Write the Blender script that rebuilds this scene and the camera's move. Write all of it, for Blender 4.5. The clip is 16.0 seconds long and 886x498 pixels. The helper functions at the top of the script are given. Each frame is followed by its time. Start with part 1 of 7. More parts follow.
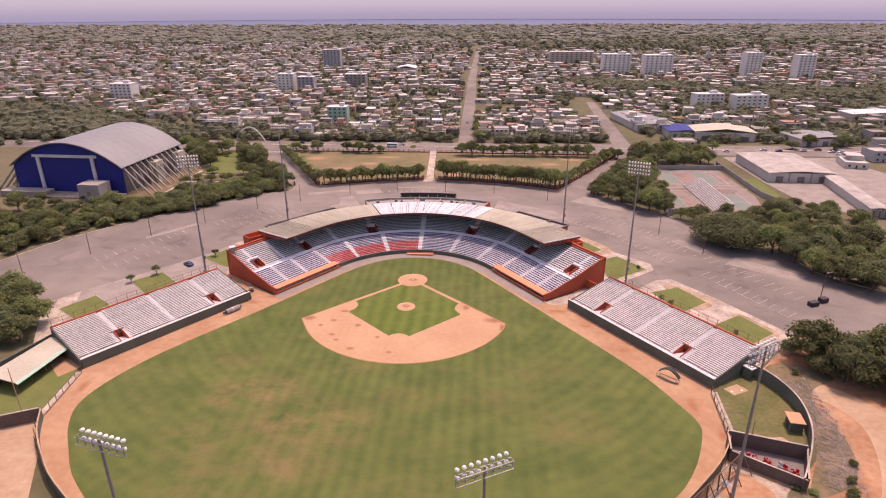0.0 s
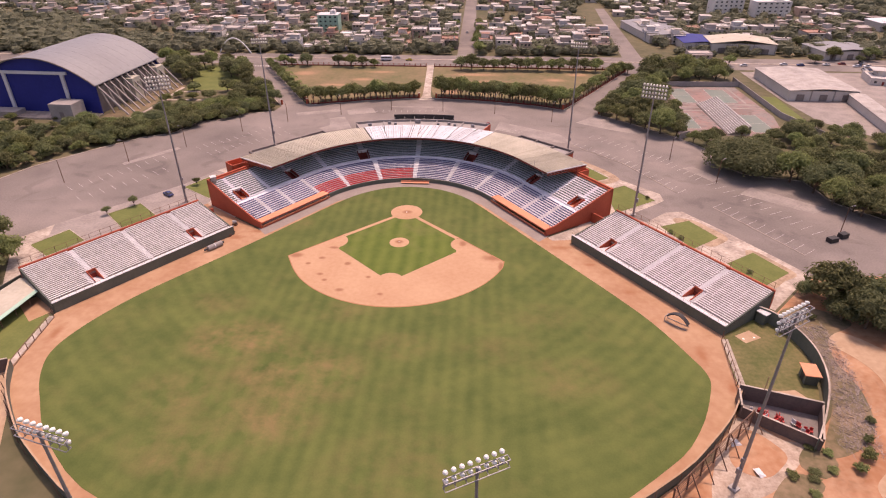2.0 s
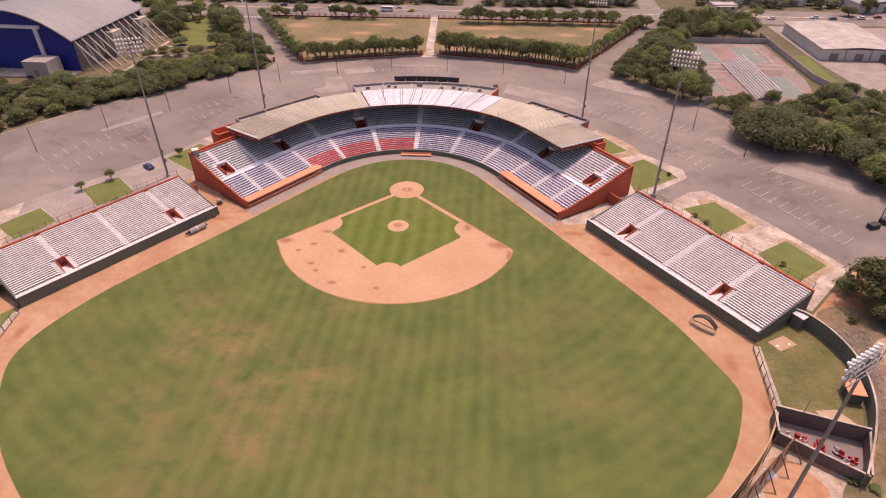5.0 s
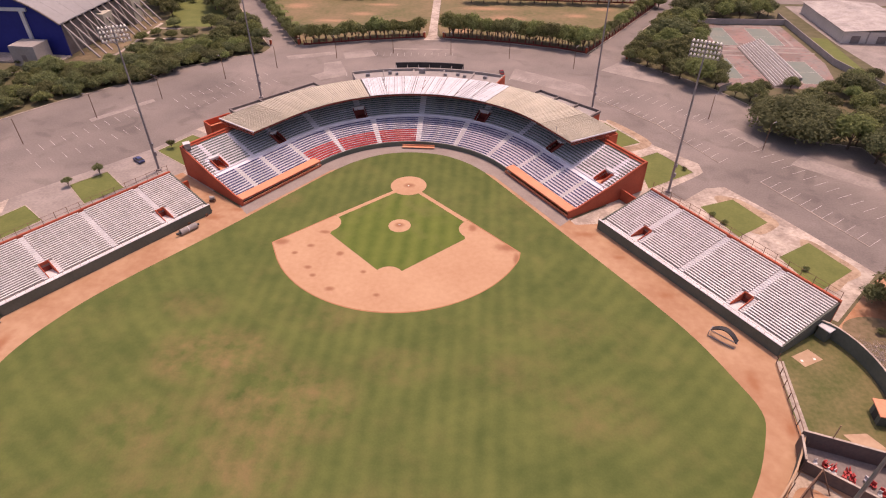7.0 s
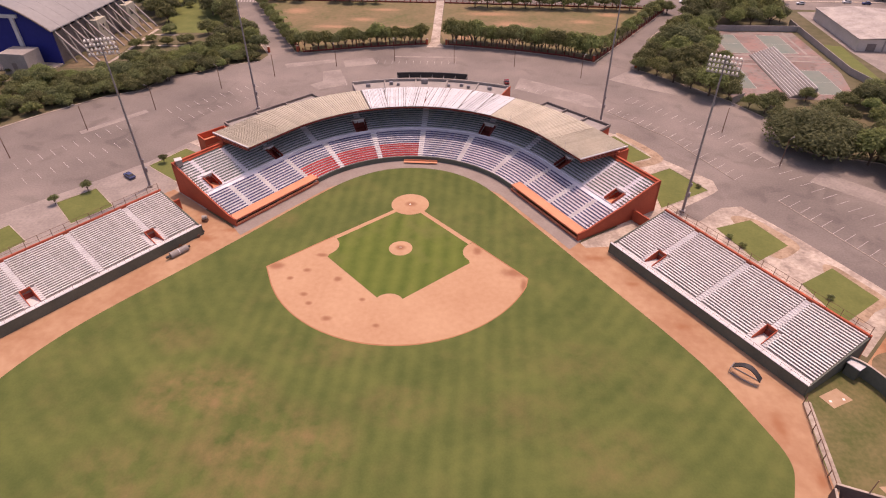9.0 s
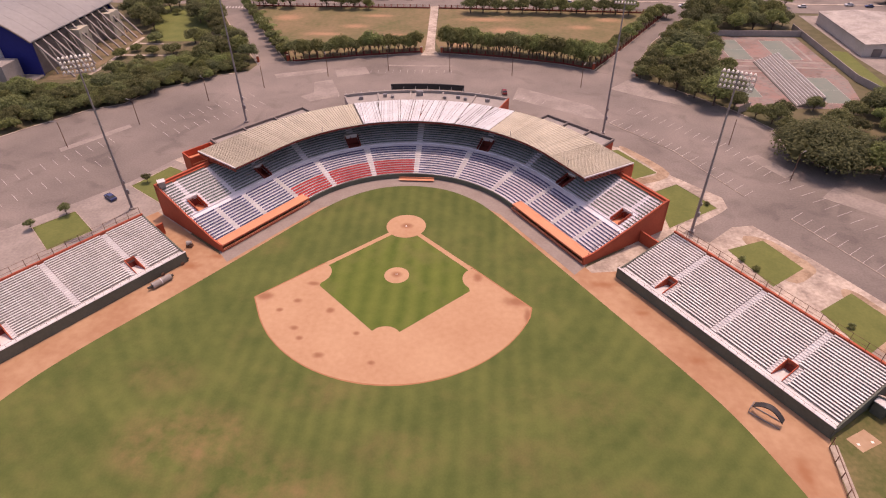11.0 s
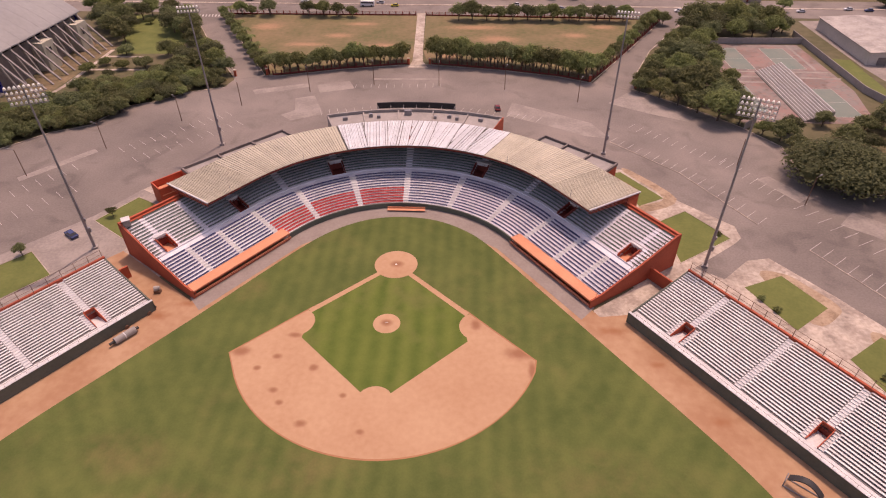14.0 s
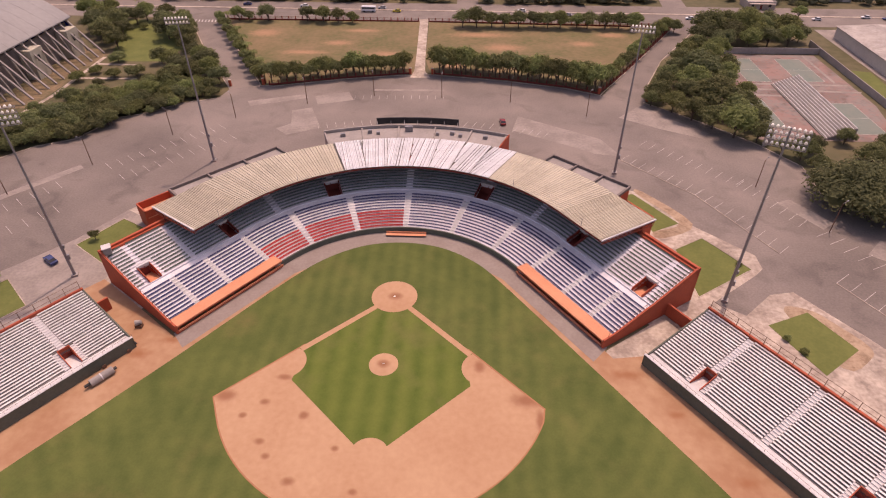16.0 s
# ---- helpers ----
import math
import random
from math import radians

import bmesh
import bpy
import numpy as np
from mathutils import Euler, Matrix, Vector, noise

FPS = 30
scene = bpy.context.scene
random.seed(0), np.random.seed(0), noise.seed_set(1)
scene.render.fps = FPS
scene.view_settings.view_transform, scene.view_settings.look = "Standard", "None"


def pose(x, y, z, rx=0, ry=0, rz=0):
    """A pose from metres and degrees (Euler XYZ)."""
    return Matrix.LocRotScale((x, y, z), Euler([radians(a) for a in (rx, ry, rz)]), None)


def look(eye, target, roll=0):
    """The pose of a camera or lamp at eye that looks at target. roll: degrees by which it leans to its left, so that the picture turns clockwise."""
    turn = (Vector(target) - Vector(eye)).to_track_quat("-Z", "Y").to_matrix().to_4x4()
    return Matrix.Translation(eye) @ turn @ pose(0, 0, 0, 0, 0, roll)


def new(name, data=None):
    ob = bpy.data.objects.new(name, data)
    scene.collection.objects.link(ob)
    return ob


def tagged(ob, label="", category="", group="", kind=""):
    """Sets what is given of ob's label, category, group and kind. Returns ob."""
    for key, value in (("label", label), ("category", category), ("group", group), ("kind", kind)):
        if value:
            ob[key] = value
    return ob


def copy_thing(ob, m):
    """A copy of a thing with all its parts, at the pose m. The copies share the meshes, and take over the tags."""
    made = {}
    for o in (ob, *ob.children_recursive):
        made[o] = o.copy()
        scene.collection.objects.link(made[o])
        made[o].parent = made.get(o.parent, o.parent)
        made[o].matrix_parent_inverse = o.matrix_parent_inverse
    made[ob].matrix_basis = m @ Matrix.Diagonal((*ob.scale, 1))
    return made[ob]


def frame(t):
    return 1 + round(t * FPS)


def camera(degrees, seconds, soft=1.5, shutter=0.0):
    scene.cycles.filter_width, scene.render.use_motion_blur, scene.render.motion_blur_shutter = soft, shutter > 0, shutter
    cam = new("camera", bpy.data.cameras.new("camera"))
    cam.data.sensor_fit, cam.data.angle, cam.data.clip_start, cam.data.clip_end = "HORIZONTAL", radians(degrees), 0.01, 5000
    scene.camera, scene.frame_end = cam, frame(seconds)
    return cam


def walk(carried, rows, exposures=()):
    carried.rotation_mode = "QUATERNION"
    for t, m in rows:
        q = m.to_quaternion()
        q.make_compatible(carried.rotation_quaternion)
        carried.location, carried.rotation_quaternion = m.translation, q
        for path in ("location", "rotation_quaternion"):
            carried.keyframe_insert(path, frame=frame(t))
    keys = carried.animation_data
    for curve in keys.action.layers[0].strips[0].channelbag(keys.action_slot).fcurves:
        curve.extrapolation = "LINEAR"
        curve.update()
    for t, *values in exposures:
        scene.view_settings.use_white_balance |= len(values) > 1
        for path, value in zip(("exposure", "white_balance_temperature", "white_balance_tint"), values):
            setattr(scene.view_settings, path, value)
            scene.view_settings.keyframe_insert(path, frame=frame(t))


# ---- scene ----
cam = camera(73.0, 16.0, 1.1)
PATH = [
    (0, (21.648, -185.353, 86.963), (21.536, -183.503, 86.213), -0.2),
    (0.5, (21.885, -181.874, 87.032), (21.773, -180.052, 86.215), -0.3),
    (1, (22.081, -178.36, 87.116), (21.971, -176.573, 86.225), -0.2),
    (1.5, (22.195, -174.865, 87.197), (22.087, -173.114, 86.237), -0.2),
    (2, (22.224, -171.444, 87.291), (22.118, -169.721, 86.281), -0.2),
    (2.5, (22.16, -168.133, 87.397), (22.055, -166.419, 86.372), -0.2),
    (3, (22.061, -164.974, 87.474), (21.954, -163.266, 86.438), -0.2),
    (3.5, (21.923, -161.959, 87.539), (21.814, -160.278, 86.46), -0.2),
    (4, (21.74, -159.157, 87.619), (21.633, -157.501, 86.503), -0.1),
    (6.5, (20.674, -146.363, 88.277), (20.554, -144.763, 87.083), -0.1),
    (7, (20.46, -144.012, 88.347), (20.341, -142.426, 87.134), -0.2),
    (7.5, (20.22, -141.728, 88.424), (20.1, -140.142, 87.212), -0.2),
    (8, (19.916, -139.337, 88.486), (19.796, -137.751, 87.274), -0.2),
    (8.5, (19.631, -136.942, 88.526), (19.509, -135.357, 87.313), -0.2),
    (9, (19.345, -134.592, 88.557), (19.221, -133.007, 87.343), -0.2),
    (11.5, (17.487, -122.159, 88.936), (17.395, -120.574, 87.72), -0.5),
    (12, (17.078, -119.594, 88.996), (17.034, -118.007, 87.779), -0.6),
    (12.5, (16.628, -117.082, 89.086), (16.583, -115.496, 87.868), -0.5),
    (13, (16.211, -114.493, 89.165), (16.162, -112.909, 87.945), -0.4),
    (13.5, (15.927, -111.758, 89.229), (15.867, -110.175, 88.007), -0.4),
    (14, (15.748, -108.91, 89.276), (15.68, -107.329, 88.053), -0.3),
    (14.5, (15.608, -106.055, 89.309), (15.534, -104.475, 88.085), -0.2),
    (15, (15.514, -103.22, 89.339), (15.438, -101.64, 88.114), -0.2),
    (15.5, (15.423, -100.345, 89.376), (15.348, -98.765, 88.151), -0.1),
    (16, (15.343, -97.437, 89.422), (15.268, -95.859, 88.197), -0.1),
]
walk(cam, [(t, look(eye, target, roll)) for t, eye, target, roll in PATH], [(0.0, -0.05, 7700, 37), (2.0, -0.08, 7800, 37), (8.0, -0.18, 7900, 37), (16.0, -0.39, 8100, 38)])

# ---- world, sun ----
SUN_AZ, SUN_EL = radians(25), radians(69)
world = bpy.data.worlds.new("sky_world")
scene.world = world
world.use_nodes = True
wn = world.node_tree.nodes
sky = wn.new("ShaderNodeTexSky")
sky.sky_type = "NISHITA"
sky.sun_disc = False
sky.sun_elevation = SUN_EL
sky.sun_rotation = SUN_AZ
sky.dust_density = 3.0
sky.altitude = 50
wn["Background"].inputs["Strength"].default_value = 0.215
world.node_tree.links.new(sky.outputs["Color"], wn["Background"].inputs["Color"])
sun_data = bpy.data.lights.new("sun", "SUN")
sun_data.energy = 3.25
sun_data.angle = radians(0.6)
sun_data.color = (1.0, 0.93, 0.84)
sun = new("sun", sun_data)
sun_dir = Vector((math.sin(SUN_AZ) * math.cos(SUN_EL), math.cos(SUN_AZ) * math.cos(SUN_EL), math.sin(SUN_EL)))
sun.matrix_world = look(sun_dir * 300, (0, 0, 0))


# ---- materials ----
def rgb(c):
    return (c[0], c[1], c[2], 1.0)


def mat(name, base, base2=None, rough=0.8, scale=0.5, fine=4.0, amount=0.5, metal=0.0, bump=0.0, island=0.0, per_object=0.0, spec=0.3):
    """Two-scale noise between two colours, optional per-piece brightness change and bump."""
    m = bpy.data.materials.new(name)
    m.use_nodes = True
    n, l = m.node_tree.nodes, m.node_tree.links
    b = n["Principled BSDF"]
    b.inputs["Roughness"].default_value = rough
    b.inputs["Metallic"].default_value = metal
    b.inputs["Specular IOR Level"].default_value = spec
    base2 = base2 or tuple(c * 0.72 for c in base)
    geo = n.new("ShaderNodeNewGeometry")
    big, small = n.new("ShaderNodeTexNoise"), n.new("ShaderNodeTexNoise")
    big.inputs["Scale"].default_value, big.inputs["Detail"].default_value = scale, 4
    small.inputs["Scale"].default_value, small.inputs["Detail"].default_value = fine, 3
    for t in (big, small):
        l.new(geo.outputs["Position"], t.inputs["Vector"])
    mixf = n.new("ShaderNodeMath")
    mixf.operation = "MULTIPLY_ADD"
    mixf.inputs[1].default_value = 0.4
    l.new(small.outputs["Fac"], mixf.inputs[0])
    sc = n.new("ShaderNodeMath")
    sc.operation = "MULTIPLY"
    sc.inputs[1].default_value = 0.6
    l.new(big.outputs["Fac"], sc.inputs[0])
    l.new(sc.outputs[0], mixf.inputs[2])
    ramp = n.new("ShaderNodeMapRange")
    ramp.inputs["From Min"].default_value = 0.5 - 0.18
    ramp.inputs["From Max"].default_value = 0.5 + 0.18
    ramp.inputs["To Min"].default_value = 0.5 - amount
    ramp.inputs["To Max"].default_value = 0.5 + amount
    l.new(mixf.outputs[0], ramp.inputs["Value"])
    mix = n.new("ShaderNodeMix")
    mix.data_type = "RGBA"
    mix.inputs["A"].default_value = rgb(base)
    mix.inputs["B"].default_value = rgb(base2)
    l.new(ramp.outputs["Result"], mix.inputs["Factor"])
    out = mix.outputs["Result"]
    vary = island or per_object
    if vary:
        hsv = n.new("ShaderNodeHueSaturation")
        mr = n.new("ShaderNodeMapRange")
        mr.inputs["To Min"].default_value, mr.inputs["To Max"].default_value = 1 - vary, 1 + vary
        if island and per_object:
            oi = n.new("ShaderNodeObjectInfo")
            av = n.new("ShaderNodeMath")
            av.operation = "MULTIPLY_ADD"
            av.inputs[1].default_value = 0.5
            half_ = n.new("ShaderNodeMath")
            half_.operation = "MULTIPLY"
            half_.inputs[1].default_value = 0.5
            l.new(oi.outputs["Random"], half_.inputs[0])
            l.new(geo.outputs["Random Per Island"], av.inputs[0])
            l.new(half_.outputs[0], av.inputs[2])
            l.new(av.outputs[0], mr.inputs["Value"])
            hue = n.new("ShaderNodeMapRange")
            hue.inputs["To Min"].default_value, hue.inputs["To Max"].default_value = 0.475, 0.515
            l.new(oi.outputs["Random"], hue.inputs["Value"])
            l.new(hue.outputs["Result"], hsv.inputs["Hue"])
        elif island:
            l.new(geo.outputs["Random Per Island"], mr.inputs["Value"])
        else:
            oi = n.new("ShaderNodeObjectInfo")
            l.new(oi.outputs["Random"], mr.inputs["Value"])
        l.new(mr.outputs["Result"], hsv.inputs["Value"])
        l.new(out, hsv.inputs["Color"])
        out = hsv.outputs["Color"]
    l.new(out, b.inputs["Base Color"])
    if bump:
        bp = n.new("ShaderNodeBump")
        bp.inputs["Strength"].default_value = bump
        bp.inputs["Distance"].default_value = 0.1
        l.new(small.outputs["Fac"], bp.inputs["Height"])
        l.new(bp.outputs["Normal"], b.inputs["Normal"])
    return m


def palette_mat(name, colours, rough=0.85, fine=0.6):
    """One colour from a list for each separate piece of a mesh, with stains."""
    m = mat(name, (1, 1, 1), (0.7, 0.68, 0.66), rough, 0.08, fine, 0.45)
    n, l = m.node_tree.nodes, m.node_tree.links
    b = n["Principled BSDF"]
    old = b.inputs["Base Color"].links[0].from_socket
    geo = n.new("ShaderNodeNewGeometry")
    ramp = n.new("ShaderNodeValToRGB")
    ramp.color_ramp.interpolation = "CONSTANT"
    e = ramp.color_ramp.elements
    for i, c in enumerate(colours):
        el = e[i] if i < 2 else e.new(i / len(colours))
        el.position = i / len(colours)
        el.color = rgb(c)
    l.new(geo.outputs["Random Per Island"], ramp.inputs["Fac"])
    mul = n.new("ShaderNodeMix")
    mul.data_type = "RGBA"
    mul.blend_type = "MULTIPLY"
    mul.inputs["Factor"].default_value = 1.0
    l.new(ramp.outputs["Color"], mul.inputs["A"])
    l.new(old, mul.inputs["B"])
    l.new(mul.outputs["Result"], b.inputs["Base Color"])
    return m


def turf_mat(name, light, dark, brown, stripe=3.4, arcs=True):
    """Mown turf: straight stripes towards the plate, ring stripes round the infield, worn brown patches."""
    m = bpy.data.materials.new(name)
    m.use_nodes = True
    n, l = m.node_tree.nodes, m.node_tree.links
    b = n["Principled BSDF"]
    b.inputs["Roughness"].default_value = 0.9
    b.inputs["Specular IOR Level"].default_value = 0.15
    geo = n.new("ShaderNodeNewGeometry")
    sep = n.new("ShaderNodeSeparateXYZ")
    l.new(geo.outputs["Position"], sep.inputs[0])

    def math_node(op, a, c=None, k=None):
        q = n.new("ShaderNodeMath")
        q.operation = op
        for i, v in enumerate((a, c, k)):
            if v is None:
                continue
            if isinstance(v, (int, float)):
                q.inputs[i].default_value = v
            else:
                l.new(v, q.inputs[i])
        return q.outputs[0]

    def noise_node(scale, detail=3):
        q = n.new("ShaderNodeTexNoise")
        q.inputs["Scale"].default_value, q.inputs["Detail"].default_value = scale, detail
        l.new(geo.outputs["Position"], q.inputs["Vector"])
        return q.outputs["Fac"]

    wob = math_node("MULTIPLY", noise_node(0.05, 2), 1.6)
    s1 = math_node("SINE", math_node("MULTIPLY", math_node("ADD", sep.outputs["X"], wob), 2 * math.pi / stripe))
    fac = math_node("MULTIPLY", s1, 0.75 if arcs else 1.25)
    if arcs:
        dy = math_node("ADD", sep.outputs["Y"], 10.0)
        rr = math_node("SQRT", math_node("ADD", math_node("MULTIPLY", sep.outputs["X"], sep.outputs["X"]), math_node("MULTIPLY", dy, dy)))
        s2 = math_node("SINE", math_node("MULTIPLY", math_node("ADD", rr, math_node("MULTIPLY", wob, 2.0)), 2 * math.pi / 3.7))
        patch = n.new("ShaderNodeMapRange")
        l.new(math_node("ABSOLUTE", sep.outputs["X"]), patch.inputs["Value"])
        patch.inputs["From Min"].default_value, patch.inputs["From Max"].default_value = 24, 46
        w = math_node("MULTIPLY", patch.outputs["Result"], noise_node(0.035, 2))
        fac = math_node("ADD", math_node("MULTIPLY", fac, math_node("SUBTRACT", 1.0, patch.outputs["Result"])), math_node("MULTIPLY", s2, math_node("MULTIPLY", w, 1.2)))
    fac = math_node("MULTIPLY", fac, math_node("MULTIPLY", noise_node(0.06, 2), 0.75))
    blotch = math_node("MULTIPLY", math_node("SUBTRACT", noise_node(0.11, 5), 0.5), 1.7 if arcs else 0.4)
    tone = math_node("ADD", math_node("ADD", math_node("MULTIPLY", fac, 0.5), blotch), math_node("ADD", math_node("MULTIPLY", noise_node(0.35, 5), 0.7), 0.15))
    mix = n.new("ShaderNodeMix")
    mix.data_type = "RGBA"
    mix.inputs["A"].default_value, mix.inputs["B"].default_value = rgb(dark), rgb(light)
    l.new(tone, mix.inputs["Factor"])
    mr = n.new("ShaderNodeMapRange")
    mr.inputs["From Min"].default_value, mr.inputs["From Max"].default_value = 0.53, 0.74
    mr.inputs["To Max"].default_value = 0.85
    l.new(math_node("ADD", math_node("MULTIPLY", noise_node(0.045, 2), 0.6), math_node("MULTIPLY", noise_node(0.22, 4), 0.45)), mr.inputs["Value"])
    worn = mr.outputs["Result"]
    if arcs:
        worn = math_node("MULTIPLY", worn, 0.35)
        for px, py, rx, ry, k in ((-31, -66, 15, 9, 0.9), (-15, -77, 17, 11, 0.8), (-18, -90, 13, 9, 0.7), (-37, -84, 12, 9, 0.55), (6, -66, 9, 6, 0.45), (-10, -54, 12, 5, 0.4), (-41, -52, 10, 6, 0.45), (40, -54, 10, 7, 0.35), (43, -75, 12, 8, 0.4), (28, -66, 12, 8, 0.3), (-30, -98, 14, 8, 0.55), (10, -100, 18, 10, 0.35), (-33, -10, 6, 5, 0.4)):
            dx_ = math_node("DIVIDE", math_node("ADD", sep.outputs["X"], -px), rx)
            dy_ = math_node("DIVIDE", math_node("ADD", sep.outputs["Y"], -py), ry)
            d2 = math_node("ADD", math_node("MULTIPLY", dx_, dx_), math_node("MULTIPLY", dy_, dy_))
            fall = n.new("ShaderNodeMapRange")
            fall.interpolation_type = "SMOOTHSTEP"
            fall.inputs["From Min"].default_value, fall.inputs["From Max"].default_value = 1.3, 0.0
            fall.inputs["To Max"].default_value = k
            l.new(d2, fall.inputs["Value"])
            worn = math_node("MAXIMUM", worn, fall.outputs["Result"])
        mot = n.new("ShaderNodeMapRange")
        mot.inputs["From Min"].default_value, mot.inputs["From Max"].default_value = 0.40, 0.66
        l.new(math_node("ADD", math_node("MULTIPLY", noise_node(0.16, 5), 0.7), math_node("MULTIPLY", noise_node(0.6, 4), 0.3)), mot.inputs["Value"])
        worn = math_node("MULTIPLY", worn, mot.outputs["Result"])
    mix2 = n.new("ShaderNodeMix")
    mix2.data_type = "RGBA"
    l.new(worn, mix2.inputs["Factor"])
    l.new(mix.outputs["Result"], mix2.inputs["A"])
    mix2.inputs["B"].default_value = rgb(brown)
    grain = n.new("ShaderNodeHueSaturation")
    l.new(mix2.outputs["Result"], grain.inputs["Color"])
    l.new(math_node("ADD", math_node("MULTIPLY", noise_node(3.0, 3), 0.26), 0.86), grain.inputs["Value"])
    l.new(grain.outputs["Color"], b.inputs["Base Color"])
    return m


def leaf_mat(name, base, base2, vary):
    """Foliage: part of the light comes through the leaves."""
    m = mat(name, base, base2, 0.75, 0.25, 2.0, 0.6, island=vary, per_object=vary, spec=0.15)
    n, l = m.node_tree.nodes, m.node_tree.links
    b = n["Principled BSDF"]
    tr = n.new("ShaderNodeBsdfTranslucent")
    l.new(b.inputs["Base Color"].links[0].from_socket, tr.inputs["Color"])
    mix = n.new("ShaderNodeMixShader")
    mix.inputs["Fac"].default_value = 0.5
    l.new(b.outputs[0], mix.inputs[1])
    l.new(tr.outputs[0], mix.inputs[2])
    l.new(mix.outputs[0], n["Material Output"].inputs["Surface"])
    return m


def stained(m, big, small, depth=0.36):
    """Darkens a material in drifting stains of two sizes, stretched along one way."""
    n, l = m.node_tree.nodes, m.node_tree.links
    b = n["Principled BSDF"]
    old = b.inputs["Base Color"].links[0].from_socket
    geo = n.new("ShaderNodeNewGeometry")
    fac = None
    for scale, lo, hi in ((big, 0.47, 0.62), (small, 0.52, 0.70)):
        tex = n.new("ShaderNodeTexNoise")
        tex.inputs["Scale"].default_value, tex.inputs["Detail"].default_value = scale, 5
        tex.inputs["Distortion"].default_value = 0.8
        l.new(geo.outputs["Position"], tex.inputs["Vector"])
        mr = n.new("ShaderNodeMapRange")
        mr.interpolation_type = "SMOOTHSTEP"
        mr.inputs["From Min"].default_value, mr.inputs["From Max"].default_value = lo, hi
        l.new(tex.outputs["Fac"], mr.inputs["Value"])
        if fac is None:
            fac = mr.outputs["Result"]
        else:
            add = n.new("ShaderNodeMath")
            l.new(fac, add.inputs[0])
            l.new(mr.outputs["Result"], add.inputs[1])
            fac = add.outputs[0]
    val = n.new("ShaderNodeMapRange")
    val.inputs["From Max"].default_value = 2.0
    val.inputs["To Min"].default_value, val.inputs["To Max"].default_value = 1.07, 1.07 - depth
    l.new(fac, val.inputs["Value"])
    hsv = n.new("ShaderNodeHueSaturation")
    l.new(val.outputs["Result"], hsv.inputs["Value"])
    l.new(old, hsv.inputs["Color"])
    l.new(hsv.outputs["Color"], b.inputs["Base Color"])
    return m


def spotted(m, spots, colour, soft=1.0, wobble=0.5):
    """Adds soft-edged worn spots (x, y, radius across, radius along) to a ground material."""
    n, l = m.node_tree.nodes, m.node_tree.links
    b = n["Principled BSDF"]
    old = b.inputs["Base Color"].links[0].from_socket
    geo = n.new("ShaderNodeNewGeometry")
    tex = n.new("ShaderNodeTexNoise")
    tex.inputs["Scale"].default_value, tex.inputs["Detail"].default_value = 0.7, 3
    l.new(geo.outputs["Position"], tex.inputs["Vector"])
    best = None
    for x, y, rx, ry in spots:
        mp = n.new("ShaderNodeMapping")
        mp.inputs["Location"].default_value = (-x / rx, -y / ry, 0)
        mp.inputs["Scale"].default_value = (1 / rx, 1 / ry, 0)
        l.new(geo.outputs["Position"], mp.inputs["Vector"])
        ln = n.new("ShaderNodeVectorMath")
        ln.operation = "LENGTH"
        l.new(mp.outputs["Vector"], ln.inputs[0])
        if best is None:
            best = ln.outputs["Value"]
        else:
            mn = n.new("ShaderNodeMath")
            mn.operation = "MINIMUM"
            l.new(best, mn.inputs[0])
            l.new(ln.outputs["Value"], mn.inputs[1])
            best = mn.outputs[0]
    wob = n.new("ShaderNodeMath")
    wob.operation = "MULTIPLY_ADD"
    wob.inputs[1].default_value = wobble
    l.new(tex.outputs["Fac"], wob.inputs[0])
    l.new(best, wob.inputs[2])
    mr = n.new("ShaderNodeMapRange")
    mr.interpolation_type = "SMOOTHSTEP"
    mr.inputs["From Min"].default_value, mr.inputs["From Max"].default_value = 1.25 + wobble * 0.5, 1.25 + wobble * 0.5 - soft
    l.new(wob.outputs[0], mr.inputs["Value"])
    mix = n.new("ShaderNodeMix")
    mix.data_type = "RGBA"
    l.new(mr.outputs["Result"], mix.inputs["Factor"])
    l.new(old, mix.inputs["A"])
    mix.inputs["B"].default_value = rgb(colour)
    l.new(mix.outputs["Result"], b.inputs["Base Color"])
    return m


M = {}
M["turf"] = turf_mat("turf", (0.122, 0.142, 0.041), (0.067, 0.092, 0.025), (0.225, 0.150, 0.070))
M["infield_turf"] = turf_mat("infield_turf", (0.140, 0.168, 0.038), (0.068, 0.106, 0.020), (0.15, 0.15, 0.05), 4.3, False)
M["clay"] = mat("clay", (0.49, 0.30, 0.18), (0.42, 0.235, 0.135), 0.95, 0.07, 0.9, 0.6, bump=0.1)
CLAY_SPOTS = [(-20.6, -29.5, 0.9, 0.7), (-23.8, -32.6, 0.8, 0.6), (-12.8, -32.1, 0.9, 0.9), (-19.3, -37.8, 0.9, 0.7), (-17.4, -40.6, 0.8, 0.6), (-6.0, -38.6, 0.7, 0.6), (-12.5, -45.0, 1.1, 0.8), (-1.7, -46.4, 0.8, 0.6), (-18.5, -23.6, 1.5, 0.7),
              (18.7, -19.3, 1.2, 1.6), (27.5, -27.0, 3.2, 1.6), (-28.2, -28.4, 2.0, 1.3), (29.6, -31.5, 0.9, 2.6), (0.2, 0.1, 1.6, 1.2), (0, -19.6, 1.3, 1.0)]
M["clay"] = spotted(M["clay"], [(x, y, rx * 1.15, ry * 1.15) for x, y, rx, ry in CLAY_SPOTS], (0.295, 0.135, 0.074))
M["clay_dark"] = mat("clay_dark", (0.42, 0.20, 0.10), (0.34, 0.15, 0.08), 0.95, 0.3, 2, 0.5)
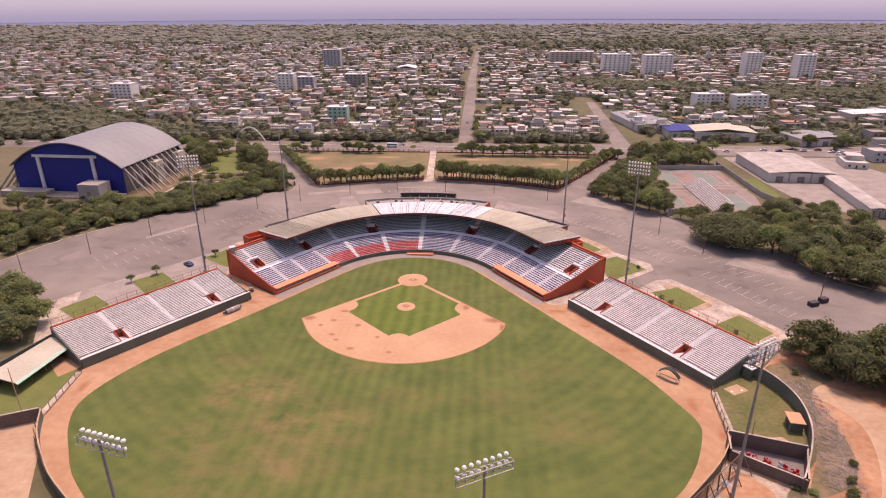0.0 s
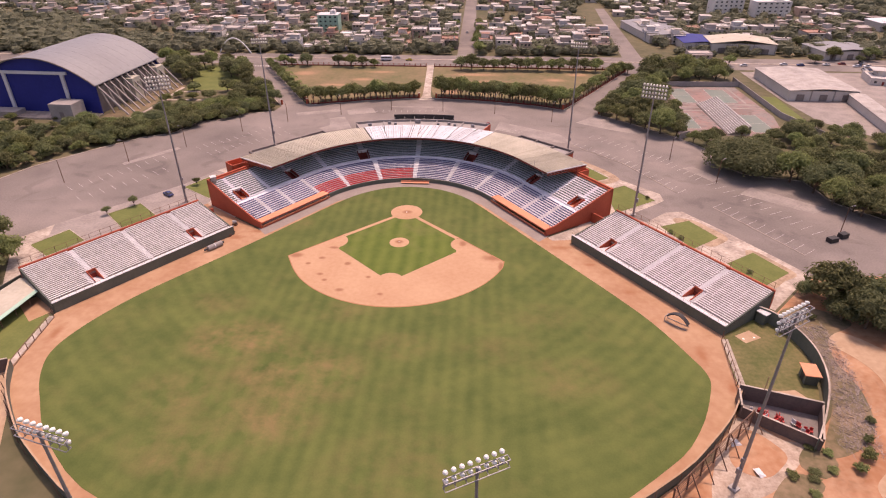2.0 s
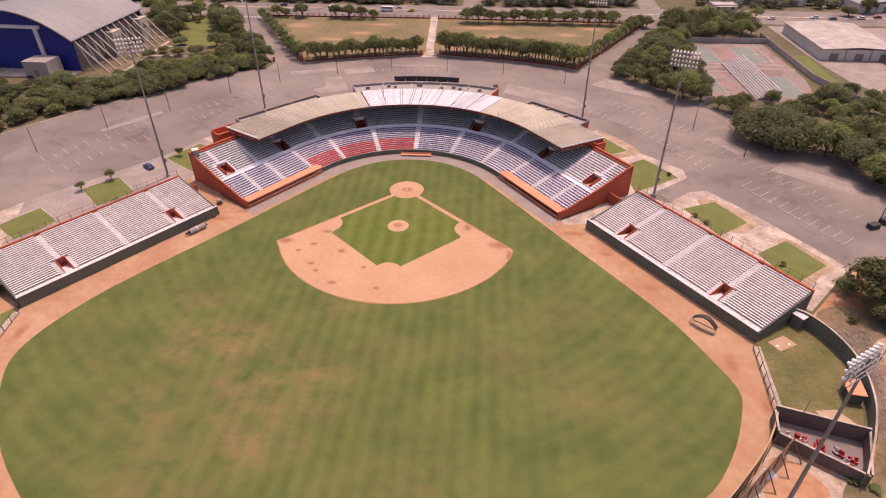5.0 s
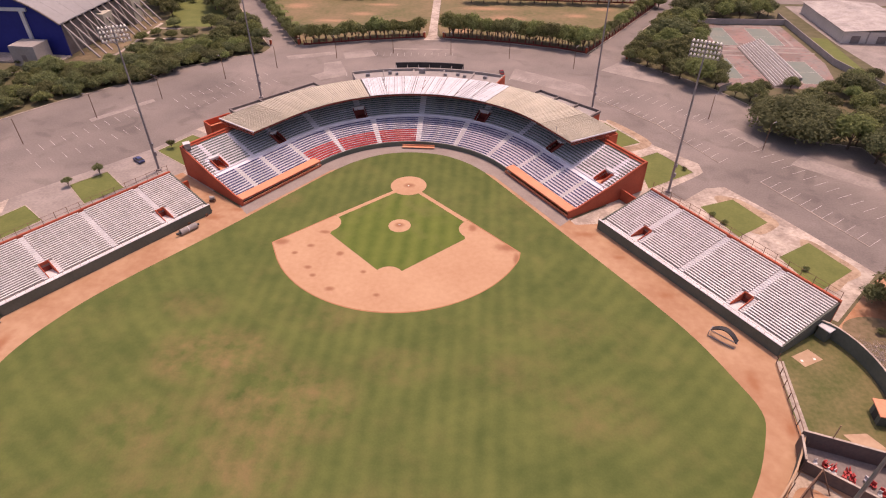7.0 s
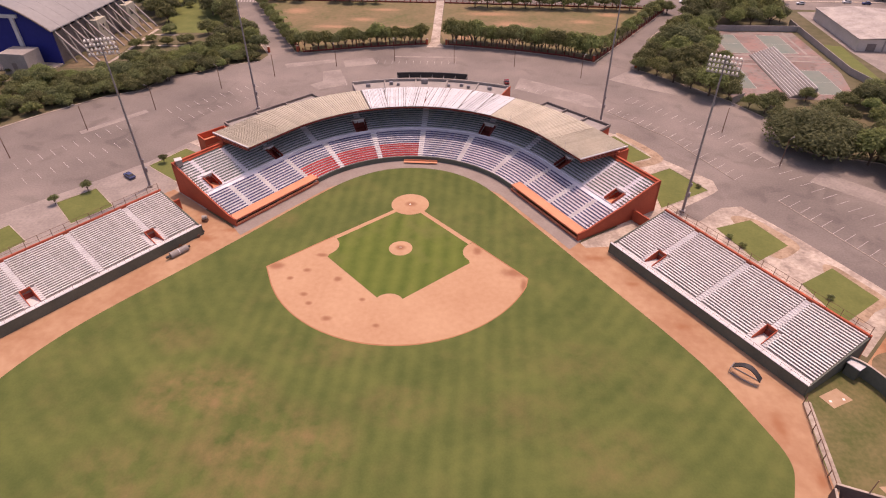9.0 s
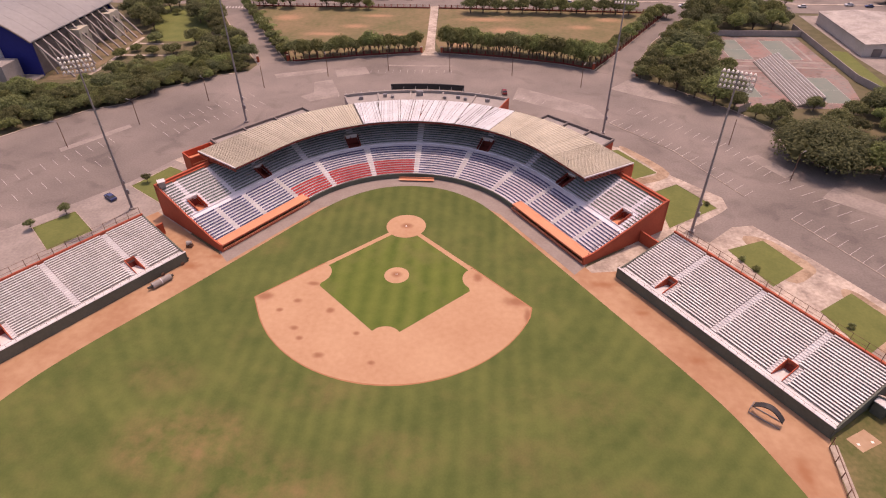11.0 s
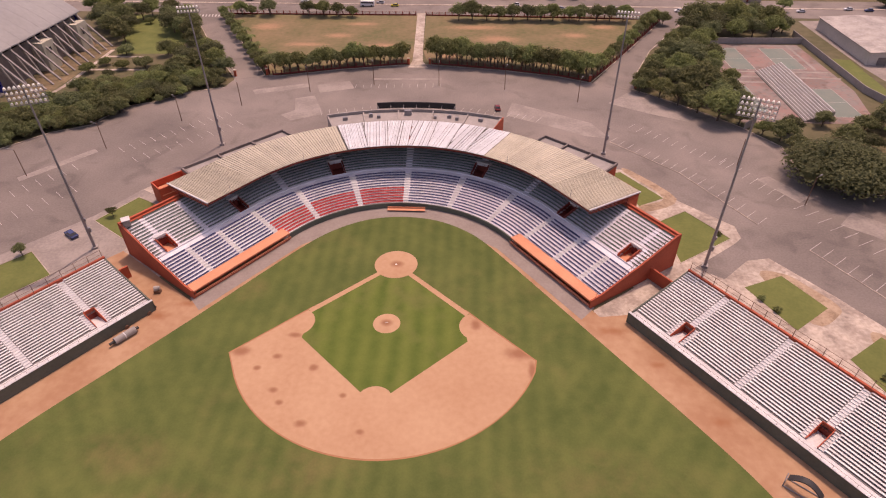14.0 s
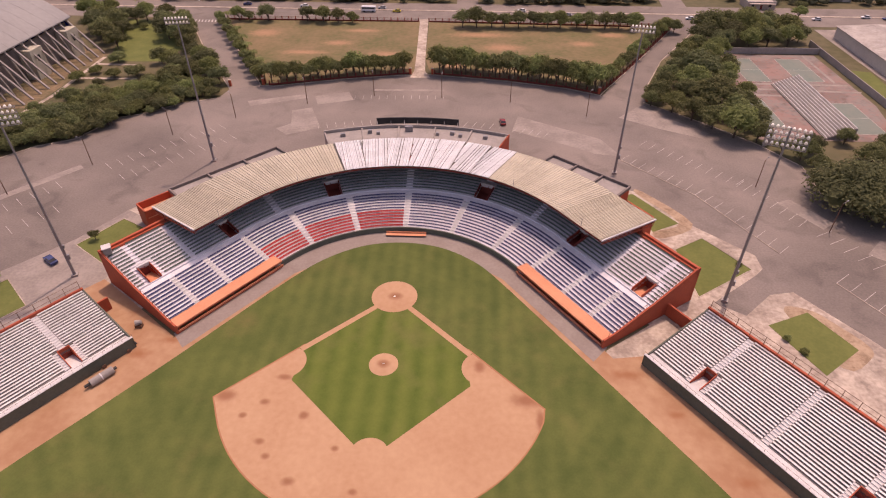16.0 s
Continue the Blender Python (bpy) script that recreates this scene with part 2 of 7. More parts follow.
M["clay_track"] = spotted(mat("clay_track", (0.44, 0.265, 0.158), (0.345, 0.18, 0.10), 0.95, 0.09, 0.5, 0.7, bump=0.1), [(47, -20, 4, 1.4), (54, -29, 2.2, 1.0), (62, -42, 2.4, 1.2), (73, -66, 1.6, 4), (-44, -15, 2.4, 1.0), (-75, -66, 1.5, 4), (76, -76, 1.4, 2.5), (-49, -19, 3, 1.5)], (0.315, 0.140, 0.070), 1.2, 0.9)
M["grey_track"] = mat("grey_track", (0.30, 0.25, 0.22), (0.23, 0.18, 0.155), 0.95, 0.2, 1.5, 0.5)
M["asphalt"] = stained(mat("asphalt", (0.238, 0.197, 0.172), (0.168, 0.140, 0.124), 0.92, 0.05, 2.0, 0.8, bump=0.03), 0.016, 0.11)
M["asphalt_new"] = mat("asphalt_new", (0.20, 0.175, 0.17), (0.16, 0.14, 0.135), 0.92, 0.07, 1, 0.5)
M["asphalt_pale"] = mat("asphalt_pale", (0.32, 0.268, 0.235), (0.235, 0.198, 0.175), 0.92, 0.16, 1.3, 0.9)
M["path"] = stained(mat("path", (0.50, 0.415, 0.34), (0.31, 0.245, 0.20), 0.92, 0.2, 1.1, 0.9), 0.07, 0.5)
M["ground"] = mat("ground", (0.165, 0.130, 0.075), (0.080, 0.078, 0.036), 0.95, 0.02, 0.25, 0.6)
M["lawn"] = mat("lawn", (0.150, 0.162, 0.048), (0.105, 0.126, 0.034), 0.95, 0.2, 1.5, 0.6)
M["dry_lawn"] = spotted(mat("dry_lawn", (0.225, 0.155, 0.085), (0.125, 0.118, 0.050), 0.95, 0.06, 0.5, 0.7), [(29, 160, 11, 5), (-55, 151, 12, 3), (-43, 163, 8, 4), (-79, 175, 9, 6), (64, 166, 7, 4), (19, 176, 16, 4), (-35, 180, 10, 3), (8, 140, 5, 10), (78, 178, 8, 4), (-20, 150, 8, 4)], (0.37, 0.215, 0.125), 1.3, 0.9)
M["red_dirt"] = stained(mat("red_dirt", (0.43, 0.25, 0.15), (0.34, 0.155, 0.078), 0.95, 0.08, 0.7, 0.8, bump=0.1), 0.05, 0.3, 0.3)
M["pale_dirt"] = mat("pale_dirt", (0.47, 0.325, 0.215), (0.35, 0.215, 0.13), 0.95, 0.12, 0.8, 0.6)
M["rubble"] = stained(mat("rubble", (0.46, 0.36, 0.28), (0.32, 0.23, 0.17), 0.95, 0.35, 2.0, 0.9, bump=0.2), 0.12, 0.7)
M["line_paint"] = mat("line_paint", (0.60, 0.55, 0.51), (0.33, 0.29, 0.265), 0.8, 0.6, 3, 0.7)
M["white_conc"] = mat("white_conc", (0.66, 0.64, 0.63), (0.50, 0.475, 0.465), 0.8, 0.25, 2.5, 0.55)
M["terrace"] = mat("terrace", (0.74, 0.71, 0.74), (0.58, 0.555, 0.58), 0.85, 0.25, 2.5, 0.55)
M["bleach_tread"] = mat("bleach_tread", (0.27, 0.235, 0.22), (0.20, 0.172, 0.16), 0.9, 0.3, 3, 0.5)
M["bench"] = mat("bench", (0.74, 0.71, 0.69), (0.58, 0.55, 0.525), 0.7, 0.3, 3, 0.5, per_object=0.05)
M["orange"] = mat("orange", (0.50, 0.105, 0.052), (0.38, 0.075, 0.038), 0.75, 0.2, 2, 0.5)
M["orange_pale"] = mat("orange_pale", (0.70, 0.30, 0.17), (0.58, 0.23, 0.125), 0.75, 0.2, 2, 0.5)
M["dark_red"] = mat("dark_red", (0.26, 0.05, 0.035), (0.18, 0.035, 0.025), 0.7, 0.4, 2, 0.5)
M["green_wall"] = mat("green_wall", (0.135, 0.140, 0.112), (0.088, 0.096, 0.076), 0.8, 0.2, 2, 0.5)
M["seat_blue"] = mat("seat_blue", (0.052, 0.056, 0.13), (0.085, 0.088, 0.17), 0.5, 0.3, 3, 0.5, island=0.15)
M["seat_green"] = mat("seat_green", (0.088, 0.110, 0.098), (0.130, 0.150, 0.136), 0.5, 0.3, 3, 0.5, island=0.15)
M["seat_red"] = mat("seat_red", (0.52, 0.060, 0.055), (0.48, 0.045, 0.042), 0.5, 0.3, 3, 0.5, island=0.12)
M["roof_beige"] = mat("roof_beige", (0.50, 0.445, 0.345), (0.39, 0.345, 0.265), 0.6, 0.15, 1.2, 0.6, per_object=0.06)
M["roof_white"] = mat("roof_white", (0.67, 0.67, 0.68), (0.52, 0.515, 0.52), 0.5, 0.3, 1.5, 0.6, per_object=0.06)
M["roof_seam"] = mat("roof_seam", (0.16, 0.14, 0.12), (0.10, 0.09, 0.08), 0.8, 0.4, 2, 0.5)
M["steel"] = mat("steel", (0.30, 0.29, 0.30), (0.22, 0.21, 0.22), 0.5, 0.5, 3, 0.5, metal=0.4)
M["rust"] = mat("rust", (0.20, 0.11, 0.07), (0.13, 0.07, 0.05), 0.85, 0.5, 3, 0.5)
M["black"] = mat("black", (0.030, 0.028, 0.028), (0.045, 0.04, 0.04), 0.6, 0.5, 3, 0.5)
M["dark_conc"] = mat("dark_conc", (0.24, 0.20, 0.18), (0.16, 0.13, 0.12), 0.9, 0.3, 2, 0.6)
M["grey_conc"] = mat("grey_conc", (0.36, 0.32, 0.295), (0.27, 0.24, 0.22), 0.9, 0.2, 1.5, 0.6)
M["brown_wall"] = mat("brown_wall", (0.17, 0.115, 0.095), (0.115, 0.08, 0.07), 0.9, 0.3, 2, 0.6)
M["lamp_white"] = mat("lamp_white", (0.80, 0.79, 0.74), (0.70, 0.69, 0.64), 0.3, 1, 5, 0.4)
M["hall_roof"] = mat("hall_roof", (0.27, 0.26, 0.25), (0.21, 0.20, 0.195), 0.45, 0.04, 0.6, 0.5, metal=0.2)
M["hall_blue"] = mat("hall_blue", (0.018, 0.026, 0.20), (0.012, 0.018, 0.15), 0.6, 0.1, 1, 0.5)
M["cream"] = mat("cream", (0.50, 0.46, 0.36), (0.40, 0.36, 0.29), 0.85, 0.2, 1.5, 0.6)
M["shed_roof"] = stained(mat("shed_roof", (0.42, 0.37, 0.33), (0.31, 0.27, 0.24), 0.7, 0.2, 1.2, 0.8), 0.06, 0.3)
M["mint"] = mat("mint", (0.36, 0.54, 0.43), (0.30, 0.46, 0.36), 0.8, 0.2, 1, 0.5)
M["bark"] = mat("bark", (0.14, 0.10, 0.075), (0.09, 0.065, 0.05), 0.95, 2, 8, 0.5)
M["leaf_a"] = leaf_mat("leaf_a", (0.225, 0.242, 0.112), (0.145, 0.165, 0.072), 0.55)
M["leaf_b"] = leaf_mat("leaf_b", (0.255, 0.285, 0.115), (0.165, 0.195, 0.075), 0.5)
M["leaf_c"] = leaf_mat("leaf_c", (0.182, 0.196, 0.098), (0.122, 0.138, 0.066), 0.5)
# lighter and greyer than the near leaves, painting in the town's haze
M["leaf_far_hazed"] = leaf_mat("leaf_far_hazed", (0.250, 0.250, 0.165), (0.180, 0.186, 0.118), 0.35)
# palest, greyest leaf colour: the coast's distance haze is painted into it
M["leaf_coast_hazed"] = leaf_mat("leaf_coast_hazed", (0.33, 0.325, 0.26), (0.27, 0.27, 0.21), 0.25)
M["dry_brush"] = mat("dry_brush", (0.38, 0.31, 0.285), (0.26, 0.205, 0.18), 0.95, 0.5, 3, 0.6, island=0.5)
M["scrub_soil"] = mat("scrub_soil", (0.24, 0.165, 0.10), (0.12, 0.10, 0.05), 0.95, 0.15, 0.9, 0.8)
M["bed_soil"] = stained(mat("bed_soil", (0.40, 0.29, 0.20), (0.28, 0.19, 0.125), 0.95, 0.3, 1.5, 0.9), 0.1, 0.6)
M["court_green"] = mat("court_green", (0.150, 0.195, 0.165), (0.215, 0.22, 0.185), 0.9, 0.15, 1, 0.6)
M["court_red"] = stained(mat("court_red", (0.27, 0.165, 0.14), (0.22, 0.19, 0.17), 0.9, 0.1, 0.8, 0.9), 0.09, 0.4, 0.45)
M["sea"] = mat("sea", (0.10, 0.13, 0.24), (0.085, 0.11, 0.21), 0.4, 0.001, 0.01, 0.4)
M["glass_dark"] = mat("glass_dark", (0.045, 0.045, 0.05), (0.03, 0.03, 0.035), 0.15, 1, 4, 0.4, spec=0.5)
# town palettes drawn towards mid tones, which puts some distance haze into the paint
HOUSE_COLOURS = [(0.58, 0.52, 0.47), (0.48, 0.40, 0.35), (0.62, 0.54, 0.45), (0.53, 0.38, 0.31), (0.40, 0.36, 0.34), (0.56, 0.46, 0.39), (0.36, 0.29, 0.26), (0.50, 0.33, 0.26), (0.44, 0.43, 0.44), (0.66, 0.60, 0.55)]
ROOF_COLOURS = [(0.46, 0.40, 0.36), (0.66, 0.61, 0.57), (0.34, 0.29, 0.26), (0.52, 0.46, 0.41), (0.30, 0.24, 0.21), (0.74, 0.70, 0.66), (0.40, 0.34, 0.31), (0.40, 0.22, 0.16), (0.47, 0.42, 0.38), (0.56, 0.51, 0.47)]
M["house_far_hazed"] = palette_mat("house_far_hazed", HOUSE_COLOURS)
# roof colours scaled down to flatten far contrast, as haze would
M["roof_far_hazed"] = palette_mat("roof_far_hazed", [tuple(0.86 * k for k in c) for c in ROOF_COLOURS])
M["tower_paint"] = mat("tower_paint", (0.80, 0.75, 0.70), (0.66, 0.61, 0.57), 0.85, 0.1, 0.8, 0.5)
HOUSE_MATS = [mat("house_paint", c, tuple(k * 0.8 for k in c), 0.85, 0.2, 1.5, 0.5) for c in HOUSE_COLOURS]
ROOF_MATS = [mat("house_roof", c, tuple(k * 0.75 for k in c), 0.85, 0.2, 1.5, 0.6) for c in ROOF_COLOURS]
CAR_MATS = [mat("car_paint", c, c, 0.25, 1, 3, 0.2, spec=0.5) for c in ((0.045, 0.06, 0.15), (0.20, 0.02, 0.02), (0.7, 0.7, 0.7), (0.4, 0.4, 0.42), (0.5, 0.4, 0.05))]


# ---- mesh helpers ----
class Shape:
    """Collects the corners and faces of one mesh."""

    def __init__(self):
        self.v, self.f = [], []

    def quad(self, *p):
        i = len(self.v)
        self.v.extend(tuple(q) for q in p)
        self.f.append(tuple(range(i, i + len(p))))
        return self

    def hexa(self, low, high):
        """A solid between a lower and an upper ring of corners."""
        i, k = len(self.v), len(low)
        self.v.extend(tuple(q) for q in low)
        self.v.extend(tuple(q) for q in high)
        self.f.append(tuple(reversed(range(i, i + k))))
        self.f.append(tuple(range(i + k, i + 2 * k)))
        for a in range(k):
            b = (a + 1) % k
            self.f.append((i + a, i + b, i + k + b, i + k + a))
        return self

    def box(self, c, size, rz=0.0):
        x, y, z = (q / 2 for q in size)
        co, si = math.cos(rz), math.sin(rz)
        ring = [(c[0] + a * x * co - b * y * si, c[1] + a * x * si + b * y * co) for a, b in ((-1, -1), (1, -1), (1, 1), (-1, 1))]
        return self.hexa([(*p, c[2] - z) for p in ring], [(*p, c[2] + z) for p in ring])

    def prism(self, ring, z0, z1):
        return self.hexa([(p[0], p[1], z0) for p in ring], [(p[0], p[1], z1) for p in ring])

    def wall(self, a, b, thick, z0, z1):
        """An upright slab from a to b."""
        dx, dy = b[0] - a[0], b[1] - a[1]
        k = thick / 2 / max(1e-6, math.hypot(dx, dy))
        ox, oy = -dy * k, dx * k
        return self.prism([(a[0] - ox, a[1] - oy), (b[0] - ox, b[1] - oy), (b[0] + ox, b[1] + oy), (a[0] + ox, a[1] + oy)], z0, z1)

    def rod(self, a, b, r0, r1=None, sides=6):
        r1 = r0 if r1 is None else r1
        a, b = Vector(a), Vector(b)
        w = (b - a).normalized()
        p = w.orthogonal().normalized()
        q = w.cross(p)
        ring = [p * math.cos(2 * math.pi * i / sides) + q * math.sin(2 * math.pi * i / sides) for i in range(sides)]
        return self.hexa([a + d * r0 for d in ring], [b + d * r1 for d in ring])

    def blob(self, c, r, squash=1.0, rough=0.2, seed=0, rings=5, sides=8):
        rnd = random.Random(seed)
        i = len(self.v)
        self.v.append((c[0], c[1], c[2] - r * squash))
        for a in range(1, rings):
            ph = math.pi * a / rings - math.pi / 2
            for b in range(sides):
                k = r * (1 + rnd.uniform(-rough, rough))
                th = 2 * math.pi * (b + 0.5 * (a % 2)) / sides
                self.v.append((c[0] + k * math.cos(ph) * math.cos(th), c[1] + k * math.cos(ph) * math.sin(th), c[2] + k * squash * math.sin(ph)))
        self.v.append((c[0], c[1], c[2] + r * squash))
        top = len(self.v) - 1
        for b in range(sides):
            d = (b + 1) % sides
            self.f.append((i, i + 1 + d, i + 1 + b))
            self.f.append((top, top - sides + b, top - sides + d))
        for a in range(rings - 2):
            for b in range(sides):
                d = (b + 1) % sides
                o = i + 1 + a * sides
                self.f.append((o + b, o + d, o + sides + d, o + sides + b))
        return self

    def mesh(self, name, material):
        me = bpy.data.meshes.new(name)
        me.from_pydata(self.v, [], self.f)
        if material:
            me.materials.append(material)
        me.update()
        return me


def part(name, shape, material, parent=None, label="", at=None):
    """Links a shape, or a mesh that others share, as one object under a thing or a part."""
    ob = new(name, shape.mesh(name, material) if isinstance(shape, Shape) else shape)
    if parent is not None:
        ob.parent = parent
    if at is not None:
        ob.matrix_basis = at
    if label:
        ob["label"] = label
    return ob


def thing(name, label, category, group="", at=None, kind=""):
    ob = new(name)
    ob.empty_display_size = 0.5
    if at is not None:
        ob.matrix_basis = at
    return tagged(ob, label, category, group, kind)


def sheet(name, ring, z, material, label, category, thick=0.02):
    ob = part(name, Shape().prism(ring, z - thick, z), material)
    return tagged(ob, label, category, kind="structure")


def smooth_ring(points, steps=8, closed=True):
    """A Catmull-Rom line through the points."""
    out, k = [], len(points)
    for i in range(k if closed else k - 1):
        if closed:
            p = [Vector(points[(i + j) % k]) for j in (-1, 0, 1, 2)]
        else:
            p = [Vector(points[min(max(i + j, 0), k - 1)]) for j in (-1, 0, 1, 2)]
        for s in range(steps):
            t = s / steps
            q = 0.5 * ((2 * p[1]) + (p[2] - p[0]) * t + (2 * p[0] - 5 * p[1] + 4 * p[2] - p[3]) * t * t + (3 * p[1] - p[0] - 3 * p[2] + p[3]) * t ** 3)
            out.append((q.x, q.y))
    if not closed:
        out.append(tuple(points[-1]))
    return out


def mirror(points):
    """A right-hand line from the axis outwards, closed into a symmetric ring."""
    return list(points) + [(-x, y) for x, y in reversed(points) if abs(x) > 0.01]


# ---- the line of the stands: an arc behind the plate and a straight wing on each side ----
ARC_Y, ARC_R, ALPHA = -8.4, 32.7, radians(35.4)
ARC_S = (math.pi / 2 - ALPHA) * ARC_R
NX, NY = math.cos(ALPHA), math.sin(ALPHA)
S_END = 60.0


def gp(s, d, z=None):
    """The place s metres along the front of the stands (0 behind the plate, right positive), d metres back from it."""
    sg, a = (1 if s >= 0 else -1), abs(s)
    if a <= ARC_S:
        th = math.pi / 2 - a / ARC_R
        x, y = (ARC_R + d) * math.cos(th), ARC_Y + (ARC_R + d) * math.sin(th)
    else:
        k = a - ARC_S
        x = (ARC_R + d) * NX + k * NY
        y = ARC_Y + (ARC_R + d) * NY - k * NX
    return (sg * x, y) if z is None else (sg * x, y, z)


def span(a, b, step=2.0):
    k = max(1, math.ceil(abs(b - a) / step))
    out = [a + (b - a) * i / k for i in range(k + 1)]
    for e in (-ARC_S, ARC_S):
        if min(a, b) < e < max(a, b):
            out.append(e)
    return sorted(out)


def band(sh, s0, s1, d0, d1, z0, z1, step=2.0, top0=None, top1=None):
    """A solid strip that follows the stands; its top may slope from top0 at d0 to top1 at d1."""
    ss = span(s0, s1, step)
    t0, t1 = (z1 if top0 is None else top0), (z1 if top1 is None else top1)
    i = len(sh.v)
    for s in ss:
        sh.v.extend([gp(s, d0, z0), gp(s, d1, z0), gp(s, d1, t1), gp(s, d0, t0)])
    k = len(ss)
    for a in range(k - 1):
        o = i + 4 * a
        for b in range(4):
            c = (b + 1) % 4
            sh.f.append((o + b, o + c, o + 4 + c, o + 4 + b))
    sh.f.append((i, i + 3, i + 2, i + 1))
    o = i + 4 * (k - 1)
    sh.f.append((o, o + 1, o + 2, o + 3))
    return sh


# ---- ground ----
sheet("ground", [(-4900, -1500), (4900, -1500), (4900, 3000), (-4900, 3000)], -0.05, M["ground"], "dry grassy ground with bare earth", "ground", 0.5)
sheet("water", [(-4900, 3000), (4900, 3000), (4900, 4990), (-4900, 4990)], -0.05, M["sea"], "calm blue-grey sea beyond the town", "sea", 0.5)

LOT_OUT = [(-175, -45), (-160, -5), (-153.5, 12), (-146, 31), (-134, 48), (-120, 64.5), (-110, 70), (-104.5, 85.5), (-96.5, 89), (-87, 98), (-75.5, 103), (-73.5, 113), (-63.6, 115), (-58, 114.5), (-35, 122), (-13, 127), (0, 128.2), (8.5, 126.8), (30, 122.8), (51, 117), (63, 111), (77, 105.5), (85.5, 98), (98, 85), (106, 75.5), (114, 62), (113, 47), (120, 37), (138, 32), (140.5, 14), (150, 3), (160, -4), (172, -30)]
LOT_IN = [(112, -31), (107.5, -23.5), (98, -8), (88.5, 5.5), (83, 4.4), (75.5, -2.6), (69.8, 1.2), (82.6, 11.2), (84.8, 13.5), (84.8, 18.5), (75, 28.5), (70.5, 33), (62, 46), (30, 60), (0, 64), (-30, 60), (-64, 44), (-74.5, 31), (-81.5, 18), (-89.3, 8.5), (-108.7, -14), (-115, -24), (-128, -45)]
sheet("pavement", LOT_OUT + LOT_IN, 0.02, M["asphalt"], "faded grey asphalt car park", "car park")
APRON = LOT_IN[:-1] + [(-100, -50), (-60, -10), (0, 30), (60, -10), (96, -48)]
sheet("pavement", APRON, 0.03, M["path"], "worn pale concrete apron behind the stands", "pavement")
sheet("pavement", [gp(-118, 23.6), gp(-68, 23.6), (-66, 26), (-74.5, 31), (-81.5, 18), (-89.3, 8.5), (-108.7, -14)], 0.036, M["asphalt_pale"], "stained grey paving behind the bleacher", "pavement", 0.004)
sheet("road", [(-74, 111), (-63, 114), (-103, 187), (-109, 200), (-124, 200), (-116.5, 186), (-96.5, 149)], 0.05, M["asphalt"], "asphalt side road with a kerb", "road")
sheet("road", [(77.5, 104), (62.8, 110), (78, 136.6), (94, 167), (112, 197), (126, 198), (118, 187.7), (104.4, 161), (92.7, 146.6), (81, 119.5)], 0.05, M["asphalt"], "asphalt side road with pale verge", "road")
sheet("road", [(-330, 198), (420, 192), (420, 222), (-330, 226)], 0.04, M["asphalt"], "wide asphalt avenue behind the park", "road")
sheet("road", [(7.5, 218), (18.5, 218), (17, 620), (21, 1200), (13, 1200), (6.5, 620)], 0.045, M["asphalt"], "straight asphalt street running into the town", "road")
sheet("road", [(112, 222), (124, 222), (134, 420), (126, 420)], 0.043, M["asphalt"], "asphalt street beside low houses", "road")
sheet("ground", [(-62, 115.5), (-35, 122.5), (-13, 127.5), (-7, 128.5), (-6, 145), (-9.5, 196), (-104, 196)], 0.03, M["dry_lawn"], "dry brown park lawn", "lawn")
sheet("ground", [(0, 128.5), (8.5, 127), (30, 123), (51, 117.5), (62.5, 112.5), (108, 192), (-5, 196), (-3.2, 145)], 0.03, M["dry_lawn"], "dry brown park lawn", "lawn")
sheet("pavement", [(-8, 125), (0, 125), (-2.5, 132), (-3.4, 146), (-5.5, 198), (-9.5, 198), (-7.2, 146), (-6.8, 132)], 0.06, M["path"], "pale concrete path across the park", "path")
sheet("ground", [(116, -30), (126, -22), (150, -22), (178, -40), (176, -84), (150, -108), (126, -112), (104, -108), (84, -92), (97, -78), (98, -62), (95, -50), (110, -34)], 0.0, M["red_dirt"], "bare red dirt track beside the ground", "dirt")
sheet("ground", [(76, -80), (86, -92), (98, -82), (108, -112), (86, -128), (64, -118), (44, -121), (36, -117), (40, -114), (66, -95)], 0.012, M["red_dirt"], "bare red dirt behind the outfield wall", "dirt")
sheet("ground", smooth_ring([(96, -50), (104, -46), (112, -52), (104, -58), (101.5, -66), (102, -76), (99, -86), (92, -92), (87, -92), (95, -78), (97, -66)]), 0.03, M["scrub_soil"], "dry scrub soil outside the bullpen wall", "scrub")
sheet("ground", [(44, -14), (60, -2), (67, 3), (72, -3), (66, -10), (50, -20), (44, -18)], 0.045, M["path"], "pale concrete gap between the stands", "pavement")
sheet("ground", [(-44, -14), (-60, -2), (-67, 3), (-72, -3), (-66, -10), (-50, -20), (-44, -18)], 0.045, M["clay_track"], "clay gap between the stands", "dirt")
sheet("ground", smooth_ring([(97, -58), (104, -62), (108, -70), (106, -80), (100, -92), (92, -100), (97, -108), (108, -96), (116, -80), (116, -66), (108, -56)]), 0.02, M["pale_dirt"], "pale rutted dirt lane", "dirt")
sheet("ground", [(-75, -80), (-62, -104), (-60, -150), (-140, -150), (-140, -60), (-108, -60), (-88, -76)], 0.0, M["pale_dirt"], "pale sandy yard outside the fence", "dirt")
sheet("ground", smooth_ring([(-150, 62), (-108, 90), (-95, 118), (-112, 160), (-128, 200), (-190, 200), (-280, 190), (-330, 80), (-230, 70)]), -0.02, M["ground"], "scrubby grass round the sports hall", "lawn")
sheet("ground", [(-150, 192), (-138, 192), (-108, 156), (-111, 138), (-133, 137)], 0.0, M["lawn"], "strip of green lawn beside the hall", "lawn")

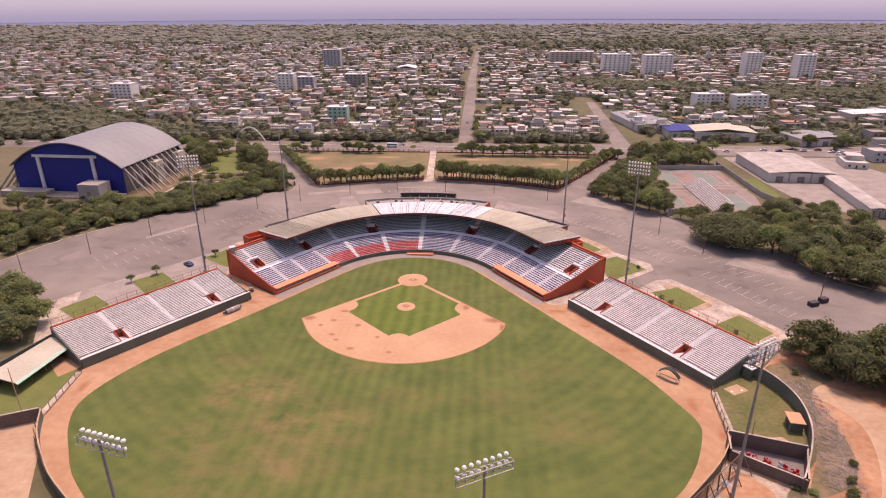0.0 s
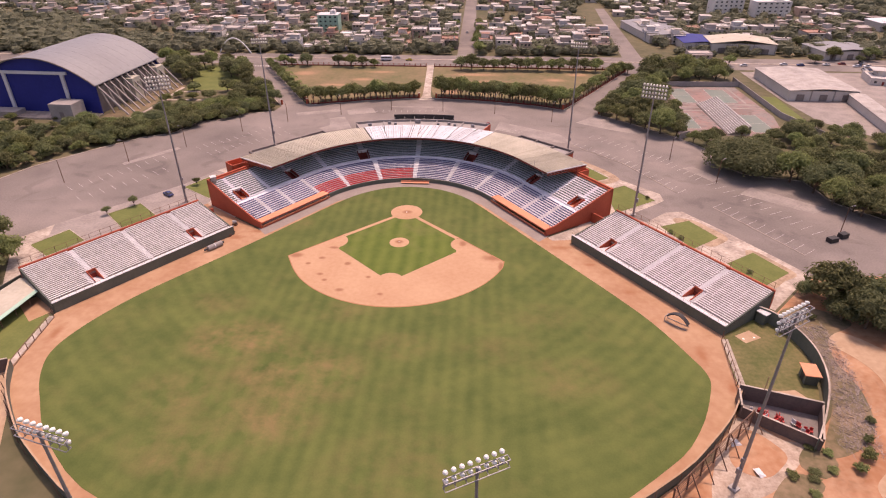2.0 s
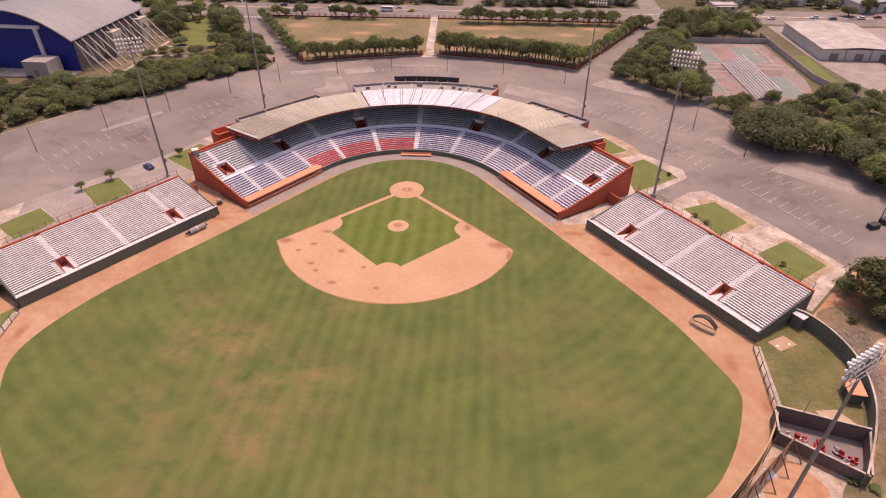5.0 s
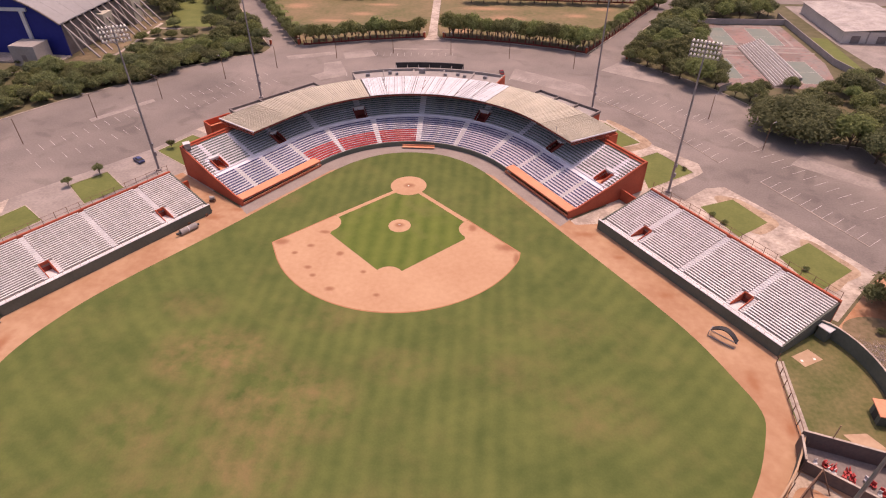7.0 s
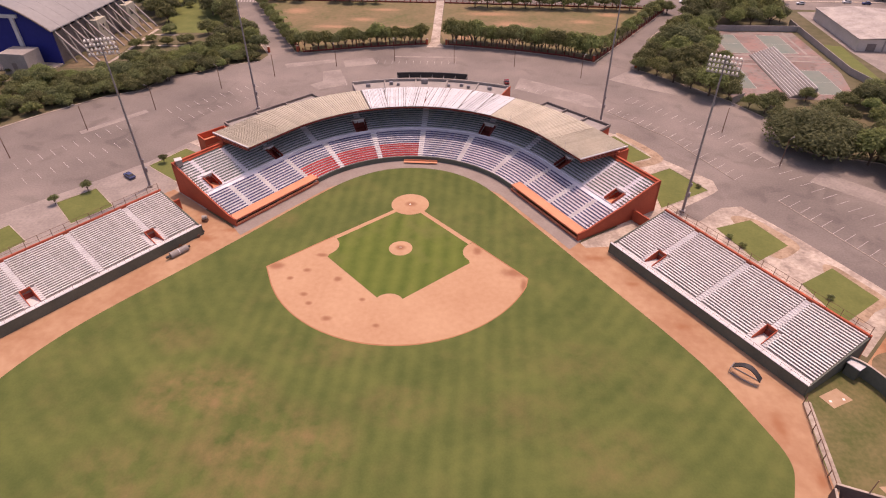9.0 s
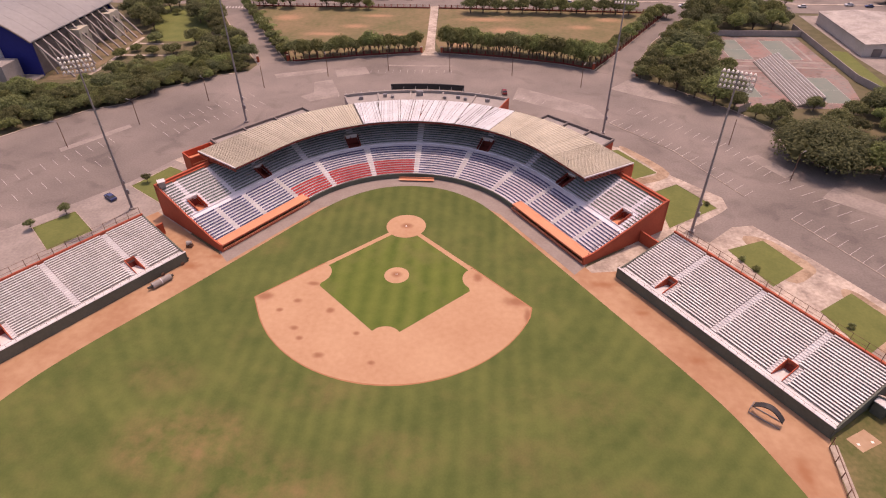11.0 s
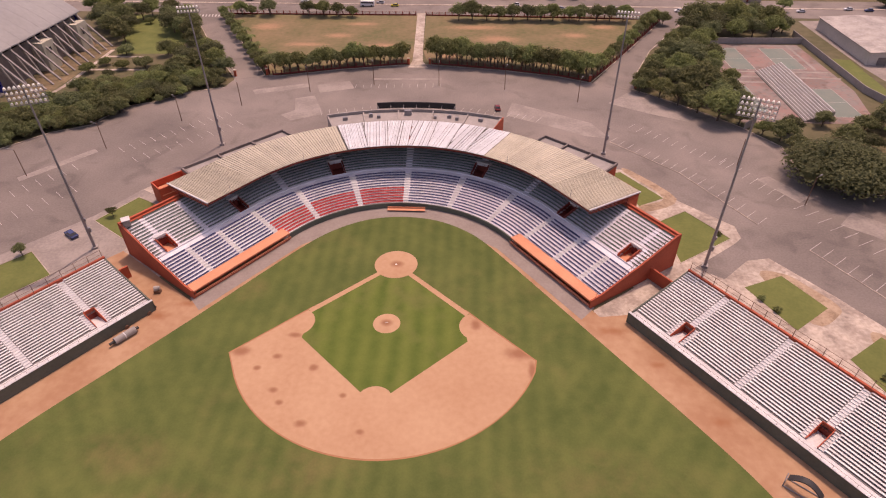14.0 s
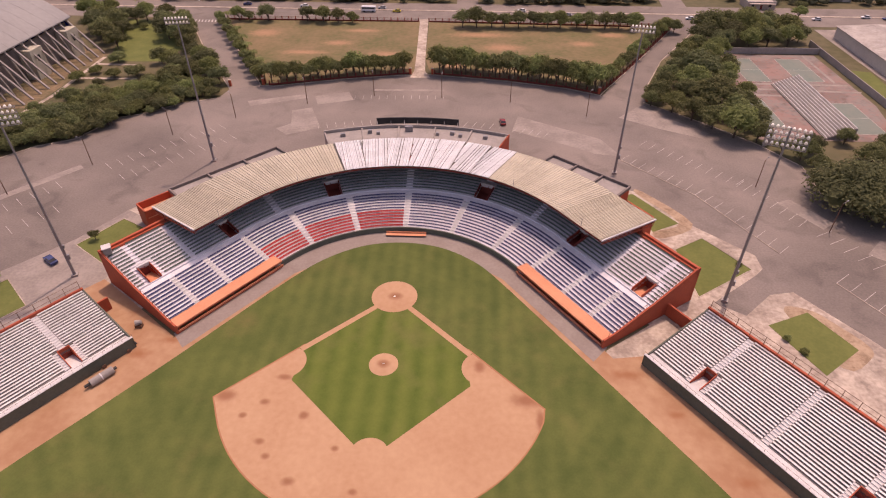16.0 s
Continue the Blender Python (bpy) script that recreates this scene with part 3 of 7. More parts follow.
# playing field
FIELD = [(0, 26), (14, 23), (24, 14), (31, 5), (45, -16), (52, -15), (80, -56), (79, -70), (77, -79), (70, -90), (60, -99), (40, -113), (0, -124)]
sheet("ground", mirror(FIELD), 0.05, M["clay_track"], "reddish clay warning track", "warning track")
GREY = [(0, 25.2), (14, 22.5), (24, 14.8), (30, 7), (44.3, -13.2), (41, -17), (24, 7), (12, 16), (0, 19)]
sheet("pavement", GREY + [(-x, y) for x, y in reversed(GREY) if x > 0.01], 0.07, M["grey_track"], "dusty grey track in front of the stands", "warning track")
TURF_R = [(0, 19.8), (7, 18.9), (13, 16.3), (19, 11.6), (24, 5.2), (31.5, -5.5), (40.5, -18.5), (49.5, -31.5), (58.5, -44.5), (65, -55), (70, -66), (72.2, -72.5), (71, -78), (66, -88), (58, -97), (38, -110), (0, -119)]
TURF_L = [(-7, 18.9), (-13, 16.3), (-19, 11.6), (-24.3, 5.2), (-31.8, -5.5), (-40.6, -18.4), (-49.6, -31.0), (-59.2, -44.0), (-65.8, -54.3), (-70.5, -65), (-71.8, -73), (-69.5, -80), (-65, -87), (-56, -98), (-38, -110)]
sheet("ground", smooth_ring(TURF_R + TURF_L[::-1], 4), 0.09, M["turf"], "mown green outfield turf with worn brown patches", "turf")

MOUND_Y = -19.6


def infield_ring():
    """The clay fan: an arc round the mound between the two foul-line edges."""
    pts = [(16.4, -15.2), (30.3, -28.9)]
    pts += [(0.5 + 31.6 * math.cos(a), MOUND_Y - 0.4 - 31.6 * math.sin(a)) for a in (radians(22 + 3.4 * i) for i in range(41))][:-1]
    return pts + [(-30.3, -28.9), (-16.4, -15.2), (-12.5, -20), (12.5, -20)]


def swell(ring, k):
    """The ring pushed out from its middle by about k metres."""
    cx, cy = sum(p[0] for p in ring) / len(ring), sum(p[1] for p in ring) / len(ring)
    return [(x + (x - cx) * k / max(1.0, math.hypot(x - cx, y - cy)), y + (y - cy) * k / max(1.0, math.hypot(x - cx, y - cy))) for x, y in ring]


sheet("ground", swell(infield_ring()[:-2], 0.35), 0.105, M["clay_dark"], "darker clay lip round the infield", "infield edge")
sheet("ground", infield_ring(), 0.12, M["clay"], "raked reddish clay infield", "infield")


def arc_pts(c, r, a0, a1, k=10):
    return [(c[0] + r * math.cos(radians(a0 + (a1 - a0) * i / k)), c[1] + r * math.sin(radians(a0 + (a1 - a0) * i / k))) for i in range(k + 1)]


DIAMOND = [(0, 0.6), (16.6, -16.0)] + arc_pts((19.4, -19.8), 4.2, 118, 232, 12) + [(17.0, -24.2)] + arc_pts((0, -39.6), 3.4, 33, 147, 8) + [(-17.0, -24.2)] + arc_pts((-19.4, -19.8), 4.2, -52, 62, 12) + [(-16.6, -16.0)]
sheet("ground", DIAMOND, 0.15, M["infield_turf"], "striped green infield turf", "turf")
for sg in (-1, 1):
    sheet("ground", [(sg * 2.9, -3.6), (sg * 3.8, -2.8), (sg * 17.3, -15.9), (sg * 16.5, -16.9)], 0.18, M["clay"], "narrow clay base path", "base path")
sheet("ground", arc_pts((0, 0), 5.05, 0, 355, 47), 0.21, M["clay"], "round clay cut-out at home plate", "home plate area")
mound = Shape()
ring0, ring1 = arc_pts((0, MOUND_Y), 2.95, 0, 350, 35), arc_pts((0, MOUND_Y), 0.8, 0, 350, 35)
mound.hexa([(*p, 0.14) for p in ring0], [(*p, 0.42) for p in ring1])
tagged(part("pitchers_mound", mound, M["clay"]), "low round clay pitcher's mound", "mound", kind="structure")
tagged(part("pitching_rubber", Shape().box((0, MOUND_Y, 0.45), (0.61, 0.15, 0.06)), M["line_paint"]), "white pitching rubber on the mound", "rubber")
plate = Shape().prism([(-0.22, -0.22), (0.22, -0.22), (0.22, 0), (0, 0.22), (-0.22, 0)], 0.21, 0.25)
tagged(part("home_plate", plate, M["lamp_white"]), "white home plate in the clay circle", "base")
# lawns behind the stands
for ring in ([(-108, -27), (-102.1, -16.9), (-93.2, -23.5), (-99, -33)], [(-96.2, -6.1), (-89.2, 2), (-79.7, -6.5), (-86.5, -15.3)], [(-80.4, 15.3), (-73.8, 26.9), (-65.5, 22.4), (-67.8, 6.7)],
             [(79, -5.3), (88.8, -1), (94.4, -11.6), (85, -18.6)], [(92, -26.2), (101.3, -19.9), (106.9, -30.3), (96, -38.6)], [(66.2, 20), (74.1, 25), (82.1, 13), (67, 2.8)], [(58.4, 44), (61, 44.8), (70, 31.1), (62.5, 27)]):
    sheet("ground", ring, 0.07, M["lawn"], "clipped lawn bed with a pale kerb", "lawn")
    if (79, -5.3) in ring or (92, -26.2) in ring or (58.4, 44) in ring:
        continue
    kerb = Shape()
    for i in range(4):
        kerb.wall(ring[i], ring[(i + 1) % 4], 0.22, 0.0, 0.15)
    tagged(part("kerb", kerb, M["path"]), "pale concrete kerb round a lawn", "kerb", kind="structure")

for ring in ([(84, -0.6), (89.5, -0.2), (93, -4), (97, -10.5), (95.5, -14), (89, -16.5)], [(99, -20.5), (102, -19), (105, -23.5), (108.6, -30.8), (104, -34.5), (99, -37.5)], [(62.5, 27), (70.2, 31.5), (62, 45), (64, 46), (73.6, 31), (64.5, 24.5)]):
    sheet("ground", smooth_ring(ring, 4), 0.05, M["bed_soil"], "bare brown soil beside a lawn bed", "soil")
# car park patches and bay lines
for ring in ([(-40.9, 106.4), (-29, 110.5), (-26.2, 103.5), (-38.3, 99)], [(-62, 97), (-43, 104.5), (-44.5, 108), (-64, 101)], [(-46.2, 93.9), (-39.8, 96.6), (-33.5, 81.2), (-43.6, 75.8), (-48.1, 80), (-44, 84)], [(31.9, 92.7), (57.4, 77), (62, 66), (54.2, 67.3), (46.1, 72.6), (29.5, 81.8)], [(66, 93), (78, 85), (90, 79), (93, 82.5), (82, 94), (76, 104)],
             [(-20, 112), (6, 112.5), (6, 114.2), (-20, 113.6)], [(-112, 34), (-98, 52), (-100, 54), (-114, 36)], [(112, 20), (130, 6), (136, 10), (118, 26)], [(99, 42), (106, 30), (110, 33), (103, 44)]):
    sheet("pavement", ring, 0.035, M["asphalt_pale"], "pale patched asphalt", "asphalt patch", 0.004)


def bay_lines(a, b, count, length, angle):
    lines = Shape()
    dx, dy = b[0] - a[0], b[1] - a[1]
    base = radians(angle)
    for i in range(count):
        t = i / (count - 1)
        x, y = a[0] + dx * t, a[1] + dy * t
        lines.wall((x, y), (x + length * math.cos(base), y + length * math.sin(base)), 0.10, 0.025, 0.04)
    return tagged(part("trim", lines, M["line_paint"]), "worn white parking bay lines", "bay lines", kind="structure")


bay_lines((-34, 80.5), (-17, 84), 7, 4.0, 106)
bay_lines((13.5, 84), (25, 82.5), 5, 4.0, 68)
bay_lines((29.4, 80.6), (39.4, 77.5), 5, 4.0, 60)
bay_lines((-26, 104), (6, 105.5), 12, 3.6, 92)
bay_lines((61.3, 63.7), (78, 45), 9, 4.4, 46)
bay_lines((69, 73.5), (91, 50), 11, 4.4, 46)
bay_lines((78, 45), (91, 19.5), 9, 4.6, 42)
bay_lines((91.1, 51), (100.2, 31), 8, 4.6, 42)
bay_lines((99.5, 9), (115.3, -20.5), 11, 5.4, 38)
bay_lines((103, 27), (123, -8), 12, 5.4, 28)
bay_lines((-122, 14), (-102, 44), 11, 4.8, -40)
bay_lines((-114, 6), (-96, 32), 9, 4.8, -40)
bay_lines((-93, 55), (-68, 82), 12, 4.4, -42)
bay_lines((-86, 49), (-62, 75), 11, 4.4, -42)
for a, b in (((61.3, 63.7), (78, 45)), ((78, 45), (91, 19.5)), ((99.5, 9), (115.3, -20.5))):
    tagged(part("kerb", Shape().wall(a, b, 0.22, 0.0, 0.12), M["path"]), "low worn kerb at the head of the parking bays", "kerb", kind="structure")

# crossings, kerbs and gate posts of the side roads
zebra = Shape()
for k in range(9):
    zebra.wall((-119 + 1.6 * k, 193), (-118.2 + 1.6 * k, 189.5), 0.6, 0.052, 0.06)
tagged(part("trim", zebra, M["line_paint"]), "white zebra crossing at the end of the road", "crossing", kind="structure")
for a, b in (((-96.5, 149), (-116.5, 186)), ((-75, 113), (-96.5, 149)), ((-63.5, 115.5), (-103.2, 188)), ((81.2, 119.5), (92.9, 146.6)), ((92.9, 146.6), (118.2, 187.7)), ((63, 111.8), (78, 136.8)), ((78, 136.8), (106, 185))):
    tagged(part("kerb", Shape().wall(a, b, 0.35, 0, 0.18), M["path"]), "pale kerb beside the side road", "kerb", kind="structure")
tagged(part("kerb", Shape().wall((-300, 215.5), (400, 207), 1.6, 0, 0.2), M["path"]), "raised median of the avenue", "kerb", kind="structure")
for a, b in zip(LOT_OUT[:-1], LOT_OUT[1:]):
    if not (min(a[1], b[1]) > 100 and min(abs(a[0]), abs(b[0])) > 60):
        tagged(part("kerb", Shape().wall(a, b, 0.4, 0, 0.16), M["path"]), "worn kerb at the edge of the car park", "kerb", kind="structure")
for x, y in ((-74.5, 114), (-62.5, 116), (78.5, 107), (62.5, 112.8), (-8, 128.6), (0.6, 128.6)):
    gpst = thing("gate_post", "square orange gate post beside the road", "gate post", "gate posts", pose(x, y, 0))
    part("shaft", Shape().box((0, 0, 1.2), (0.8, 0.8, 2.4)), M["orange"], gpst)
    part("cap", Shape().box((0, 0, 2.5), (1.0, 1.0, 0.2)), M["path"], gpst)

# ---- main grandstand ----
stand = thing("grandstand", "curved concrete grandstand with orange walls and a metal roof", "grandstand")
LOW_ROWS, UP_ROWS = 10, 13
AISLES = [0, 11.6, 23.2, 34.2, 44.6, 53.0]
AISLES = sorted({a for s in AISLES for a in (s, -s)})
UP_AISLES = sorted({a for s in (0, 13.9, 24.8, 35.1, 46.0, 55.6) for a in (s, -s)})
VOMS = [-55.6, -35.1, -13.9, 13.9, 35.1, 55.6]
S_LOW0, D_LOW0, Z_LOW0, Z_UP0, D_UP0 = 60.0, 2.6, 1.5, 4.6, 13.2


def stair_shape(s0, s1, rows, run, rise):
    """A flight of aisle steps as one folded surface."""
    prof = []
    for d, z in rows:
        prof += [(d + 0.02, z + 0.004), (d + 0.02, z + rise), (d + run, z + rise), (d + run, z + 0.004)]
    sh = Shape()
    for s in (s0, s1):
        sh.v.extend(gp(s, d, z) for d, z in prof)
    k = len(prof)
    for i in range(k - 1):
        sh.f.append((i, k + i, k + i + 1, i + 1))
    for o in (0, k):
        for i in range(0, k, 4):
            sh.f.append((o + i, o + i + 1, o + i + 2, o + i + 3))
    return sh


def row_low(i):
    return D_LOW0 + 0.9 * i, Z_LOW0 + 0.27 * i


def row_up(i):
    return D_UP0 + 0.9 * i, Z_UP0 + 0.30 * i


def clear(a, b, gaps):
    """The pieces of a..b outside the gaps."""
    out, s = [], a
    for g0, g1 in sorted(gaps):
        if g0 > s:
            out.append((s, min(g0, b)))
        s = max(s, g1)
    if s < b:
        out.append((s, b))
    return [(p, q) for p, q in out if q - p > 0.3]


def step_part(s0, s1, d, z):
    part("step", band(Shape(), s0, s1, d, d + 0.9, z - 0.6, z, 2.6), M["terrace"], stand, "white-painted concrete terrace step")


for i in range(-2, LOW_ROWS):
    e = S_END if i >= 0 else 32.4
    step_part(-e, e, *row_low(i))
part("cross_walk", band(Shape(), -S_END, S_END, 11.6, 13.2, 3.6, 4.25, 2.6), M["terrace"], stand, "pale concrete cross walk")
for i in range(UP_ROWS):
    for p, q in clear(-S_END, S_END, [(v - (1.15 if abs(v) < 50 else 1.3), v + (1.15 if abs(v) < 50 else 1.3)) for v in VOMS] if i < 5 else []):
        step_part(p, q, *row_up(i))
field_wall = Shape()
band(field_wall, -32.5, 32.5, 0.0, 0.35, 0.0, 1.45)
part("field_wall", field_wall, M["green_wall"], stand, "dark green padded field wall")
front_fill = Shape()
band(front_fill, -34.0, 34.0, 0.35, 0.85, 0.0, 0.6)
part("front_walk", front_fill, M["grey_conc"], stand, "concrete walk behind the field wall")
for sg in (-1, 1):
    a, b = sorted((sg * 32.6, sg * 60.0))
    roof = Shape()
    band(roof, a, b, -0.3, 2.6, 1.75, 2.0)
    dug = part("dugout", roof, M["orange_pale"], stand, "long dugout with an orange roof")
    front = Shape()
    band(front, a, b, -0.32, -0.2, 1.55, 1.75)
    part("fascia", front, M["orange"], dug, "dark orange roof edge")
    step = Shape()
    band(step, a, b, -0.25, 0.0, 0.05, 0.75)
    band(step, a, b, 2.3, 2.58, 0.05, 1.75)
    part("parapet", step, M["orange"], dug)
    bench = Shape()
    band(bench, a + 1, b - 1, 1.6, 2.0, 0.05, 0.5)
    part("bench", bench, M["bench"], dug)
    for k in range(9):
        s = a + 0.4 + (b - a - 0.8) * k / 8
        post = Shape()
        x, y = gp(s, -0.12)
        post.box((x, y, 0.9), (0.14, 0.14, 1.7))
        part("post", post, M["orange"], dug)
    for zz in (0.7, 1.0):
        part("rail", band(Shape(), a, b, -0.6, -0.5, zz - 0.05, zz + 0.05, 3), M["orange_pale"], dug)
    # sloping end wall
    end = Shape()
    s0, s1 = sg * 60.0, sg * 60.4
    prof = [(-0.3, 0, 2.3), (2.6, 0, 2.5), (11.6, 0, 4.95), (13.2, 0, 5.3), (25.0, 0, 9.2), (26.2, 0, 9.2)]
    for (d0, _, z0), (d1, _, z1) in zip(prof[:-1], prof[1:]):
        low = [gp(s0, d0, 0), gp(s1, d0, 0), gp(s1, d1, 0), gp(s0, d1, 0)]
        high = [gp(s0, d0, z0), gp(s1, d0, z0), gp(s1, d1, z1), gp(s0, d1, z1)]
        end.hexa(low, high)
    part("end_wall", end, M["orange"], stand, "sloping orange end wall")
    stub = Shape()
    stub.wall(gp(sg * 60.4, 18.0) if sg > 0 else gp(-64.6, 18.0), gp(sg * 67.2, 18.0), 0.4, 0, 3.2)
    part("link_wall", stub, M["orange"], stand, "orange wall between the stands")
    end_rail = Shape()
    for d in range(1, 25, 2):
        z = 2.4 + (d - 1) * 0.285
        end_rail.rod(gp(sg * 60.2, d, z), gp(sg * 60.2, d, z + 1.0), 0.04)
    end_rail.rod(gp(sg * 60.2, 1, 3.4), gp(sg * 60.2, 24, 9.9), 0.04)
    part("rail", end_rail, M["rust"], stand)
back = Shape()
band(back, -60.4, 60.4, 25.4, 26.0, 0.0, 9.3)
part("back_wall", back, M["orange"], stand, "orange back wall")
cap = Shape()
band(cap, -60.4, 60.4, 24.9, 25.4, 8.0, 8.75)
part("coping", cap, M["orange"], stand)
wf = Shape()
band(wf, -S_END, S_END, 13.12, 13.2, 4.25, 4.62)
part("kick_wall", wf, M["terrace"], stand)

# openings through the upper tier
for v in VOMS:
    cheeks = []
    W = 1.15 if abs(v) < 50 else 1.3
    for e in (-W - 0.15, W):
        vom = Shape()
        ss = (v + e, v + e + 0.15)
        low = [gp(ss[0], 13.2, 3.2), gp(ss[1], 13.2, 3.2), gp(ss[1], 17.7, 3.2), gp(ss[0], 17.7, 3.2)]
        high = [gp(ss[0], 13.2, 5.3), gp(ss[1], 13.2, 5.3), gp(ss[1], 17.7, 6.9), gp(ss[0], 17.7, 6.9)]
        cheeks.append(vom.hexa(low, high))
    wall_mat = M["orange"] if abs(v) > 50 else M["dark_red"]
    o = part("stair_opening", cheeks[0], wall_mat, stand, "stairway opening with orange side walls")
    part("side_wall", cheeks[1], wall_mat, o)
    floor_ = Shape()
    band(floor_, v - W, v + W, 13.2, 17.7, 2.6, 3.3, top0=4.25, top1=3.7)
    part("stair", floor_, M["orange_pale"] if abs(v) > 50 else M["dark_red"], o)
    lint = Shape()
    band(lint, v - W - 0.2, v + W + 0.2, 17.1, 17.75, 6.3, 6.9)
    part("lintel", lint, M["white_conc"], o)
    backw = Shape()
    band(backw, v - W, v + W, 17.7, 17.8, 3.0, 6.3)
    part("back_wall", backw, M["orange"] if abs(v) > 50 else M["dark_red"], o)
    hole = Shape()
    band(hole, v - W + 0.3, v + W - 0.3, 17.6, 17.7, 3.6, 5.5)
    part("doorway", hole, M["dark_red"], o)

# seat rows
def seat_row(s0, s1, d, z, material, parent, label="", pan=0.54, high=0.42):
    sh = Shape()
    k = max(1, int((s1 - s0) / 0.56))
    w = (s1 - s0) / k
    for j in range(k):
        a, b = s0 + w * j + 0.015, s0 + w * (j + 1) - 0.015
        p = [gp(a, d + pan, z + 0.25), gp(b, d + pan, z + 0.25), gp(b, d + 0.72, z + 0.25), gp(a, d + 0.72, z + 0.25)]
        sh.hexa([(x, y, q - 0.06) for x, y, q in p], p)
        lo = [gp(a, d + 0.70, z + 0.24), gp(b, d + 0.70, z + 0.24), gp(b, d + 0.76, z + 0.24), gp(a, d + 0.76, z + 0.24)]
        hi = [gp(a, d + 0.78, z + high), gp(b, d + 0.78, z + high), gp(b, d + 0.83, z + high), gp(a, d + 0.83, z + high)]
        sh.hexa(lo, hi)
    tagged(part("seating", sh, material, parent, label), kind="stuff")


for i in range(-2, LOW_ROWS):
    d, z = row_low(i)
    e = 59.6 if i >= 0 else 32.2
    for p, q in clear(-e, e, [(a - 0.65, a + 0.65) for a in AISLES]):
        mid = (p + q) / 2
        red = -34.2 < mid < 0 and i < 4
        seat_row(p, q, d, z, M["seat_red"] if red else M["seat_blue"], stand, "row of red plastic seats" if red else "row of blue plastic seats", 0.42 if red else 0.54, 0.48 if red else 0.42)
for i in range(UP_ROWS):
    d, z = row_up(i)
    gaps = [(a - 0.6, a + 0.6) for a in UP_AISLES]
    if i < 6:
        gaps += [(v - 1.4, v + 1.4) if abs(v) < 50 else (v - 2.4, v + 2.4) for v in VOMS]
    for p, q in clear(-59.6, 59.6, gaps):
        seat_row(p, q, d, z, M["seat_green"], stand, "row of green plastic seats")
for a in AISLES:
    flight = stair_shape(a - 0.52, a + 0.52, [row_low(i) for i in range(-2 if abs(a) < 30 else 0, LOW_ROWS)], 0.5, 0.135)
    part("aisle_stair", flight, M["white_conc"], stand, "white-painted aisle stair")

# roof: separate ribbed sheets on radial beams
ROOF_S = 44.6
D_RF, D_RB, Z_RF, Z_RB = 12.2, 29.4, 12.0, 11.1
under = Shape()
for s0, s1 in ((-ROOF_S + 0.1, ROOF_S - 0.1),):
    ss = span(s0, s1, 2.0)
    for a, b in zip(ss[:-1], ss[1:]):
        under.hexa([gp(a, D_RF + 0.15, Z_RF - 0.2), gp(b, D_RF + 0.15, Z_RF - 0.2), gp(b, D_RB - 0.15, Z_RB - 0.2), gp(a, D_RB - 0.15, Z_RB - 0.2)],
                   [gp(a, D_RF + 0.15, Z_RF - 0.1), gp(b, D_RF + 0.15, Z_RF - 0.1), gp(b, D_RB - 0.15, Z_RB - 0.1), gp(a, D_RB - 0.15, Z_RB - 0.1)])
roof_root = part("roof", band(Shape(), -ROOF_S, ROOF_S, D_RF + 0.2, D_RF + 0.6, 11.35, 11.85), M["dark_red"], stand, "curved roof of ribbed metal sheets")
part("decking", under, M["roof_seam"], roof_root, "dark boarding under the roof sheets")
rs = -ROOF_S
rng = random.Random(4)
while rs < ROOF_S - 0.3:
    w = 0.86
    e = min(rs + w, ROOF_S)
    white = -11.7 < rs + w / 2 < 15.6
    if white:
        rs = 15.6
        continue
    if rs < -11.7:
        e = min(e, -11.7)
    sh = Shape()
    gap = far_gap = 0.022
    skew = lift = 0.0
    ribs = [(0.0, 0.0), (0.06, 0.14), (0.18, 0.14), (0.26, 0.0), (0.50, 0.0), (0.56, 0.12), (0.66, 0.12), (0.72, 0.0), (1.0, 0.0)]
    for (a, ha), (b, hb) in zip(ribs[:-1], ribs[1:]):
        f0, f1 = e - rs - gap, e - rs - far_gap
        p = [gp(rs + a * f0, D_RF, Z_RF + ha + lift), gp(rs + b * f0, D_RF, Z_RF + hb + lift), gp(rs + b * f1 + skew, D_RB, Z_RB + hb + lift), gp(rs + a * f1 + skew, D_RB, Z_RB + ha + lift)]
        sh.quad(*p)
        sh.quad(*[(x, y, q - 0.06) for x, y, q in reversed(p)])
    part("roof_sheet", sh, M["roof_beige"], roof_root, "weathered beige ribbed roof sheet")
    rs = e
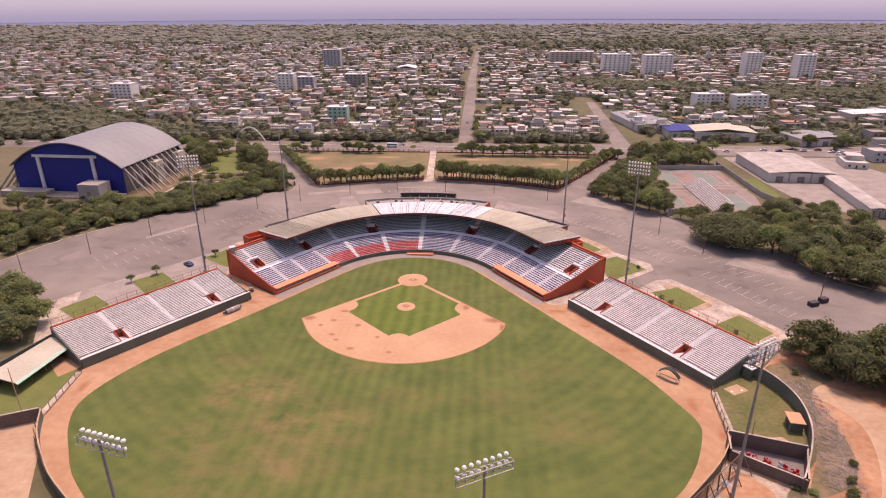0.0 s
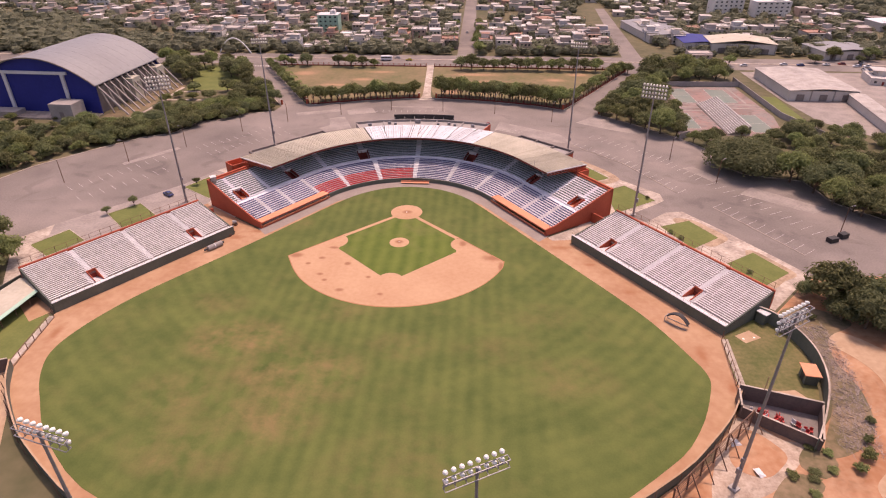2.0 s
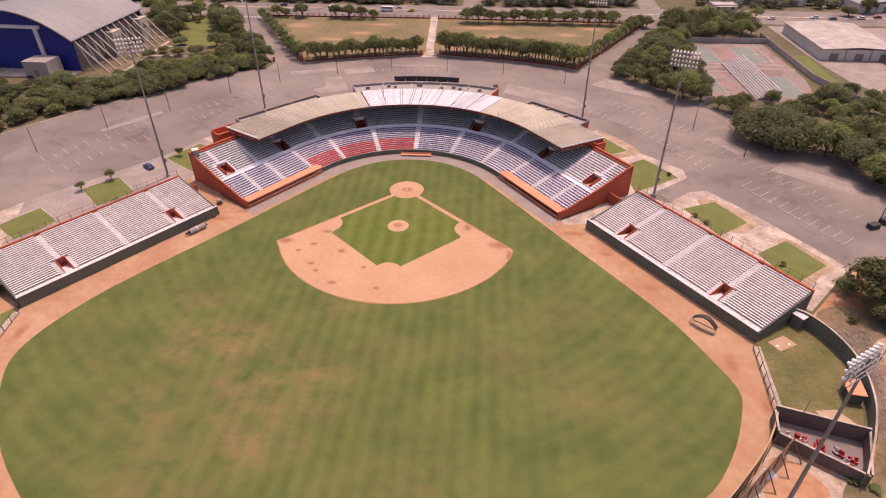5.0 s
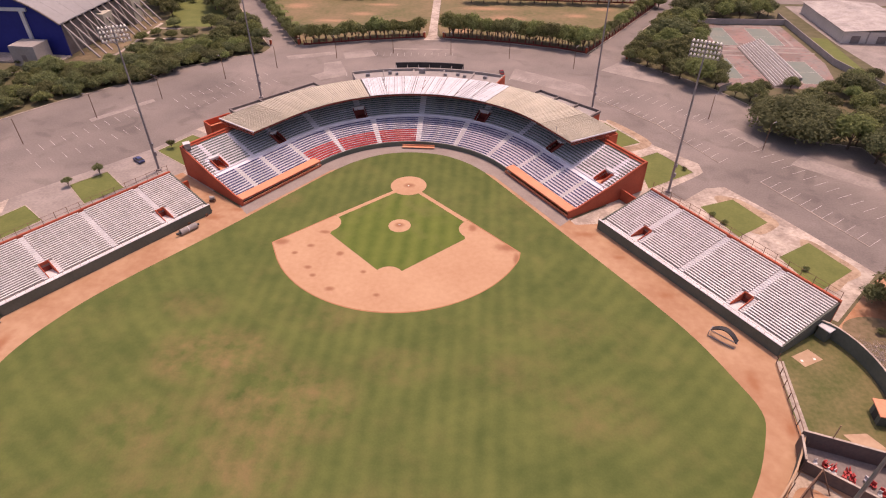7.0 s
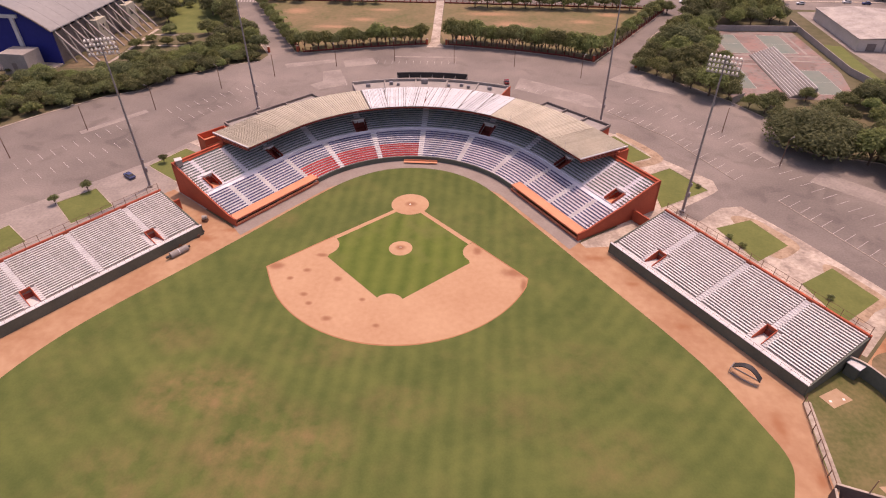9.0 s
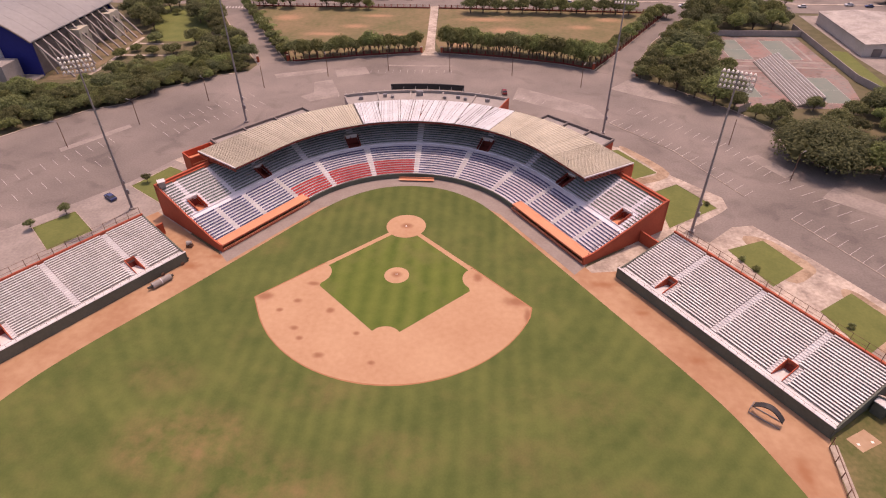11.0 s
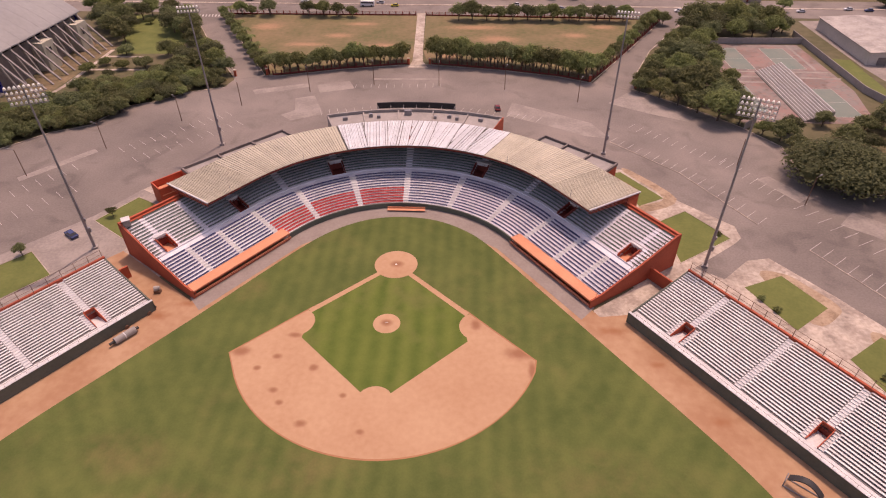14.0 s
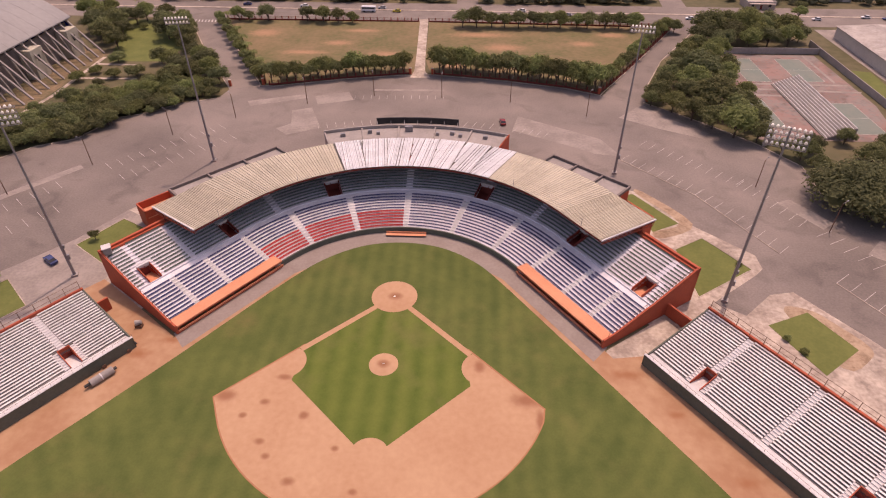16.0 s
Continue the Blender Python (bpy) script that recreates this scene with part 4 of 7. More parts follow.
# white-coated sheets laid side by side in seven fans, each fan with its sheets running the same way
FAN = 3.9
rf, rb = ARC_R + D_RF, ARC_R + D_RB
for f_i in range(7):
    s_mid = -11.7 + FAN * (f_i + 0.5)
    th = math.pi / 2 - s_mid / ARC_R
    half = FAN / ARC_R / 2
    hf, hb = rf * math.tan(half), rb * math.tan(half)
    lean = 0.03 + 0.012 * f_i
    ca, sa = math.cos(th), math.sin(th)

    def spot(u, v, dz):
        z = Z_RF + (Z_RB - Z_RF) * (v - rf) / (rb - rf) + dz
        return (v * ca + u * sa, ARC_Y + v * sa - u * ca, z)

    u = -hb - 1.0
    while u < hb + 1.2:
        w = rng.uniform(0.72, 0.98)
        cutw = rng.choice((0.03, 0.05, 0.09, 0.14, 0.2))
        lift = rng.uniform(0.03, 0.10)
        rows_ = []
        for q in range(9):
            v = rf + (rb - rf) * q / 8
            lim = hf + (hb - hf) * q / 8 - 0.03
            off = lean * (v - rf)
            a_, b_ = max(u + off, -lim), min(u + w - cutw + off, lim)
            if b_ - a_ > 0.03:
                rows_.append((v, a_, b_))
        u += w
        if len(rows_) < 2:
            continue
        sh = Shape()
        for (v0, a0, b0), (v1, a1, b1) in zip(rows_[:-1], rows_[1:]):
            for g0, g1, h0, h1 in ((0.0, 0.25, 0.0, 0.10), (0.25, 0.5, 0.10, 0.0), (0.5, 0.75, 0.0, 0.10), (0.75, 1.0, 0.10, 0.0)):
                p = [spot(a0 + (b0 - a0) * g0, v0, h0 + lift), spot(a0 + (b0 - a0) * g1, v0, h1 + lift), spot(a1 + (b1 - a1) * g1, v1, h1 + lift), spot(a1 + (b1 - a1) * g0, v1, h0 + lift)]
                sh.quad(*p)
                sh.quad(*[(x, y, z - 0.05) for x, y, z in reversed(p)])
        part("roof_sheet", sh, M["roof_white"], roof_root, "white-coated ribbed roof sheet")
for s in (-ROOF_S, ROOF_S):
    tr = Shape()
    for d0, d1 in ((D_RF + 0.3, D_RB - 0.3),):
        tr.rod(gp(s, d0, 10.9), gp(s, d1, 9.6), 0.10)
        tr.rod(gp(s, d0, 11.7), gp(s, d1, 10.9), 0.10)
        for k in range(16):
            t0, t1 = k / 16, (k + 1) / 16
            tr.rod(gp(s, d0 + (d1 - d0) * t0, 10.9 - 1.3 * t0), gp(s, d0 + (d1 - d0) * t1, 11.7 - 0.8 * t1), 0.06, None, 4)
            tr.rod(gp(s, d0 + (d1 - d0) * t1, 10.9 - 1.3 * t1), gp(s, d0 + (d1 - d0) * t1, 11.7 - 0.8 * t1), 0.06, None, 4)
    part("end_truss", tr, M["orange"], roof_root, "orange lattice truss at the roof end")
    part("edge_trim", Shape().hexa([gp(s, D_RF, 11.86), gp(s + math.copysign(0.3, s), D_RF, 11.86), gp(s + math.copysign(0.3, s), D_RB, 10.96), gp(s, D_RB, 10.96)], [gp(s, D_RF, 12.2), gp(s + math.copysign(0.3, s), D_RF, 12.2), gp(s + math.copysign(0.3, s), D_RB, 11.3), gp(s, D_RB, 11.3)]), M["white_conc"], roof_root, "pale metal edge trim")
for s in [-ROOF_S + 0.15] + [x * 5.57 for x in range(-7, 8)] + [ROOF_S - 0.15]:
    beam = Shape()
    low = [gp(s - 0.15, D_RF + 0.2, 11.5), gp(s + 0.15, D_RF + 0.2, 11.5), gp(s + 0.15, D_RB, 10.2), gp(s - 0.15, D_RB, 10.2)]
    high = [gp(s - 0.15, D_RF + 0.2, 11.9), gp(s + 0.15, D_RF + 0.2, 11.9), gp(s + 0.15, D_RB, 11.0), gp(s - 0.15, D_RB, 11.0)]
    beam.hexa(low, high)
    x, y = gp(s, 25.2)
    beam.box((x, y, 9.8), (0.4, 0.4, 2.4))
    part("roof_beam", beam, M["dark_red"], roof_root)
for s in (-38, -20.5, 20.5, 38):
    rod_ = Shape().rod(gp(s, D_RF + 0.4, 12.0), gp(s, D_RF + 0.4, 13.8), 0.06)
    part("roof_rod", rod_, M["steel"], roof_root)
for s in (-11.7, 15.6):
    seam = Shape().rod(gp(s, D_RF, 12.12), gp(s, D_RB, 11.22), 0.09)
    part("seam", seam, M["roof_seam"], roof_root)
for k in range(1, 7):
    s = -11.7 + FAN * k
    part("seam", Shape().rod(gp(s, D_RF, 12.14), gp(s, D_RB, 11.24), 0.06), M["roof_seam"], roof_root)

# press block and side annexes behind the roof
press = thing("press_box", "flat-roofed grey concrete press block behind the roof", "press box")
pb = Shape()
band(pb, -12.3, 12.3, 27.5, 40.5, 0.0, 9.0)
part("body", pb, M["grey_conc"], press)
par_strips = [(-12.3, 12.3, 40.1, 40.5, 9.9), (-12.3, 12.3, 29.5, 30.2, 10.6)]
par_strips += [(s, s + 0.2, 30.2, 40.1, 9.55) for s in (-12.3, -7.4, -2.5, 2.4, 7.3, 11.95)]
for s0, s1, d0, d1, top in par_strips:
    par = Shape()
    band(par, s0, s1, d0, d1, 9.0, top)
    part("parapet", par, M["grey_conc"], press)
side = Shape()
band(side, 12.3, 12.42, 30, 40.5, 4.0, 9.9)
part("side_wall", side, M["orange"], press)
for s, d, w, h in ((-10, 37, 1.4, 0.9), (-6.3, 37.5, 1.2, 1.0), (-5.2, 36.5, 1.0, 0.8), (-1, 38, 2.2, 1.5), (3, 36, 0.9, 0.8), (5, 37, 1.2, 0.9), (6.2, 36.2, 1.0, 0.8), (9.6, 37, 1.3, 0.9)):
    x, y = gp(s, d)
    u = Shape().box((x, y, 9.0 + h / 2), (w, 1.0, h), -s / ARC_R)
    u.box((x, y, 9.0 + h + 0.04), (w * 0.8, 0.8, 0.08), -s / ARC_R)
    tagged(part("roof_unit", u, M["steel"]), "small grey air-conditioning unit on the flat roof", "air conditioner", "roof units")
bb = thing("billboard", "long dark billboard seen from behind on the press block", "billboard")
part("panel", band(Shape(), -5.3, 5.4, 42.2, 42.5, 9.4, 11.3), M["black"], bb)
br = Shape()
for k in range(7):
    s = -5.2 + k * 1.75
    br.rod(gp(s, 42.6, 0.0), gp(s, 42.6, 11.2), 0.12)
    br.rod(gp(s, 40.4, 9.5), gp(s, 42.5, 10.6), 0.07)
part("frame", br, M["steel"], bb)


def annex(a, b, depth, height, bays, label):
    """A flat-roofed block with dark parapets; its outer edge runs from a to b."""
    root = thing("annex", label, "annex building")
    dx, dy = b[0] - a[0], b[1] - a[1]
    k = math.hypot(dx, dy)
    ux, uy = dx / k, dy / k
    nx, ny = (uy, -ux) if (uy * (0 - a[0]) - ux * (0 - a[1])) > 0 else (-uy, ux)
    ring = [a, b, (b[0] + nx * depth, b[1] + ny * depth), (a[0] + nx * depth, a[1] + ny * depth)]
    part("body", Shape().prism(ring, 0, height), M["orange"], root, "orange block walls")
    part("flat_roof", Shape().prism(ring, height, height + 0.08), M["grey_conc"], root, "stained grey flat roof")
    rim = Shape()
    for i in range(4):
        rim.wall(ring[i], ring[(i + 1) % 4], 0.5, height + 0.08, height + 0.85)
    part("parapet", rim, M["dark_conc"], root, "dark weathered parapet")
    for i in range(1, bays):
        p = (a[0] + dx * i / bays, a[1] + dy * i / bays)
        q = (p[0] + nx * depth, p[1] + ny * depth)
        part("divider", Shape().wall(p, q, 0.45, height + 0.08, height + 0.8), M["dark_conc"], root)
    return root


annex((38.8, 49.8), (56.6, 34.2), 10.0, 8.3, 3, "flat-roofed block behind the roof with dark parapets")
annex((-38.6, 51.0), (-59.8, 27.8), 10.0, 8.3, 3, "flat-roofed block behind the roof with dark parapets")
for sg in (-1, 1):
    ob = thing("stair_block", "open orange stair block with a pale floor", "stair block")
    w = Shape()
    ring = [(56.0, 33.0), (61.2, 25.6), (58.2, 23.4), (53.0, 30.8)] if sg > 0 else [(-62.5, 32.3), (-68.3, 25.8), (-64.6, 22.4), (-58.8, 28.9)]
    for i in range(4):
        w.wall(ring[i], ring[(i + 1) % 4], 0.35, 0, 5.6)
    part("wall", w, M["orange"], ob)
    part("floor_slab", Shape().prism([(x * 0.995, y) for x, y in ring], 3.4, 3.7), M["orange_pale"], ob)


unit = thing("roof_cabin", "small grey cabin on the corner of the stand", "cabin")
part("body", Shape().box((*gp(-59.0, 24.4), 9.4), (1.6, 1.6, 1.6), 0.6), M["grey_conc"], unit)
part("roof", Shape().box((*gp(-59.0, 24.4), 10.3), (1.9, 1.9, 0.15), 0.6), M["white_conc"], unit)


# ---- uncovered bleachers along the foul lines ----
def bleacher(sg):
    root = thing("bleacher", "long uncovered bleacher with white benches and a green front wall", "bleachers", "bleachers")
    B0, B1, F, ROWS, PITCH, Z0, RISE = 67.4, 118.4, 3.2, 22, 0.69, 2.3, 0.16
    voms = (77.6, 106.0)

    def P(s, d, z=None):
        return gp(sg * s, d, z)

    def strip(sh, s0, s1, d0, d1, z0, z1):
        band(sh, *sorted((sg * s0, sg * s1)), d0, d1, z0, z1, 60)

    sh = Shape()
    strip(sh, B0, B1, F, F + 0.3, 0, 2.75)
    part("front_wall", sh, M["green_wall"], root, "dark green front wall")
    deck = Shape()
    strip(deck, B0, B1, F + 0.3, F + 2.2, 1.6, 2.2)
    strip(deck, B0, B1, F - 0.06, F + 0.42, 2.75, 2.86)
    part("front_walk", deck, M["white_conc"], root, "pale concrete front walkway")
    for i in range(ROWS):
        d, z = F + 2.2 + PITCH * i, Z0 + RISE * i
        for p, q in clear(B0, B1, [(v - 1.1, v + 1.1) for v in voms] if i < 6 else []):
            tr = Shape()
            strip(tr, p, q, d, d + PITCH, z - 0.5, z)
            part("step", tr, M["bleach_tread"], root, "grey concrete step")
    zt = Z0 + RISE * ROWS
    dt = F + 2.2 + PITCH * ROWS
    top = Shape()
    strip(top, B0, B1, dt, dt + 0.5, 0, zt + 0.5)
    part("back_wall", top, M["orange"], root, "orange back wall")
    for e0, e1 in ((B0, B0 + 0.3), (B1 - 0.3, B1)):
        side = Shape()
        low = [P(e0, F, 0), P(e1, F, 0), P(e1, dt, 0), P(e0, dt, 0)]
        high = [P(e0, F, 2.2), P(e1, F, 2.2), P(e1, dt, zt + 0.1), P(e0, dt, zt + 0.1)]
        side.hexa(low, high)
        part("end_wall", side, M["green_wall"], root)
    for i in range(ROWS):
        d, z = F + 2.2 + PITCH * i, Z0 + RISE * i
        gaps = [(a - 0.7, a + 0.7) for a in (77.6, 91.8, 106.0)]
        if i < 7:
            gaps += [(v - 2.0, v + 2.0) for v in voms]
        for p, q in clear(B0 + 0.4, B1 - 0.4, gaps):
            b = Shape()
            strip(b, p, q, d + 0.24, d + 0.60, z + 0.24, z + 0.30)
            for k in range(int((q - p) / 2.4) + 1):
                strip(b, p + 0.2 + 2.4 * k, p + 0.3 + 2.4 * k, d + 0.32, d + 0.54, z - 0.01, z + 0.25)
            part("bench", b, M["bench"], root)
    for a in (77.6, 91.8, 106.0):
        cut = a in voms
        for e, half, i0, i1 in ([(-1.65, 0.5, 0, 7), (1.65, 0.5, 0, 7), (0, 0.65, 7, ROWS)] if cut else [(0, 0.65, 0, ROWS)]):
            st = stair_shape(sg * (a + e - half), sg * (a + e + half), [(F + 2.2 + PITCH * i, Z0 + RISE * i) for i in range(i0, i1)], 0.42, 0.12)
            part("aisle_stair", st, M["white_conc"], root, "white-painted aisle stair")
    for v in voms:
        cheeks = Shape()
        d0, d1 = F + 2.2, F + 2.2 + PITCH * 6
        for e in (-1.15, 1.0):
            low = [P(v + e, d0, 0.6), P(v + e + 0.15, d0, 0.6), P(v + e + 0.15, d1, 0.6), P(v + e, d1, 0.6)]
            high = [P(v + e, d0, 2.6), P(v + e + 0.15, d0, 2.6), P(v + e + 0.15, d1, 3.9), P(v + e, d1, 3.9)]
            cheeks.hexa(low, high)
        strip(cheeks, v - 1.15, v + 1.15, d1, d1 + 0.15, 2.7, 4.0)
        o = part("stair_opening", cheeks, M["orange"], root, "stairway opening with orange walls")
        fl = Shape()
        band(fl, *sorted((sg * (v - 1.0), sg * (v + 1.0))), d0, d1, 0.3, 2.0, 60, 2.18, 1.5)
        part("stair", fl, M["white_conc"], o)
        hole = Shape()
        strip(hole, v - 1.0, v + 1.0, d1 - 0.04, d1, 0.6, 2.7)
        part("doorway", hole, M["dark_red"], o)
    # mesh-less rail posts along the back
    for k in range(18):
        s = B0 + 0.4 + (B1 - B0 - 0.8) * k / 17
        part("rail_post", Shape().rod(P(s, dt + 0.25, zt + 0.5), P(s, dt + 0.25, zt + 2.5), 0.06), M["rust"], root)
    rail = Shape()
    for zz in (1.3, 2.4):
        rail.rod(P(B0 + 0.4, dt + 0.25, zt + zz), P(B1 - 0.4, dt + 0.25, zt + zz), 0.04)
    for k in range(27):
        s = B0 + (B1 - B0) * k / 26
        rail.rod(P(s, F + 0.15, 2.86), P(s, F + 0.15, 3.5), 0.025)
    rail.rod(P(B0, F + 0.15, 3.5), P(B1, F + 0.15, 3.5), 0.025)
    part("rail", rail, M["rust"], root, "thin rusty guard rails")


bleacher(1)
bleacher(-1)

# pipe fences on the apron behind the bleachers
for sg in (-1, 1):
    for s0, s1 in ((70, 80), (82, 94), (96, 108), (109, 117)):
        pf = thing("pipe_fence", "pale pipe fence on the apron behind the bleacher", "fence", "apron fences")
        for k in range(6):
            s = s0 + (s1 - s0) * k / 5
            part("post", Shape().rod(gp(sg * s, 24.2, 0), gp(sg * s, 24.2, 2.6), 0.06), M["rust"], pf)
        for zz in (1.3, 2.55):
            part("rail", Shape().rod(gp(sg * s0, 24.2, zz), gp(sg * s1, 24.2, zz), 0.05), M["path"], pf)


# ---- light towers ----
def light_tower(x, y, height, turn, cols=8, rows=3, width=7.0, label="tall steel floodlight tower with rows of white lamps"):
    root = thing("floodlight_tower", label, "floodlight tower", "floodlight towers", pose(x, y, 0, 0, 0, turn))
    pole = Shape()
    for i in range(4):
        z0, z1 = height * i / 4, height * (i + 1) / 4
        pole.rod((0, 0, z0), (0, 0, z1), 0.36 - 0.05 * i, 0.32 - 0.05 * i, 8)
    part("pole", pole, M["steel"], root)
    part("base_plate", Shape().box((0, 0, 0.25), (1.4, 1.4, 0.5)), M["grey_conc"], root)
    part("switch_box", Shape().box((0.5, 0, height * 0.13), (0.5, 0.7, 1.2)), M["steel"], root)
    part("switch_box", Shape().box((0.45, 0, height * 0.2), (0.35, 0.5, 0.8)), M["steel"], root)
    fr = Shape()
    for r in range(rows):
        z = height - 0.4 - 1.15 * r
        for yy in (-0.35, 0.35):
            fr.rod((-width / 2, yy, z), (width / 2, yy, z), 0.07)
        for k in range(7):
            xx = -width / 2 + width * k / 6
            fr.rod((xx, -0.35, z), (xx, 0.35, z), 0.05)
            if r:
                fr.rod((xx, 0, z), (xx, 0, z + 1.15), 0.06)
    part("frame", fr, M["steel"], root)
    lamp = Shape()
    ring = [[(rr * math.cos(2 * math.pi * i / 10), dy, rr * math.sin(2 * math.pi * i / 10)) for i in range(10)] for rr, dy in ((0.28, -0.28), (0.26, -0.05), (0.14, 0.22))]
    lamp.hexa(ring[0], ring[1])
    lamp.hexa(ring[1], ring[2])
    me = lamp.mesh("lamp", M["lamp_white"])
    for r in range(rows):
        for c in range(cols):
            xx = -width / 2 + width * (c + 0.5) / cols
            part("lamp", me, None, root, at=pose(xx, -0.55 + 0.12 * r, height + 0.15 - 1.15 * r, 35, 0, 0))
    return root


light_tower(72.3, 2.0, 41.5, -25, 8, 4)
light_tower(-74.5, 4.0, 41.5, 25, 8, 4)
light_tower(58.0, 56.0, 42.0, -12, 7, 2, 6.0)
light_tower(-61.0, 58.0, 42.0, 12, 7, 2, 6.0)
light_tower(-24.9, -127.8, 37.2, 165, 8, 2, 7.5)
light_tower(23.1, -129.8, 37.2, 208, 8, 2, 7.5)
light_tower(67.5, -101.0, 37.4, 214, 8, 3, 7.0)


def street_lamp(x, y, turn):
    root = thing("street_lamp", "slim grey car park lamp post with a short arm", "street lamp", "car park lamps", pose(x, y, 0, 0, 0, turn))
    part("pole", Shape().rod((0, 0, 0), (0, 0, 8.6), 0.14, 0.10), M["rust"], root)
    part("arm", Shape().rod((0, 0, 8.5), (0, 1.3, 8.9), 0.05), M["steel"], root)
    part("lamp_head", Shape().box((0, 1.6, 8.9), (0.28, 0.7, 0.16)), M["steel"], root)
    return root


LAMPS = [(-138, -2), (-125, 17), (-111.7, 37), (-96.6, 54.3), (-80.3, 74.2), (-63.8, 87.2), (-42.1, 99.8), (-19.3, 107.3), (5.3, 106.9), (29.8, 103.9), (55.3, 93.7), (96.3, 50.1), (107, 29), (132, -6.4)]
first = street_lamp(*LAMPS[0], 60)
for x, y in LAMPS[1:]:
    copy_thing(first, pose(x, y, 0, 0, 0, math.degrees(math.atan2(-x, y - 10)) + (0 if y > 60 else 20)))


# ---- trees ----
def leaf_cards(sh, c, r, squash, count, rnd, size):
    for _ in range(count):
        u, th = rnd.uniform(-0.55, 1), rnd.uniform(0, 2 * math.pi)
        k = math.sqrt(max(0, 1 - u * u))
        rad = r * rnd.choice((rnd.uniform(0.75, 1.05), rnd.uniform(0.9, 1.3)))
        p = Vector((c[0] + rad * k * math.cos(th), c[1] + rad * k * math.sin(th), c[2] + rad * squash * u))
        nrm = Vector((k * math.cos(th), k * math.sin(th), u + 0.3)) + Vector((rnd.uniform(-.8, .8), rnd.uniform(-.8, .8), rnd.uniform(-.5, .8)))
        nrm.normalize()
        a = nrm.orthogonal().normalized()
        b = nrm.cross(a)
        s = size * rnd.uniform(0.6, 1.3)
        w = rnd.uniform(0, math.pi)
        a, b = a * math.cos(w) + b * math.sin(w), b * math.cos(w) - a * math.sin(w)
        sh.quad(p - a * s, p - b * s * 0.6 + nrm * s * 0.2, p + a * s, p + b * s * 0.6 + nrm * s * 0.2)


def tree_meshes(seed, spread, height, lobes, cards, size, material, low=0.3):
    """low: how far up the crown begins, as a share of the height."""
    rnd = random.Random(seed)
    trunk = Shape()
    h0 = height * max(low, 0.25)
    trunk.rod((0, 0, -0.2), (0, 0, h0), spread * 0.06, spread * 0.045, 7)
    crown = Shape()
    for i in range(lobes):
        a = 2.4 * i + rnd.uniform(-0.5, 0.5)
        k = spread * math.sqrt(i / lobes) * rnd.uniform(0.72, 1.0) * 0.85
        r = spread * rnd.uniform(0.24, 0.42) * (1.15 if i < 3 else 1.0)
        top = height * (1 - 0.38 * (k / spread) ** 2) * rnd.uniform(0.82, 1.04)
        z = max(top - r * 0.8, r * 0.5 + height * low * rnd.uniform(0.5, 1.1))
        c = (k * math.cos(a), k * math.sin(a), z)
        if i % 2 == 0:
            trunk.rod((0, 0, h0 * 0.9), (c[0] * 0.85, c[1] * 0.85, c[2]), spread * 0.03, spread * 0.01, 5)
        crown.blob(c, r * 0.62, 0.85, 0.3, rnd.random(), 4, 7)
        leaf_cards(crown, c, r, 0.85, int(cards * (r / spread) ** 2 * 6), rnd, size)
    return trunk.mesh("trunk", M["bark"]), crown.mesh("crown", material)


def tree_kind(name, label, seed, spread, height, lobes, cards, size, material, group, low=0.3):
    root = thing(name, label, name.replace("_", " "), group, pose(0, 0, -60))
    t, c = tree_meshes(seed, spread, height, lobes, cards, size, material, low)
    part("trunk", t, None, root)
    part("crown", c, None, root)
    return root


KINDS = {
    "broad": [tree_kind("tree", "broad dark green shade tree with a dense crown", 11 + i, 5.0, 8.2, 15, 185, 0.36, M[m], "shade trees", 0.2) for i, m in enumerate(("leaf_a", "leaf_c", "leaf_a", "leaf_b"))],
    "scrub": [tree_kind("shrub", "low spreading shrub with leaves down to the ground", 71 + i, 5.4, 6.2, 17, 165, 0.36, M[m], "shrubs", 0.04) for i, m in enumerate(("leaf_a", "leaf_c", "leaf_b", "leaf_a"))],
    "great": [tree_kind("tree", "very large domed dark green shade tree", 95, 12.5, 12.0, 34, 460, 0.42, M["leaf_c"], "shade trees", 0.12)],
    "park": [tree_kind("park_tree", "young park tree with bright green leaves", 31 + i, 3.9, 7.8, 13, 130, 0.32, M[m], "park trees", 0.1) for i, m in enumerate(("leaf_b", "leaf_b", "leaf_a"))],
    "bush": [tree_kind("bush", "rounded green bush of dense leaves", 51 + i, 2.2, 2.7, 7, 90, 0.28, M[m], "bushes", 0.02) for i, m in enumerate(("leaf_a", "leaf_b"))],
}
used = set()


def plant(kind, x, y, scale=1.0, which=None, squash=1.0):
    if -222 < x < -137 and 84 < y < 156:
        return None
    rnd = random.Random(int(x * 37 + y * 91))
    src = KINDS[kind][rnd.randrange(len(KINDS[kind])) if which is None else which]
    m = pose(x, y, 0, 0, 0, rnd.uniform(0, 360))
    if src.name not in used:
        used.add(src.name)
        src.matrix_basis = m
        ob = src
    else:
        ob = copy_thing(src, m)
    s = scale * rnd.uniform(0.88, 1.12)
    ob.scale = (s, s, s * squash)
    return ob


